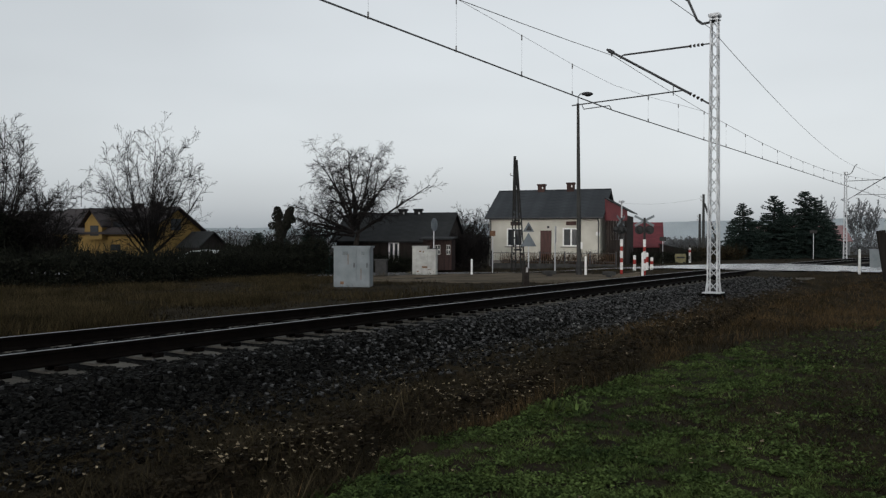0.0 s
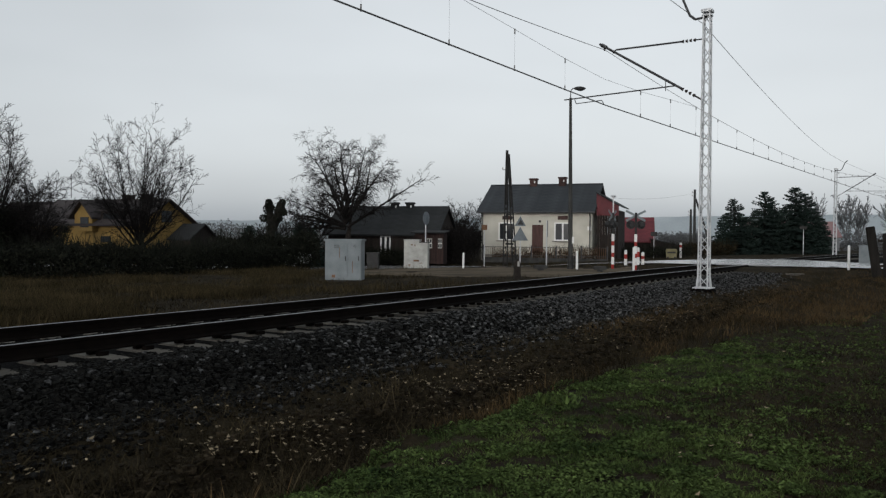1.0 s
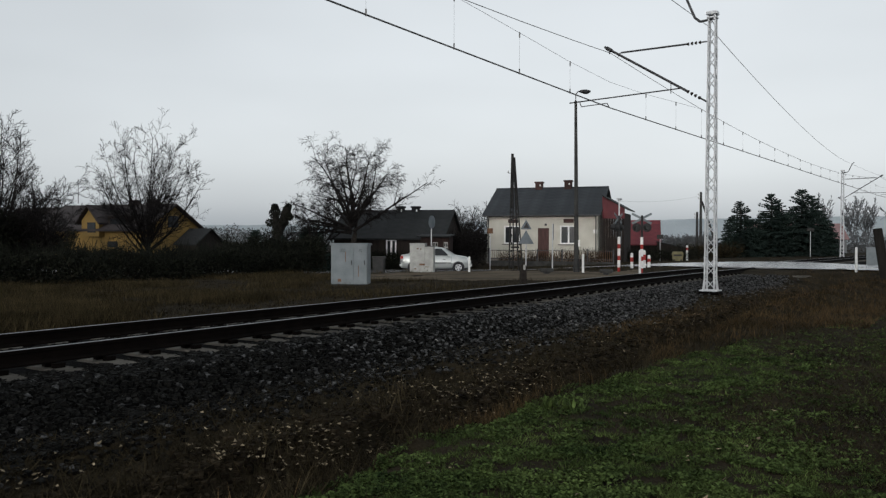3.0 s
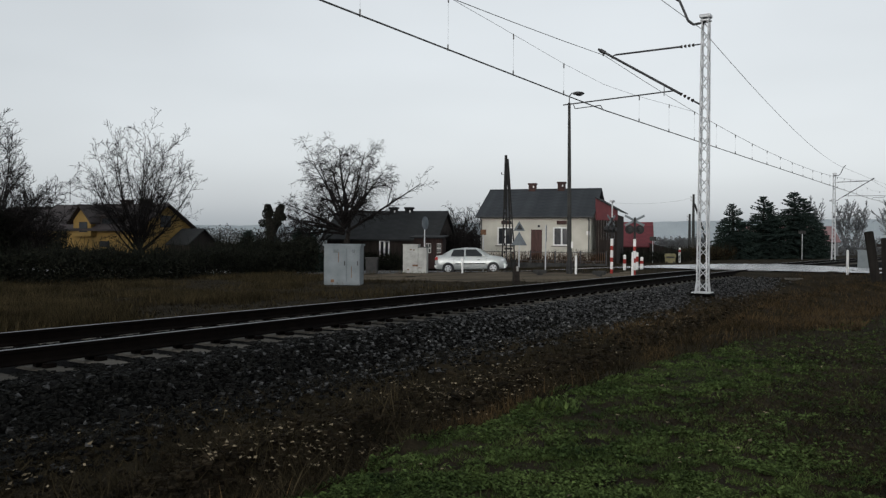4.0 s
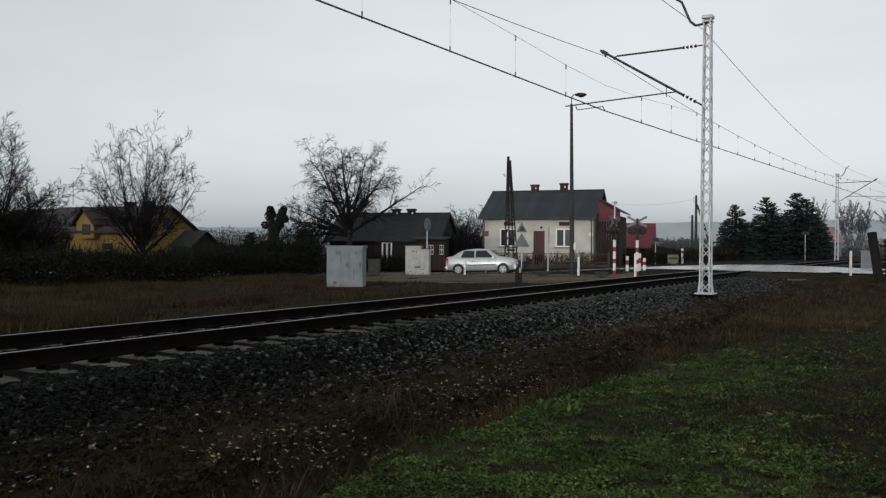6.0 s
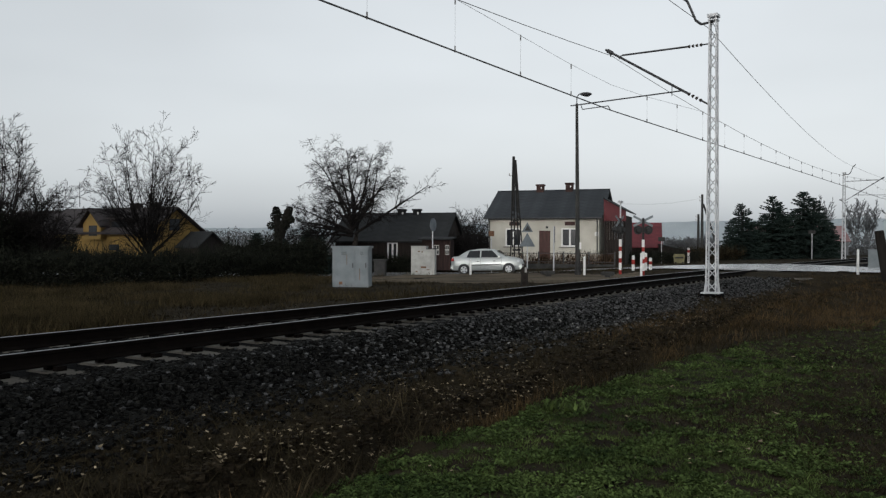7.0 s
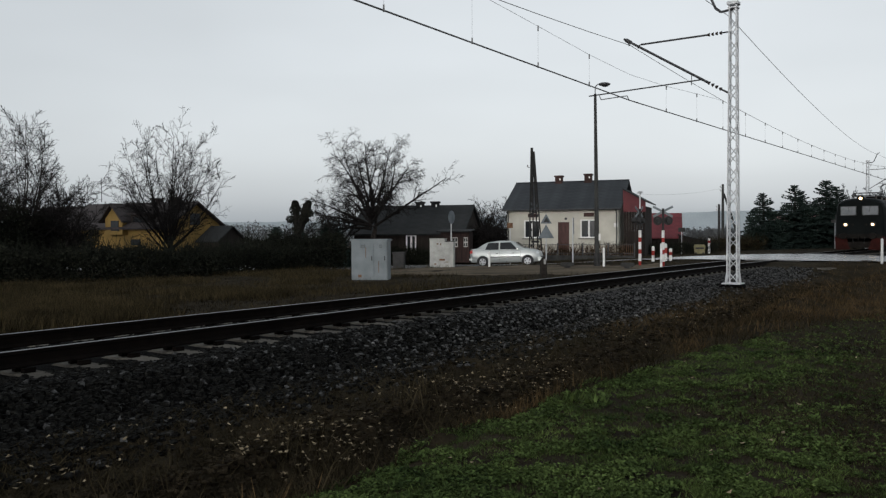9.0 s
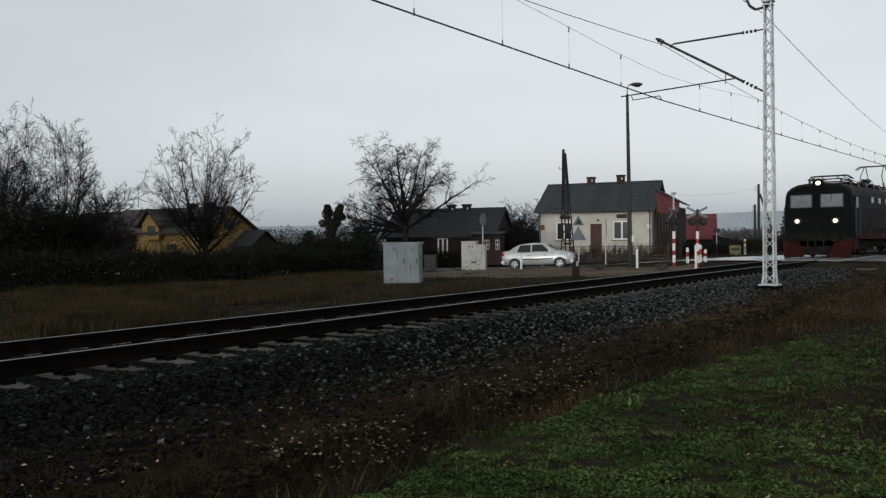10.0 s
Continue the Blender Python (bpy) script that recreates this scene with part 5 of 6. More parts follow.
        # swoosh along the side
        for k, (xa, xb, za, zb) in enumerate(((L - 4.2, L - 3.4, 0.98, 2.6), (L - 3.4, L - 2.9, 0.98, 1.9), (L - 9.5, L - 8.6, 0.98, 2.4))):
            bm = bmesh.new()
            prism(bm, [(xa, za), (xb, za), (xb - 0.9, zb), (xa - 0.4, zb)], side * 1.500, side * 1.508)
            part("colour_stripe", bm, M_LOCO_RED, body, "orange-red stripe")
        for x in (3.6, 1.9, 0.2, -1.5, -3.2, -4.9):
            bm = bmesh.new()
            box(bm, (x, side * 1.49, 3.08), (0.5, 0.05, 0.32), bevel=0.02)
            part("side_window", bm, M_LOCO_GLASS, body)
        bm = bmesh.new()
        path_tube(bm, [(-L + 0.6, side * 1.42, 3.66), (L - 1.2, side * 1.42, 3.66)], 0.03)
        part("rain_gutter", bm, M_BLACK, loco)
    # top headlight in its cowl
    lamp = new("headlight")
    lamp.parent = loco
    lamp.matrix_basis = pose(f - 0.05, 0.08, 3.88)
    bm = bmesh.new()
    tube(bm, (-0.7, 0, -0.1), (0.08, 0, 0), 0.2, 0.25, 20)
    part("housing", bm, M_LOCO, lamp)
    bm = bmesh.new()
    tube(bm, (0.06, 0, 0), (0.11, 0, 0), 0.115, 0.10, 20)
    part("lens", bm, M_HEADLIGHT, lamp, "bright warm headlight")
    # front plate, coupling and plough
    bm = bmesh.new()
    box(bm, (f - 0.02, 0, 1.05), (0.12, 2.75, 0.34), bevel=0.01)
    part("buffer_beam", bm, M_UNDER, loco)
    bm = bmesh.new()
    prism(bm, [(-1.05, 0.16), (1.05, 0.16), (1.2, 0.62), (-1.2, 0.62)], f - 0.1, f + 0.02, Matrix(((0, 1, 0, 0), (1, 0, 0, 0), (0, 0, 1, 0), (0, 0, 0, 1))))
    part("plough", bm, M_UNDER, loco)
    bm = bmesh.new()
    box(bm, (f + 0.18, 0, 1.0), (0.3, 0.1, 0.24), bevel=0.03)
    box(bm, (f + 0.26, 0, 0.72), (0.08, 0.07, 0.5), bevel=0.02)
    part("coupling", bm, M_UNDER, loco)
    for y in (-0.35, 0.35):
        bm = bmesh.new()
        path_tube(bm, [(f, y, 0.95), (f + 0.2, y, 0.8), (f + 0.18, y * 0.9, 0.5)], 0.025)
        part("brake_hose", bm, M_RUBBER, loco)
    # running gear
    wheelsets = []
    for bx in (4.3, -4.3):
        bogie = new("bogie")
        bogie.parent = loco
        bogie.matrix_basis = pose(bx, 0, 0)
        for side in (-1, 1):
            bm = bmesh.new()
            prism(bm, [(-2.2, 0.55), (-1.6, 0.4), (1.6, 0.4), (2.2, 0.55), (2.2, 0.85), (-2.2, 0.85)], side * 1.12 - 0.07, side * 1.12 + 0.07)
            part("side_frame", bm, M_UNDER, bogie)
            for x in (-1.5, 1.5):
                bm = bmesh.new()
                box(bm, (x, side * 1.2, 0.62), (0.36, 0.2, 0.36), bevel=0.03)
                part("axle_box", bm, M_UNDER, bogie)
        for x in (-1.5, 1.5):
            ws = new("wheelset")
            ws.parent = loco
            ws.matrix_basis = pose(bx + x, 0, 0.625)
            for side in (-1, 1):
                bm = bmesh.new()
                tube(bm, (0, side * 0.70, 0), (0, side * 0.80, 0), 0.625, 0.61, 28)
                part("wheel", bm, M_UNDER, ws)
            bm = bmesh.new()
            tube(bm, (0, -0.8, 0), (0, 0.8, 0), 0.09, 0.09, 10)
            part("axle", bm, M_UNDER, ws)
            wheelsets.append((ws, bx + x))
    bm = bmesh.new()
    box(bm, (0, 0, 0.7), (3.2, 2.2, 0.5), bevel=0.05)
    part("battery_box", bm, M_UNDER, loco)
    # roof gear
    for px_, raised in ((5.3, False), (-5.0, True)):
        pan = new("pantograph")
        pan.parent = loco
        pan.matrix_basis = pose(px_, 0, 3.95)
        bm = bmesh.new()
        for y in (-0.75, 0.75):
            path_tube(bm, [(-1.1, y, 0.22), (1.1, y, 0.22)], 0.035)
        for x in (-1.1, 1.1):
            path_tube(bm, [(x, -0.75, 0.22), (x, 0.75, 0.22)], 0.035)
        part("base_frame", bm, M_DARK_STEEL, pan)
        for x in (-1.0, 1.0):
            for y in (-0.7, 0.7):
                bm = bmesh.new()
                tube(bm, (x, y, -0.1), (x, y, 0.22), 0.07, 0.05, 8)
                part("insulator", bm, M_INSULATOR, pan)
        hz = 1.68 if raised else 0.46
        for y in (-0.55, 0.55):
            for d in (-1, 1):
                bm = bmesh.new()
                knee = (d * (1.05 if raised else 1.45), y, 0.22 + (hz - 0.22) * 0.5)
                path_tube(bm, [(d * 0.35, y, 0.24), knee, (d * 0.15, y * 0.9, hz)], 0.024)
                part("arm", bm, M_DARK_STEEL, pan)
        for d in (-0.22, 0.22):
            bm = bmesh.new()
            path_tube(bm, [(d, -0.98, hz - 0.2), (d, -0.75, hz), (d, 0.75, hz), (d, 0.98, hz - 0.2)], 0.03)
            part("contact_strip", bm, M_DARK_STEEL, pan)
    for x, sx in ((3.0, 0.9), (1.3, 1.3), (-0.8, 1.4), (-2.6, 0.9)):
        bm = bmesh.new()
        box(bm, (x, 0, 4.02), (sx, 1.1, 0.3), bevel=0.06)
        part("roof_box", bm, M_UNDER, loco)
    for x in (3.9, 2.2, 0.4, -1.6, -3.4):
        bm = bmesh.new()
        tube(bm, (x, 0.6, 3.85), (x, 0.6, 4.2), 0.07, 0.05, 8)
        part("roof_insulator", bm, M_INSULATOR, loco)
    bm = bmesh.new()
    path_tube(bm, [(4.2, 0.6, 4.2), (-4.0, 0.6, 4.2)], 0.02)
    part("roof_busbar", bm, M_DARK_STEEL, loco)
    # low-built body: everything but the wheels sits a little lower
    low = Matrix.Diagonal((1, 1.045, 0.93, 1))
    turning = {o for ws, x in wheelsets for o in (ws, *ws.children)}
    for o in loco.children_recursive:
        if o in turning:
            continue
        if o.data:
            o.data.transform(low)
        o.location.z *= 0.93
        o.location.y *= 1.045
    return loco, wheelsets


loco, loco_wheels = build_loco()


# ---- trees, hedges and ground cover ----
def tubes_mesh(segs):
    """Tapered tubes from (p, q, r0, r1) rows, three or five sided by thickness."""
    verts, faces = [], []
    for p, q, r0, r1 in segs:
        d = q - p
        if d.length < 1e-5:
            continue
        d.normalize()
        a = d.cross(Vector((0.31, 0.77, 0.55))).normalized()
        b = d.cross(a)
        k = 6 if r0 > 0.05 else 4 if r0 > 0.02 else 3
        i = len(verts)
        for c, r in ((p, r0), (q, r1)):
            for j in range(k):
                t = 2 * math.pi * j / k
                verts.append(c + a * (r * math.cos(t)) + b * (r * math.sin(t)))
        for j in range(k):
            faces.append((i + j, i + (j + 1) % k, i + k + (j + 1) % k, i + k + j))
    return verts, faces


def grow(rnd, out, p, d, length, radius, level, spec):
    steps = spec["steps"][level]
    seg = length / steps
    kids = spec["kids"][level] if level < len(spec["kids"]) else 0
    r = radius
    for k in range(steps):
        wob = Vector((rnd.gauss(0, 1), rnd.gauss(0, 1), rnd.gauss(0, 1))) * spec["wobble"][level]
        d = (d + wob + Vector((0, 0, spec["rise"][level]))).normalized()
        q = p + d * seg
        r2 = max(spec["thin"], radius * (1 - 0.8 * (k + 1) / steps))
        out.append((p, q, r, r2, level))
        f = (k + 1) / steps
        if kids and f >= spec["bare"][level]:
            n = kids / max(1, steps * (1 - spec["bare"][level]))
            n = int(n) + (rnd.random() < n - int(n))
            for _ in range(n):
                axis = d.cross(Vector((rnd.gauss(0, 1), rnd.gauss(0, 1), rnd.gauss(0, 1)))).normalized()
                ang = radians(spec["angle"][level] * rnd.uniform(0.7, 1.3))
                kd = (Matrix.Rotation(ang, 3, axis) @ d).normalized()
                o = p.lerp(q, rnd.random())
                grow(rnd, out, o, kd, length * spec["ratio"][level] * rnd.uniform(0.65, 1.2) * (1.15 - 0.45 * f), max(spec["thin"], r2 * 0.62), level + 1, spec)
        p, r = q, r2


def bare_tree(name, x, y, label, seed, starts, spec, group="bare trees"):
    rnd = random.Random(seed)
    out = []
    for off, d, length, radius, level, *own in starts:
        grow(rnd, out, Vector(off), Vector(d).normalized(), length, radius, level, own[0] if own else spec)
    tree = thing(name, ground_pose(x, y, 0, 0.1), label, "tree", group)
    lows = [s[:4] for s in out if s[4] == 0]
    highs = [s[:4] for s in out if s[4] > 0]
    from_arrays("trunk", *tubes_mesh(lows), M_BARK, tree)
    tagged(from_arrays("crown", *tubes_mesh(highs), M_TWIG, tree), kind="stuff")
    return tree


VASE = dict(steps=[4, 6, 5, 4, 3], kids=[0, 7, 5, 3], wobble=[0.05, 0.07, 0.10, 0.13, 0.16], rise=[0.02, 0.06, 0.07, 0.05, 0.03], bare=[0.7, 0.25, 0.15, 0.1],
            angle=[30, 28, 30, 34], ratio=[0.7, 0.5, 0.48, 0.5], thin=0.009)
FAN = dict(steps=[4, 9, 6, 5, 3], kids=[0, 11, 5, 4], wobble=[0.05, 0.06, 0.09, 0.12, 0.15], rise=[0.02, 0.05, 0.06, 0.03, 0.0], bare=[0.7, 0.15, 0.15, 0.1],
           angle=[30, 40, 38, 40], ratio=[0.7, 0.34, 0.5, 0.5], thin=0.0075)
BUSHY = dict(steps=[4, 6, 5, 4, 3], kids=[0, 8, 6, 4], wobble=[0.05, 0.10, 0.13, 0.15, 0.18], rise=[0.02, 0.03, 0.03, 0.02, 0.0], bare=[0.7, 0.2, 0.15, 0.1],
             angle=[30, 42, 42, 42], ratio=[0.7, 0.5, 0.48, 0.5], thin=0.010)
DROOP = dict(steps=[4, 9, 7, 5, 4], kids=[0, 10, 8, 6], wobble=[0.06, 0.10, 0.13, 0.14, 0.16], rise=[0.02, 0.01, -0.01, -0.06, -0.12], bare=[0.7, 0.22, 0.15, 0.1],
             angle=[30, 46, 46, 42], ratio=[0.7, 0.42, 0.5, 0.6], thin=0.0065)
LIMB = dict(DROOP, wobble=[0.03, 0.04, 0.12, 0.16, 0.2], rise=[0.0, 0.006, 0.0, -0.05, -0.1], angle=[30, 36, 42, 42], kids=[0, 13, 6, 4], ratio=[0.6, 0.28, 0.45, 0.5])


def fan_starts(rnd, n, z0, length, radius, widest, shrink):
    """Limbs from one low fork, turning by the golden angle, the flatter ones shorter."""
    rows = []
    for k in range(n):
        a = 2.4 * k + rnd.uniform(-0.3, 0.3)
        t = radians(widest) * ((k + 0.5) / n) ** 0.75
        rows.append(((0, 0, z0 + rnd.uniform(-0.15, 0.5)), (math.sin(t) * math.cos(a), 0.8 * math.sin(t) * math.sin(a), math.cos(t)),
                     length * (1.0 - shrink * (t / radians(widest)) ** 2) * rnd.uniform(0.88, 1.05), radius * rnd.uniform(0.65, 1.0), 1))
    return rows


def round_starts(rnd, n, base, length, radius, spread):
    rows = [((0, 0, 0), (0, 0, 1), base[2] * 1.05, radius * 2.0, 0)]
    for k in range(n):
        a = 2 * math.pi * (k + rnd.uniform(-0.3, 0.3)) / n
        t = spread * rnd.uniform(0.45, 1.15)
        rows.append(((0, 0, base[2] * rnd.uniform(0.75, 1.0)), (math.sin(t) * math.cos(a), math.sin(t) * math.sin(a), math.cos(t)), length * rnd.uniform(0.8, 1.1), radius * rnd.uniform(0.6, 1.0), 1))
    return rows


def plant_trees():
    rnd = random.Random(11)
    # tree before the yellow house: a low fork and a broad dome of long limbs
    rows = [((0, 0, 0), (0, 0, 1), 1.5, 0.21, 0)] + fan_starts(rnd, 19, 1.15, 6.3, 0.075, 58, 0.36)
    bare_tree("tree", -16.7, 44.5, "bare dome-shaped tree with many upright branches", 3, rows, FAN)
    # old fruit tree with drooping twigs and one long limb reaching over the roof
    rows = [((0, 0, 0), (0.04, 0, 1), 3.4, 0.34, 0), ((0.2, 0, 2.6), (0.82, 0, 0.52), 5.6, 0.10, 1, LIMB)]
    for k, deg in enumerate((-80, 4, -62, 22, -46, -12, 36, -30, -70, 12, 48, -20, -88)):
        t = radians(deg)
        deep = (0.1, 0.25, -0.3, -0.25, 0.35, -0.4, 0.3, 0.2, -0.5, 0.6, -0.2, -0.6, 0.4)[k]
        rows.append(((0.1, 0, 3.3 - 0.8 * abs(t) / 1.5), (math.sin(t), deep, math.cos(t) + 0.12), 5.0 - 0.8 * abs(t), 0.10 if k > 1 else 0.13, 1))
    bare_tree("tree", -5.65, 48.8, "gnarled bare fruit tree with drooping twigs", 8, rows, DROOP)
    # dense dark growth at the edge of the yard
    for x, y, h, wide, seed in ((-20.7, 36.5, 6.9, 72, 1), (-19.0, 37.0, 3.6, 75, 2), (-24.6, 38.0, 7.2, 70, 6), (-22.3, 34.5, 5.4, 75, 9)):
        r2 = random.Random(seed)
        rows = [((0, 0, 0), (0, 0, 1), 0.9, 0.15, 0)] + fan_starts(r2, 15, 0.7, h * 0.90, 0.065, wide - 4, 0.36)
        bare_tree("tree", x, y, "dense dark leafless tree at the yard edge", seed, rows, dict(FAN, rise=[0.02, 0.035, 0.035, 0.02, 0.0], ratio=[0.7, 0.36, 0.5, 0.5]))
    # thin growth behind the houses
    for x, y, h, seed in ((4.0, 72.0, 4.9, 21), (1.6, 70.0, 4.2, 22), (2.3, 66.0, 3.8, 23), (-13.2, 62.0, 2.2, 24)):
        r2 = random.Random(seed)
        bare_tree("tree", x, y, "leafless bushy tree behind the old house", seed, round_starts(r2, 9, (0, 0, 0.8), h * 0.8, 0.06, 0.8), BUSHY)
    # far leafless trees past the crossing
    for x, y, h, seed in ((62, 128, 7.4, 31), (67, 127, 8.2, 32), (71, 130, 7.8, 33), (76, 129, 8.6, 34), (58, 131, 6.0, 35)):
        r2 = random.Random(seed)
        t = bare_tree("tree", x, y, "tall leafless tree far beyond the crossing", seed, round_starts(r2, 7, (0, 0, 2.0), h * 0.72, 0.09, 0.5), dict(VASE, thin=0.03, kids=[0, 6, 4, 3]))
        # bark and twigs swapped for the grey that has haze mixed in
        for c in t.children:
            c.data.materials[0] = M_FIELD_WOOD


plant_trees()


M_POLLARD = material("ivy_dark_bark", (0.006, 0.006, 0.005), (0.018, 0.017, 0.014), 6, 40, 0.95, bump=0.8, bump_at=0.04, spec=0.1)


def pollard():
    """Ivy-clad pollarded trunk with two knobs."""
    x, y = -9.35, 45.4
    tree = thing("pollard_tree", ground_pose(x, y, 0, 0.1), "pollarded dark trunk forking into two knobbed stubs", "tree")
    out = []
    rnd = random.Random(2)
    path = [Vector((0, 0, 0)), Vector((-0.05, 0, 1.2)), Vector((-0.1, 0, 2.0)), Vector((-0.12, 0, 2.8)), Vector((-0.24, 0, 3.7))]
    path2 = [Vector((-0.08, 0, 2.4)), Vector((0.12, 0, 2.9)), Vector((0.36, 0, 3.4)), Vector((0.46, 0.0, 3.95))]
    segs = [(a, b, 0.29 - 0.02 * i, 0.27 - 0.02 * i) for i, (a, b) in enumerate(zip(path, path[1:]))]
    segs += [(a, b, 0.3, 0.27) for a, b in zip(path2, path2[1:])]
    from_arrays("trunk", *tubes_mesh(segs), M_POLLARD, tree)
    verts, faces = [], []
    for _ in range(2600):
        c = rnd.choice([(-0.25, 3.6, 0.34), (-0.55, 3.05, 0.22), (0.42, 3.55, 0.32), (0.52, 3.95, 0.2), (0.2, 3.1, 0.34), (-0.1, 2.6, 0.32), (-0.05, 1.7, 0.26), (-0.25, 3.95, 0.2), (0.62, 3.4, 0.2), (-0.05, 0.9, 0.28)])
        v = Vector((rnd.gauss(0, 1), rnd.gauss(0, 1), rnd.gauss(0, 1))).normalized() * (c[2] * rnd.uniform(0.7, 1.1))
        p = Vector((c[0], 0, c[1])) + v
        a = Vector((rnd.gauss(0, 1), rnd.gauss(0, 1), rnd.gauss(0, 1))).normalized() * 0.05
        b = a.cross(Vector((rnd.gauss(0, 1), rnd.gauss(0, 1), rnd.gauss(0, 1)))).normalized() * 0.05
        i = len(verts)
        verts += [p - a, p + b, p + a, p - b]
        faces.append((i, i + 1, i + 2, i + 3))
    tagged(from_arrays("crown", verts, faces, M_HEDGE, tree), kind="stuff")


pollard()


def spruce(x, y, h, radius, seed, label, name="spruce", group="spruces"):
    rnd = random.Random(seed)
    tree = thing(name, ground_pose(x, y, 0, 0.1), label, "tree", group)
    from_arrays("trunk", *tubes_mesh([(Vector((0, 0, 0)), Vector((0, 0, h * 0.6)), 0.03 * h, 0.015 * h), (Vector((0, 0, h * 0.6)), Vector((0, 0, h)), 0.015 * h, 0.01)]), M_BARK, tree)
    verts, faces = [], []
    z = 0.25
    while z < h * 0.985:
        f = z / h
        rad = radius * (1 - f) ** 0.72 + 0.10
        n = max(5, int(16 * (1 - f) + 5))
        for k in range(n):
            a = rnd.uniform(0, 2 * math.pi)
            ln = rad * rnd.uniform(0.72, 1.15)
            lift = 0.28 if f > 0.75 else rnd.uniform(-0.28, 0.05)
            tipz = z + ln * lift
            side = Vector((-math.sin(a), math.cos(a), 0))
            out_ = Vector((math.cos(a), math.sin(a), 0))
            m = max(3, int(ln / 0.22))
            for j in range(m):
                t = (j + 0.6) / m
                c = out_ * (ln * t) + Vector((0, 0, z + (tipz - z) * t * t))
                wd = (0.18 + 0.13 * ln) * (1.2 - t) + 0.07
                for s in (-1, 1):
                    tip = c + side * (s * wd * rnd.uniform(0.7, 1.2)) + out_ * rnd.uniform(0.08, 0.2) + Vector((0, 0, rnd.uniform(-0.18, 0.02)))
                    i = len(verts)
                    verts += [c - out_ * 0.11, c + out_ * 0.09 + Vector((0, 0, -0.06)), tip]
                    faces.append((i, i + 1, i + 2))
                i = len(verts)
                verts += [c - out_ * 0.12 + side * 0.05, c + out_ * 0.16, c - out_ * 0.05 + Vector((0, 0, -0.22 * rnd.uniform(0.5, 1.2)))]
                faces.append((i, i + 1, i + 2))
        z += 0.16 + 0.05 * rnd.random()
    tagged(from_arrays("crown", verts, faces, M_NEEDLE, tree), kind="stuff")


for sx, sy, sh, sr, sd in ((30.3, 79.0, 5.9, 2.7, 1), (33.6, 79.5, 6.6, 3.2, 2), (36.5, 79.0, 7.0, 3.2, 3), (38.2, 80.5, 6.4, 3.3, 4), (35.0, 81.5, 5.5, 3.0, 5), (32.1, 81.5, 4.2, 2.6, 6), (40.2, 82.0, 4.2, 2.2, 7)):
    spruce(sx, sy, sh, sr, sd, "tall dark green spruce beyond the crossing")
for sx, sy, sh, sr, sd in ((-11.2, 47.5, 2.7, 1.2, 11), (-10.2, 50.0, 2.4, 1.3, 12), (-8.4, 49.0, 2.9, 1.2, 13), (-7.6, 48.0, 2.6, 1.3, 14), (-8.9, 52.0, 2.6, 1.4, 15)):
    spruce(sx, sy, sh, sr, sd, "small dark conifer among the garden shrubs", "garden_conifer", "garden conifers")


def leaf_mass(name, line, height, depth, count, size, seed, label, mat, twigs=0, category="hedge", z0=0.0):
    """A ragged hedge along a line of points: many small leaves and twigs."""
    rnd = random.Random(seed)
    verts, faces = [], []
    lens = [math.dist(a, b) for a, b in zip(line, line[1:])]
    total = sum(lens)
    def spot():
        t = rnd.uniform(0, total)
        for (a, b), ln in zip(zip(line, line[1:]), lens):
            if t <= ln:
                f = t / ln
                x, y = a[0] + (b[0] - a[0]) * f, a[1] + (b[1] - a[1]) * f
                nx, ny = -(b[1] - a[1]) / ln, (b[0] - a[0]) / ln
                return x, y, nx, ny
            t -= ln
        return (*line[-1], 0, 1)
    for _ in range(count):
        x, y, nx, ny = spot()
        v = rnd.uniform(0, depth)
        px_, py_ = x + nx * v, y + ny * v
        top = height * (0.80 + 0.35 * noise.noise((px_ * 0.5, py_ * 0.5, seed)) + 0.2 * noise.noise((px_ * 2.1, py_ * 2.1, seed)))
        z = land(px_, py_) + z0 + top * rnd.random() ** 0.7
        p = Vector((px_, py_, z))
        a = Vector((rnd.gauss(0, 1), rnd.gauss(0, 1), rnd.gauss(0, 1))).normalized() * size * rnd.uniform(0.6, 1.3)
        b = a.cross(Vector((rnd.gauss(0, 1), rnd.gauss(0, 1), rnd.gauss(0, 1)))).normalized() * size * 0.6
        i = len(verts)
        verts += [p - a, p + b, p + a, p - b]
        faces.append((i, i + 1, i + 2, i + 3))
    segs = []
    for _ in range(twigs):
        x, y, nx, ny = spot()
        v = rnd.uniform(0, depth)
        p = Vector((x + nx * v, y + ny * v, 0))
        p.z = land(p.x, p.y) + height * rnd.uniform(0.2, 0.8)
        q = p + Vector((rnd.gauss(0, 0.18), rnd.gauss(0, 0.18), rnd.uniform(0.3, 0.75)))
        segs.append((p, q, 0.014, 0.006))
    v2, f2 = tubes_mesh(segs)
    k = len(verts)
    verts += v2
    faces += [tuple(j + k for j in f) for f in f2]
    tagged(from_arrays(name, verts, faces, mat), label, category, kind="stuff")


leaf_mass("hedge", [(-22, 23.0), (-16.0, 27.3), (-13.0, 30.0), (-10.6, 34.0), (-8.9, 39.0), (-6.9, 42.2)], 1.45, 2.2, 42000, 0.06, 1, "overgrown dark hedge along the verge", M_HEDGE, 2600)
leaf_mass("hedge", [(-26, 28.0), (-21.0, 32.5), (-19.6, 35.0), (-19.0, 38.0)], 3.7, 2.6, 28000, 0.07, 2, "tall tangled dark shrubs at the yard edge", M_HEDGE, 1600)
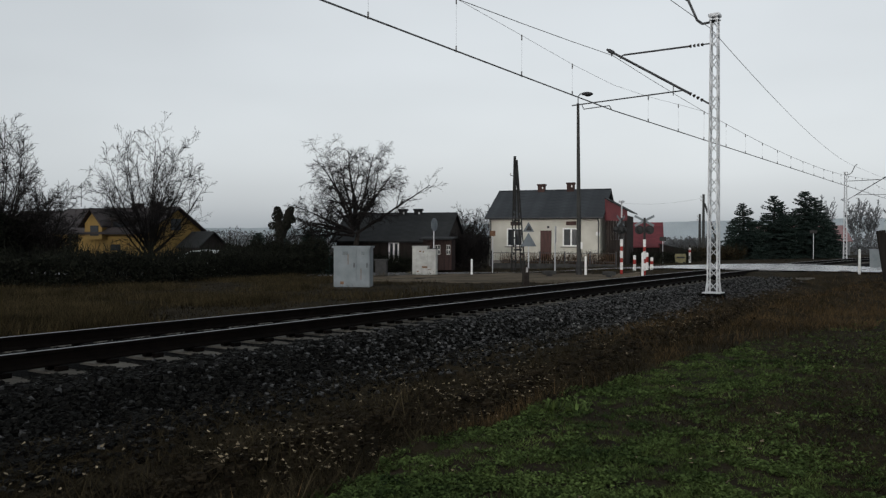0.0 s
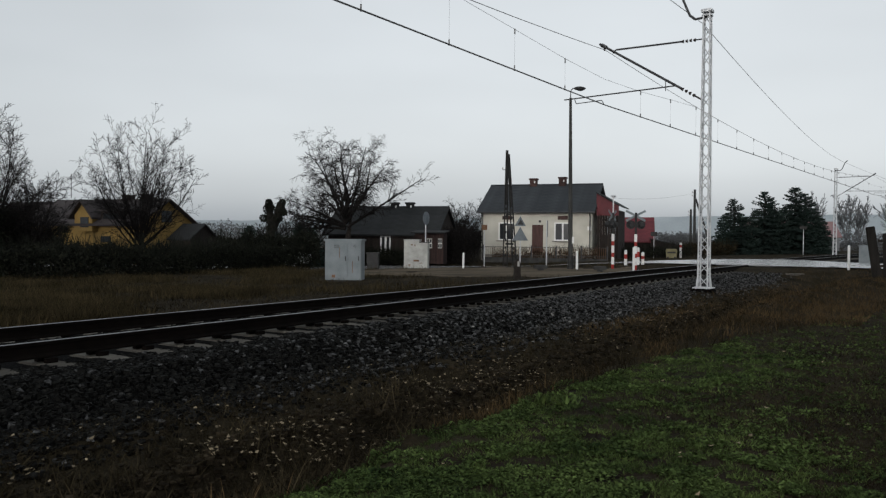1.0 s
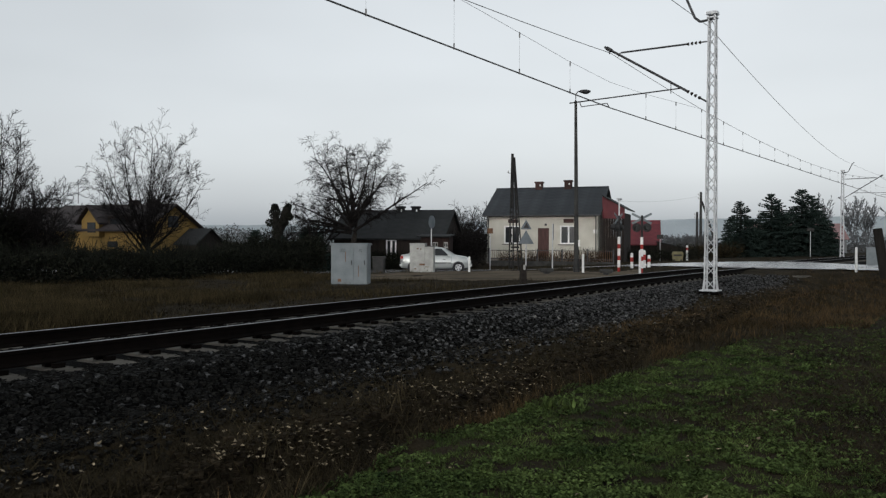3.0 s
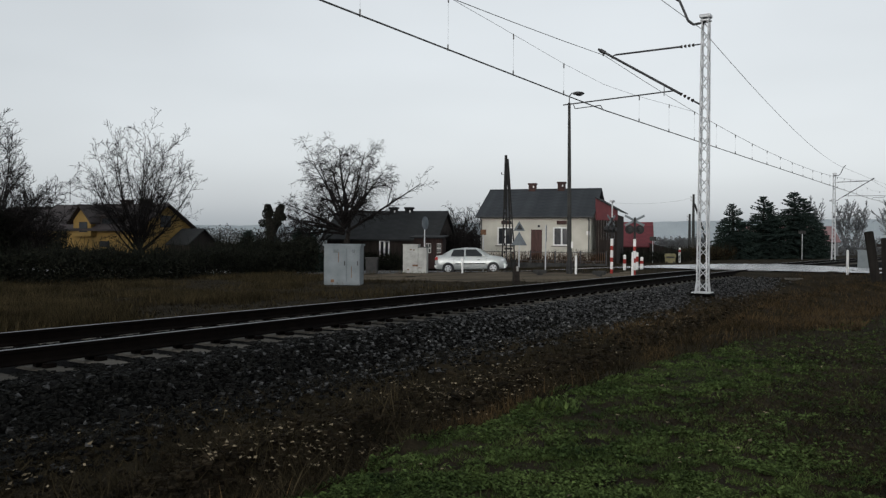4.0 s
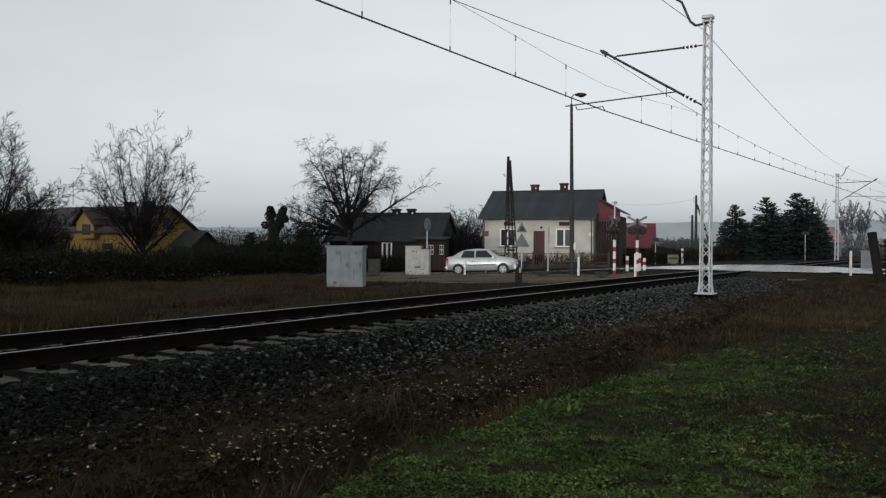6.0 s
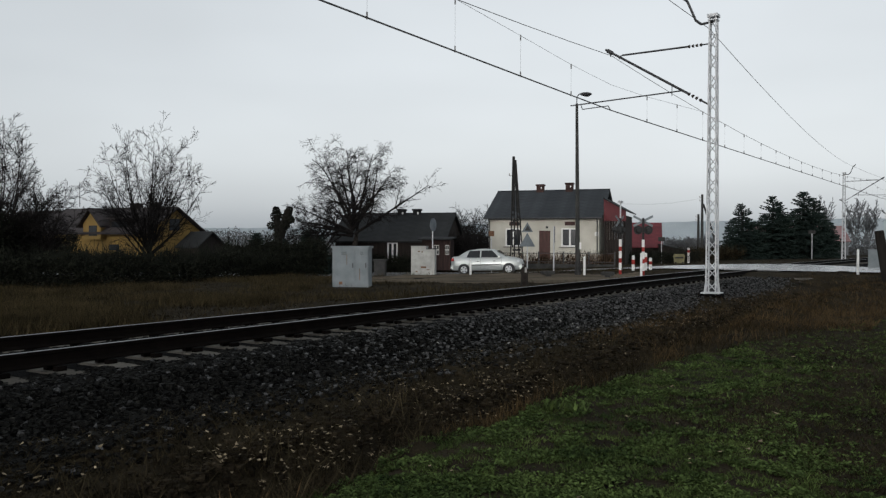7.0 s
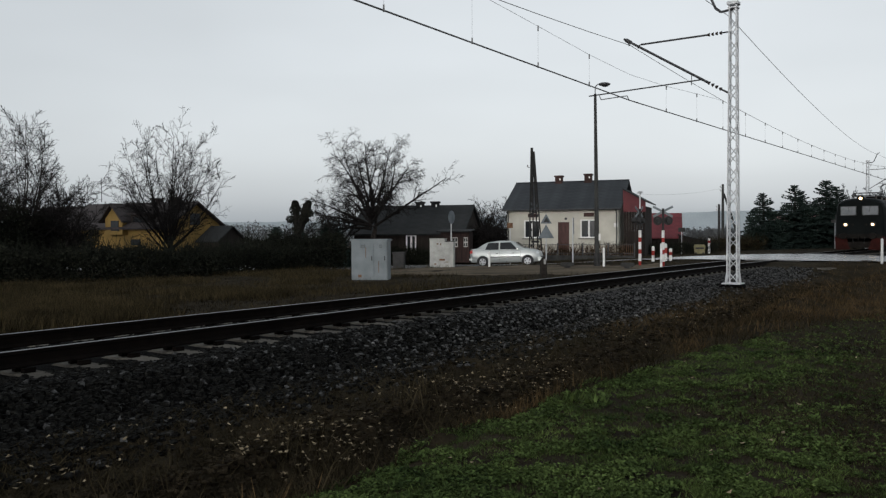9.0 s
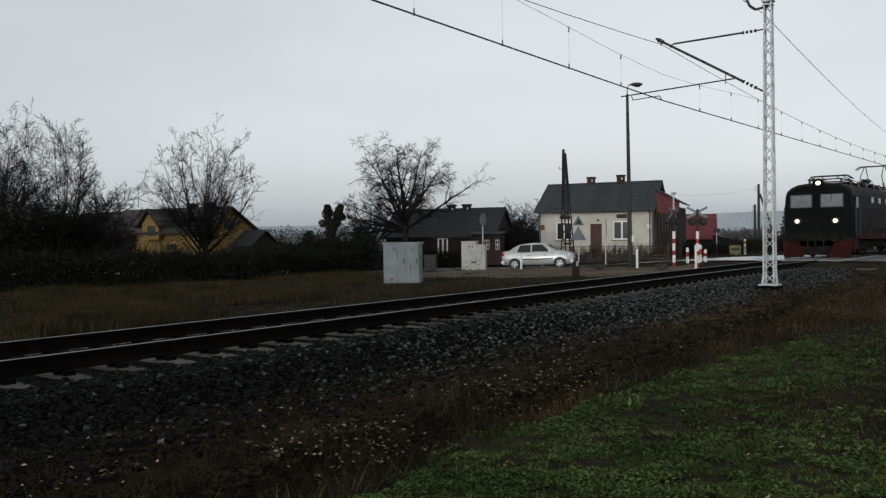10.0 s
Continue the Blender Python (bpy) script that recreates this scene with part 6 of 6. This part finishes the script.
leaf_mass("hedge", [(-10.6, 39.5), (-8.2, 41.8), (-6.2, 43.1)], 2.1, 1.0, 11000, 0.06, 12, "dark bushy end of the hedge by the lane", M_HEDGE, 500)
leaf_mass("shrubs", [(-15, 57.0), (-8.5, 53.0), (-4.5, 51.4), (-1.2, 50.2)], 1.25, 1.0, 16000, 0.06, 3, "dark shrubs in front of the old house", M_HEDGE, 900, "shrubs")
leaf_mass("shrubs", [(-32.5, 57.5), (-30, 58.0), (-27.6, 58.0)], 2.9, 2.0, 9000, 0.07, 14, "dark evergreen shrubs before the yellow house", M_HEDGE, 300, "shrubs")
leaf_mass("shrubs", [(1.3, 51.5), (3.3, 53.6)], 2.6, 1.6, 6500, 0.06, 4, "tangled leafless shrubs between the houses", M_TWIG, 1200, "shrubs")
leaf_mass("shrubs", [(13.0, 57.5), (17.0, 60.5), (21.0, 63.0)], 0.9, 1.2, 5000, 0.06, 5, "low dark shrubs before the barns", M_HEDGE, 500, "shrubs")
leaf_mass("shrubs", [(21.5, 70.0), (25.5, 74.0), (30, 77.0)], 1.3, 2.0, 7000, 0.07, 6, "brownish shrubs by the timber poles", M_WEED, 700, "shrubs")
leaf_mass("shrubs", [(4.0, 54.8), (7.5, 53.6), (11.6, 52.2)], 0.7, 0.5, 3500, 0.05, 7, "dead flower stalks behind the garden fence", M_WEED, 700, "shrubs")
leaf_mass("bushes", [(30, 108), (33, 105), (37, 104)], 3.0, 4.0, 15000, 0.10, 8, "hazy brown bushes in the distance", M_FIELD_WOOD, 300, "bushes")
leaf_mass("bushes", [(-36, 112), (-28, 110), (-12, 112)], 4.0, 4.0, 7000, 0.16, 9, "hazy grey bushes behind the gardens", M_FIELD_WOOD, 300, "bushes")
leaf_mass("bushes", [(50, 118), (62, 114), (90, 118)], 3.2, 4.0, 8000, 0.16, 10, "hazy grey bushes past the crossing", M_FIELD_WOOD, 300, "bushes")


def blades(name, spots, mat, label, category, low, high, width, lean, seed):
    """One triangle a blade, on rows of x, y, z, and a height factor."""
    r = np.random.RandomState(seed)
    n = len(spots)
    p = np.array([s[:3] for s in spots])
    h = r.uniform(low, high, n) * np.array([s[3] for s in spots])
    a = r.uniform(0, 2 * np.pi, n)
    w = width * r.uniform(0.6, 1.4, n)
    dx, dy = np.cos(a) * w, np.sin(a) * w
    tip = p + np.stack([r.normal(0, lean, n) * h, r.normal(0, lean, n) * h, h], 1)
    left = p + np.stack([-dx, -dy, np.full(n, -0.01)], 1)
    right = p + np.stack([dx, dy, np.full(n, -0.01)], 1)
    verts = np.stack([left, right, tip], 1).reshape(-1, 3)
    faces = np.arange(3 * n).reshape(-1, 3)
    ob = from_arrays(name, verts.tolist(), faces.tolist(), mat)
    return tagged(ob, label, category, kind="stuff")


def scatter(rnd, count, near, far, keep):
    """Spots thinning out with the distance from the meadow's edge at the origin."""
    out = []
    tries = 0
    while len(out) < count and tries < count * 12:
        tries += 1
        d = near * (far / near) ** rnd.random()
        x, y = d * rnd.uniform(-0.66, 0.70), d
        s, n = to_track(x, y)
        k = keep(x, y, s, n)
        if k and rnd.random() < k:
            out.append((x, y, land(x, y), 0.6 + 0.12 * min(d, 12) / 3))
    return out


def rosettes(name, spots, mat, label, category, low, high, seed):
    """Flat broad leaves in small whorls: four corners a leaf, rising outwards from the whorl's middle."""
    r = np.random.RandomState(seed)
    p = np.repeat(np.array([s[:3] for s in spots]), 5, axis=0)
    size = np.repeat(r.uniform(low, high, len(spots)) * np.array([s[3] for s in spots]), 5)
    n = len(p)
    a = r.uniform(0, 2 * np.pi, n)
    up = r.uniform(0.1, 0.9, n)
    ln = size * r.uniform(0.7, 1.3, n)
    out = np.stack([np.cos(a) * np.cos(up), np.sin(a) * np.cos(up), np.sin(up)], 1) * ln[:, None]
    side = np.stack([-np.sin(a), np.cos(a), r.normal(0, 0.25, n)], 1) * (ln * r.uniform(0.22, 0.4, n))[:, None]
    p = p + np.stack([r.normal(0, 0.012, n), r.normal(0, 0.012, n), r.uniform(0.0, 0.02, n)], 1)
    bend = np.stack([np.zeros(n), np.zeros(n), -0.25 * ln], 1)
    verts = np.stack([p, p + out * 0.55 + side, p + out + bend, p + out * 0.55 - side], 1).reshape(-1, 3)
    faces = np.arange(4 * n).reshape(-1, 4)
    return tagged(from_arrays(name, verts.tolist(), faces.tolist(), mat), label, category, kind="stuff")


def in_patch(x, y):
    """The trodden sandy strip round the cabinets."""
    ux, uy = (x - 2.0) / 8.0, (y - 34.4 + 0.10 * x) / 5.4
    return ux * ux + uy * uy + 0.55 * noise.noise((x * 0.5, y * 0.5, 3)) < 0.75


M_CLOD = material("broken_earth", (0.006, 0.005, 0.0035), (0.036, 0.028, 0.018), 6, 40, 0.95, bump=0.8, bump_at=0.02, vary=0.6, islands=True, spec=0.04)
M_SAND = material("trodden_sand", (0.035, 0.029, 0.021), (0.135, 0.108, 0.076), 0.55, 9, 0.95, bump=0.6, bump_at=0.04, spec=0.05, stretch_by=(0.55, 1.6, 1))


def sand_patch():
    bm = bmesh.new()
    grid = {}
    step = 0.3
    for i in range(-36, 37):
        for j in range(-24, 25):
            x, y = 2.0 + i * step, 34.4 + j * step
            if in_patch(x, y) and to_track(x, y)[1] > 2.7:
                grid[i, j] = bm.verts.new((x, y, land(x, y) + 0.012))
    for (i, j), v in list(grid.items()):
        q = [grid.get((i + a, j + b)) for a, b in ((0, 0), (1, 0), (1, 1), (0, 1))]
        if None not in q:
            bm.faces.new(q)
    tagged(part("sand", bm, M_SAND, smooth=True), "trodden pale brown sand around the cabinets", "ground", kind="structure")


sand_patch()


def off_road(x, y):
    u, v = road_uv(x, y)
    return not (-3.7 < v < 3.0 + 7.0 * math.exp(-((u - 15.5) / 4.5) ** 2)) and not in_patch(x, y)


LAWN_EDGE = ((3.7, -5.4), (5, -5.2), (6, -5.2), (7.6, -5.35), (9.7, -5.55), (12.9, -5.9), (18.2, -7.4), (24, -9.2), (32, -12))


def ground_cover():
    rnd = random.Random(5)
    wave = lambda x, y, f, k: noise.noise((x * f, y * f, k))
    edge = lambda s: table(s, LAWN_EDGE) + 0.22 * noise.noise((s * 0.7, 0, 8)) + 0.12 * noise.noise((s * 2.6, 0, 3))
    # bare noise patches; the x term thins turf rightwards, standing in for lens darkening
    worn = lambda x, y: 1.0 - 0.8 * max(0, min(1, 1.4 * (wave(x, y, 0.35, 7) + 0.02) + 2.2 * max(0, (x - 0.36 * y) / (0.2 * y + 1))))
    tuft_spots = scatter(rnd, 22000, 3.2, 36, lambda x, y, s, n: (n < edge(s) and off_road(x, y)) * worn(x, y) * (0.06 + max(0, min(1, 0.50 + 2.4 * wave(x, y, 5.0, 41) + 0.8 * wave(x, y, 1.6, 42)))))
    green = [(x + rnd.gauss(0, 0.004 + 0.0022 * y), y + rnd.gauss(0, 0.004 + 0.0022 * y), z, k * f) for x, y, z, k in tuft_spots for f in (1.25, 1.0, 0.8, 0.9, 0.7)]
    blades("grass", green, M_GRASS, "short damp green meadow grass", "grass", 0.014, 0.042, 0.0055, 1.0, 1)
    broad = scatter(rnd, 21000, 3.2, 30, lambda x, y, s, n: (n < edge(s) and off_road(x, y)) * worn(x, y) * max(0, min(1, 0.35 + 2.2 * wave(x, y, 3.2, 51) + 1.0 * wave(x, y, 0.9, 52))))
    rosettes("broad_weeds", broad, M_CLOVER, "low broad-leaved weeds and clover in the meadow", "weeds", 0.022, 0.05, 21)
    brown = scatter(rnd, 36000, 3.2, 36, lambda x, y, s, n: (n < edge(s) + 0.2 and off_road(x, y)) * (1.05 - worn(x, y)))
    blades("grass", brown, M_WEED, "flattened brown dead grass in the meadow", "grass", 0.015, 0.06, 0.005, 1.2, 2)
    ditch = scatter(rnd, 34000, 4.0, 40, lambda x, y, s, n: (edge(s) - 0.15 < n < -2.35) and off_road(x, y) and 0.75 + 0.5 * wave(x, y, 1.2, 3))
    stalks = scatter(rnd, 7000, 4.0, 30, lambda x, y, s, n: (edge(s) - 0.1 < n < -3.6) and off_road(x, y) and max(0, 0.1 + 1.2 * wave(x, y, 1.1, 17)))
    blades("dead_stalks", stalks, M_WEED, "tangled dark stalks standing in the ditch", "weeds", 0.14, 0.34, 0.006, 0.55, 8)
    blades("weeds", ditch, M_WEED, "matted dead weeds in the ditch", "weeds", 0.03, 0.12, 0.006, 1.1, 3)
    tufts = scatter(rnd, 13000, 4.0, 40, lambda x, y, s, n: (edge(s) - 0.05 < n < -4.5) and off_road(x, y) and max(0, 0.25 + 1.2 * wave(x, y, 0.6, 12)))
    blades("dry_tufts", tufts, M_TUFT, "reddish dry grass tufts on the ditch bank", "grass", 0.08, 0.24, 0.006, 0.45, 4)
    verge = [(x, y, z, 1.0) for x, y, z, k in scatter(rnd, 52000, 9, 55, lambda x, y, s, n: (2.5 < n < 20.5) and off_road(x, y) and max(0, 0.35 + 1.6 * wave(x, y, 0.3, 2)) * (1.0 if x < -4.5 else 0.22))]
    blades("verge_grass", verge, M_DRY, "tall dry brown grass on the verge", "grass", 0.08, 0.26, 0.010, 0.45, 5)
    dark = [(x, y, z, 1.0) for x, y, z, k in scatter(rnd, 40000, 9, 70, lambda x, y, s, n: n > 2.4 and off_road(x, y) and 0.6)]
    blades("verge_weeds", dark, M_WEED, "low dark weeds and trodden turf", "weeds", 0.03, 0.09, 0.012, 0.8, 6)
    right = [(x, y, z, 1.0) for x, y, z, k in scatter(rnd, 12000, 14, 40, lambda x, y, s, n: (-7.5 < n < -3.0) and off_road(x, y) and 0.4 + 0.6 * wave(x, y, 0.5, 9))]
    blades("bank_grass", right, M_TUFT, "dry brown grass on the bank near the mast", "grass", 0.05, 0.16, 0.007, 0.6, 7)
    # fallen leaves
    verts, faces = [], []
    for x, y, z, k in scatter(rnd, 3000, 4.0, 26, lambda x, y, s, n: max(0, (-4.3 < n < -3.5) * (s > 4.2) * (0.35 + 1.3 * wave(x, y, 0.7, 30)) + 0.05 * (-3.5 < n < -2.5) + 0.004 * (n < -4.9))):
        a = rnd.uniform(0, 6.28)
        r = rnd.uniform(0.012, 0.030)
        i = len(verts)
        z += rnd.uniform(0.02, 0.09)
        verts += [(x - r * math.cos(a), y - r * math.sin(a), z), (x + r * 0.6 * math.sin(a), y - r * 0.6 * math.cos(a), z + rnd.uniform(-0.01, 0.015)),
                  (x + r * math.cos(a), y + r * math.sin(a), z + rnd.uniform(-0.01, 0.02)), (x - r * 0.6 * math.sin(a), y + r * 0.6 * math.cos(a), z + rnd.uniform(-0.01, 0.015))]
        faces.append((i, i + 1, i + 2, i + 3))
    tagged(from_arrays("fallen_leaves", verts, faces, M_LEAF), "pale fallen leaves caught in the ditch weeds", "leaves", kind="stuff")
    # broad green plant at the ditch edge
    for gx, gy, gn in ((1.05, 7.55, 60), (1.3, 7.45, 36)):
        plant = thing("green_plant", ground_pose(gx, gy), "bright green leafy tuft at the ditch edge", "plant", "green tufts")
        verts, faces = [], []
        for _ in range(gn):
            a, ln, t = rnd.uniform(0, 6.28), rnd.uniform(0.08, 0.17), rnd.uniform(0.3, 1.2)
            o = Vector((rnd.gauss(0, 0.06), rnd.gauss(0, 0.05), 0.0))
            d = Vector((math.cos(a) * math.sin(t), math.sin(a) * math.sin(t), math.cos(t)))
            sd = Vector((-math.sin(a), math.cos(a), 0)) * 0.016
            i = len(verts)
            verts += [o, o + d * ln * 0.55 + sd, o + d * ln, o + d * ln * 0.55 - sd]
            faces.append((i, i + 1, i + 2, i + 3))
        tagged(from_arrays("leaves", verts, faces, M_GRASS, plant), kind="stuff")


ground_cover()


# ---- loose stones of the ballast ----
def stone_mesh(r):
    base = np.array([(x, y, z) for x in (-1, 1) for y in (-1, 1) for z in (-1, 1)], float)
    pts = base * r.uniform(0.55, 1.15, (8, 3)) + r.normal(0, 0.12, (8, 3))
    return pts


STONE_FACES = [(0, 1, 3, 2), (4, 6, 7, 5), (0, 4, 5, 1), (2, 3, 7, 6), (0, 2, 6, 4), (1, 5, 7, 3)]


def bed_height(n):
    m = abs(n)
    top = RAIL_Z - 0.255
    if m < 1.35:
        return top
    if m < 1.72:
        return top - 0.02 * (m - 1.35) / 0.37
    return top - 0.02 - (m - 1.72) * (top - 0.02 + 0.22) / 0.83


def loose_ballast():
    r = np.random.RandomState(9)
    heaps = {False: ([], []), True: ([], [])}
    for _ in range(62000):
        s = 2.0 + 34 * r.rand() ** 1.7 if r.rand() < 0.88 else r.uniform(36, 60)
        n = r.uniform(-2.75, -0.95) if r.rand() < 0.72 else r.uniform(-0.1, 0.71)
        if r.rand() < 0.05:
            n = r.uniform(-3.3, -2.4)
        if 35.0 < s < 46.5:
            continue
        phase = (s - (4.2221 - 0.13) + 0.3) % 0.6 - 0.3
        if 0.72 < abs(n) < 1.2 and abs(phase) < 0.10:
            continue
        size = r.uniform(0.013, 0.031)
        p = on_track(s, n)
        z = max(bed_height(n) if abs(n) < 2.6 else -9, land(p.x, p.y) if abs(n) > 1.9 else -9) + size * 0.35 + (0.042 if abs(n) < 0.72 else 0.0)
        pts = stone_mesh(r) * size * np.array([1.15, 0.95, 0.75])
        a, b = r.uniform(0, 6.28), r.uniform(-0.7, 0.7)
        rot = np.array([[np.cos(a), -np.sin(a), 0], [np.sin(a), np.cos(a), 0], [0, 0, 1]]) @ np.array([[1, 0, 0], [0, np.cos(b), -np.sin(b)], [0, np.sin(b), np.cos(b)]])
        pts = pts @ rot.T + np.array([p.x, p.y, z])
        # a growing share of paler stones towards the crossing, dark stones before it
        verts, faces = heaps[bool(r.rand() < 0.03 + 0.55 * min(1.0, max(0.0, (s - 5) / 13)))]
        i = len(verts)
        verts.extend(pts.tolist())
        faces.extend([tuple(i + j for j in f) for f in STONE_FACES])
    tagged(from_arrays("loose_ballast", *heaps[False], M_BALLAST), "loose dark stones covering the ballast bank", "ballast", kind="stuff")
    tagged(from_arrays("fresh_ballast", *heaps[True], M_PALER), "paler grey crushed stones mixed into the bank", "ballast", kind="stuff")
    # single stones: a nearest stretch in grey, and pale ones here and there
    meshes = []
    for k in range(6):
        for mat in (M_STONE, M_PALE_STONE):
            me = bpy.data.meshes.new("stone")
            me.from_pydata((stone_mesh(r) * np.array([1.15, 0.95, 0.75])).tolist(), [], STONE_FACES)
            me.materials.append(mat)
            meshes.append(me)
    heap = thing("ballast_stones", Matrix(), "single crushed stones lying loose on the bank", "stones")
    for k in range(290):
        pale = k % 7 == 0
        s = r.uniform(3.0, 11.0) if not pale else 5.0 + 24 * r.rand() ** 1.4
        n = r.uniform(-2.6, -1.5) if not pale else r.uniform(-3.6, -1.4)
        size = r.uniform(0.016, 0.032)
        p = on_track(s, n)
        z = max(bed_height(n) if abs(n) < 2.6 else -9, smooth_land(p.x, p.y) if abs(n) > 1.9 else -9) + size * 0.6
        ob = new("stone", meshes[2 * r.randint(6) + (1 if pale else 0)])
        ob.parent = heap
        ob.matrix_basis = Matrix.LocRotScale((p.x, p.y, z), Euler((r.uniform(-0.6, 0.6), r.uniform(-0.6, 0.6), r.uniform(0, 6))), (size, size, size))


loose_ballast()


def earth_clods():
    """Broken lumps of earth along the ditch's far lip and on the spoil ridge."""
    r = np.random.RandomState(31)
    verts, faces = [], []
    for _ in range(9000):
        s = 2.5 + 28 * r.rand() ** 1.5
        lip = r.rand() < 0.6
        n = r.normal(-4.0, 0.22) if lip else r.uniform(-5.3 - 0.09 * max(0, s - 14), -2.7)
        if 34 < s < 47:
            continue
        p = on_track(s, n)
        if not lip and noise.noise((p.x * 1.3, p.y * 1.3, 77)) < 0.05:
            continue
        size = r.uniform(0.012, 0.034) * min(1.3, 0.7 + 0.05 * s)
        pts = stone_mesh(r) * size * np.array([1.2, 1.0, 0.7])
        a = r.uniform(0, 6.28)
        rot = np.array([[np.cos(a), -np.sin(a), 0], [np.sin(a), np.cos(a), 0], [0, 0, 1]])
        i = len(verts)
        verts.extend((pts @ rot.T + np.array([p.x, p.y, land(p.x, p.y) + size * 0.1])).tolist())
        faces.extend([tuple(i + j for j in f) for f in STONE_FACES])
    tagged(from_arrays("earth_clods", verts, faces, M_CLOD), "dark broken clods of earth along the ditch", "earth", kind="stuff")


earth_clods()


# ---- what moves ----
CAR_ROAD = ((0.0, -13.7), (0.5, -11.5), (1.0, -9.3), (1.7, -6.15), (2.1, -4.15), (2.5, -2.1), (2.7, -1.25), (3.0, -0.15), (3.4, 1.0), (3.8, 1.8), (4.0, 2.45), (4.2, 2.78), (4.5, 3.12), (10.0, 3.12))
CAR_V = -1.8


def car_pose(u):
    x, y = road_xy(u, CAR_V)
    za, zb = (table(to_track(*road_xy(u + d, CAR_V))[1], ROAD_Z) + 0.02 for d in (-1.3, 1.3))
    return pose(x, y, (za + zb) / 2, 0, -math.degrees(math.atan2(zb - za, 2.6)), math.degrees(math.atan2(road_dir(u)[1], road_dir(u)[0])))


def loco_pose(t):
    s = 41.0 + 20.6 * (10.0 - t)
    return track_pose(s + 8.0, 0, RAIL_Z) @ pose(0, 0, 0, 0, 0, 180)


def motions():
    walk(car, [(t, car_pose(table(t, CAR_ROAD))) for t in [0.1 * k for k in range(46)] + [5.0, 10.0]])
    times = [k / 15 for k in range(70)] + [10.0]
    for wheel, x, side in car_wheels:
        walk(wheel, [(t, pose(x, side * 0.775, 0.29, 0, math.degrees((table(t, CAR_ROAD) + 13.7) / 0.29), 0)) for t in times])
    walk(loco, [(0.25 * k, loco_pose(0.25 * k)) for k in range(41)])
    for ws, x in loco_wheels:
        walk(ws, [(k / 30, pose(x, 0, 0.625, 0, math.degrees(20.6 * k / 30 / 0.625), 0)) for k in range(301)])


motions()
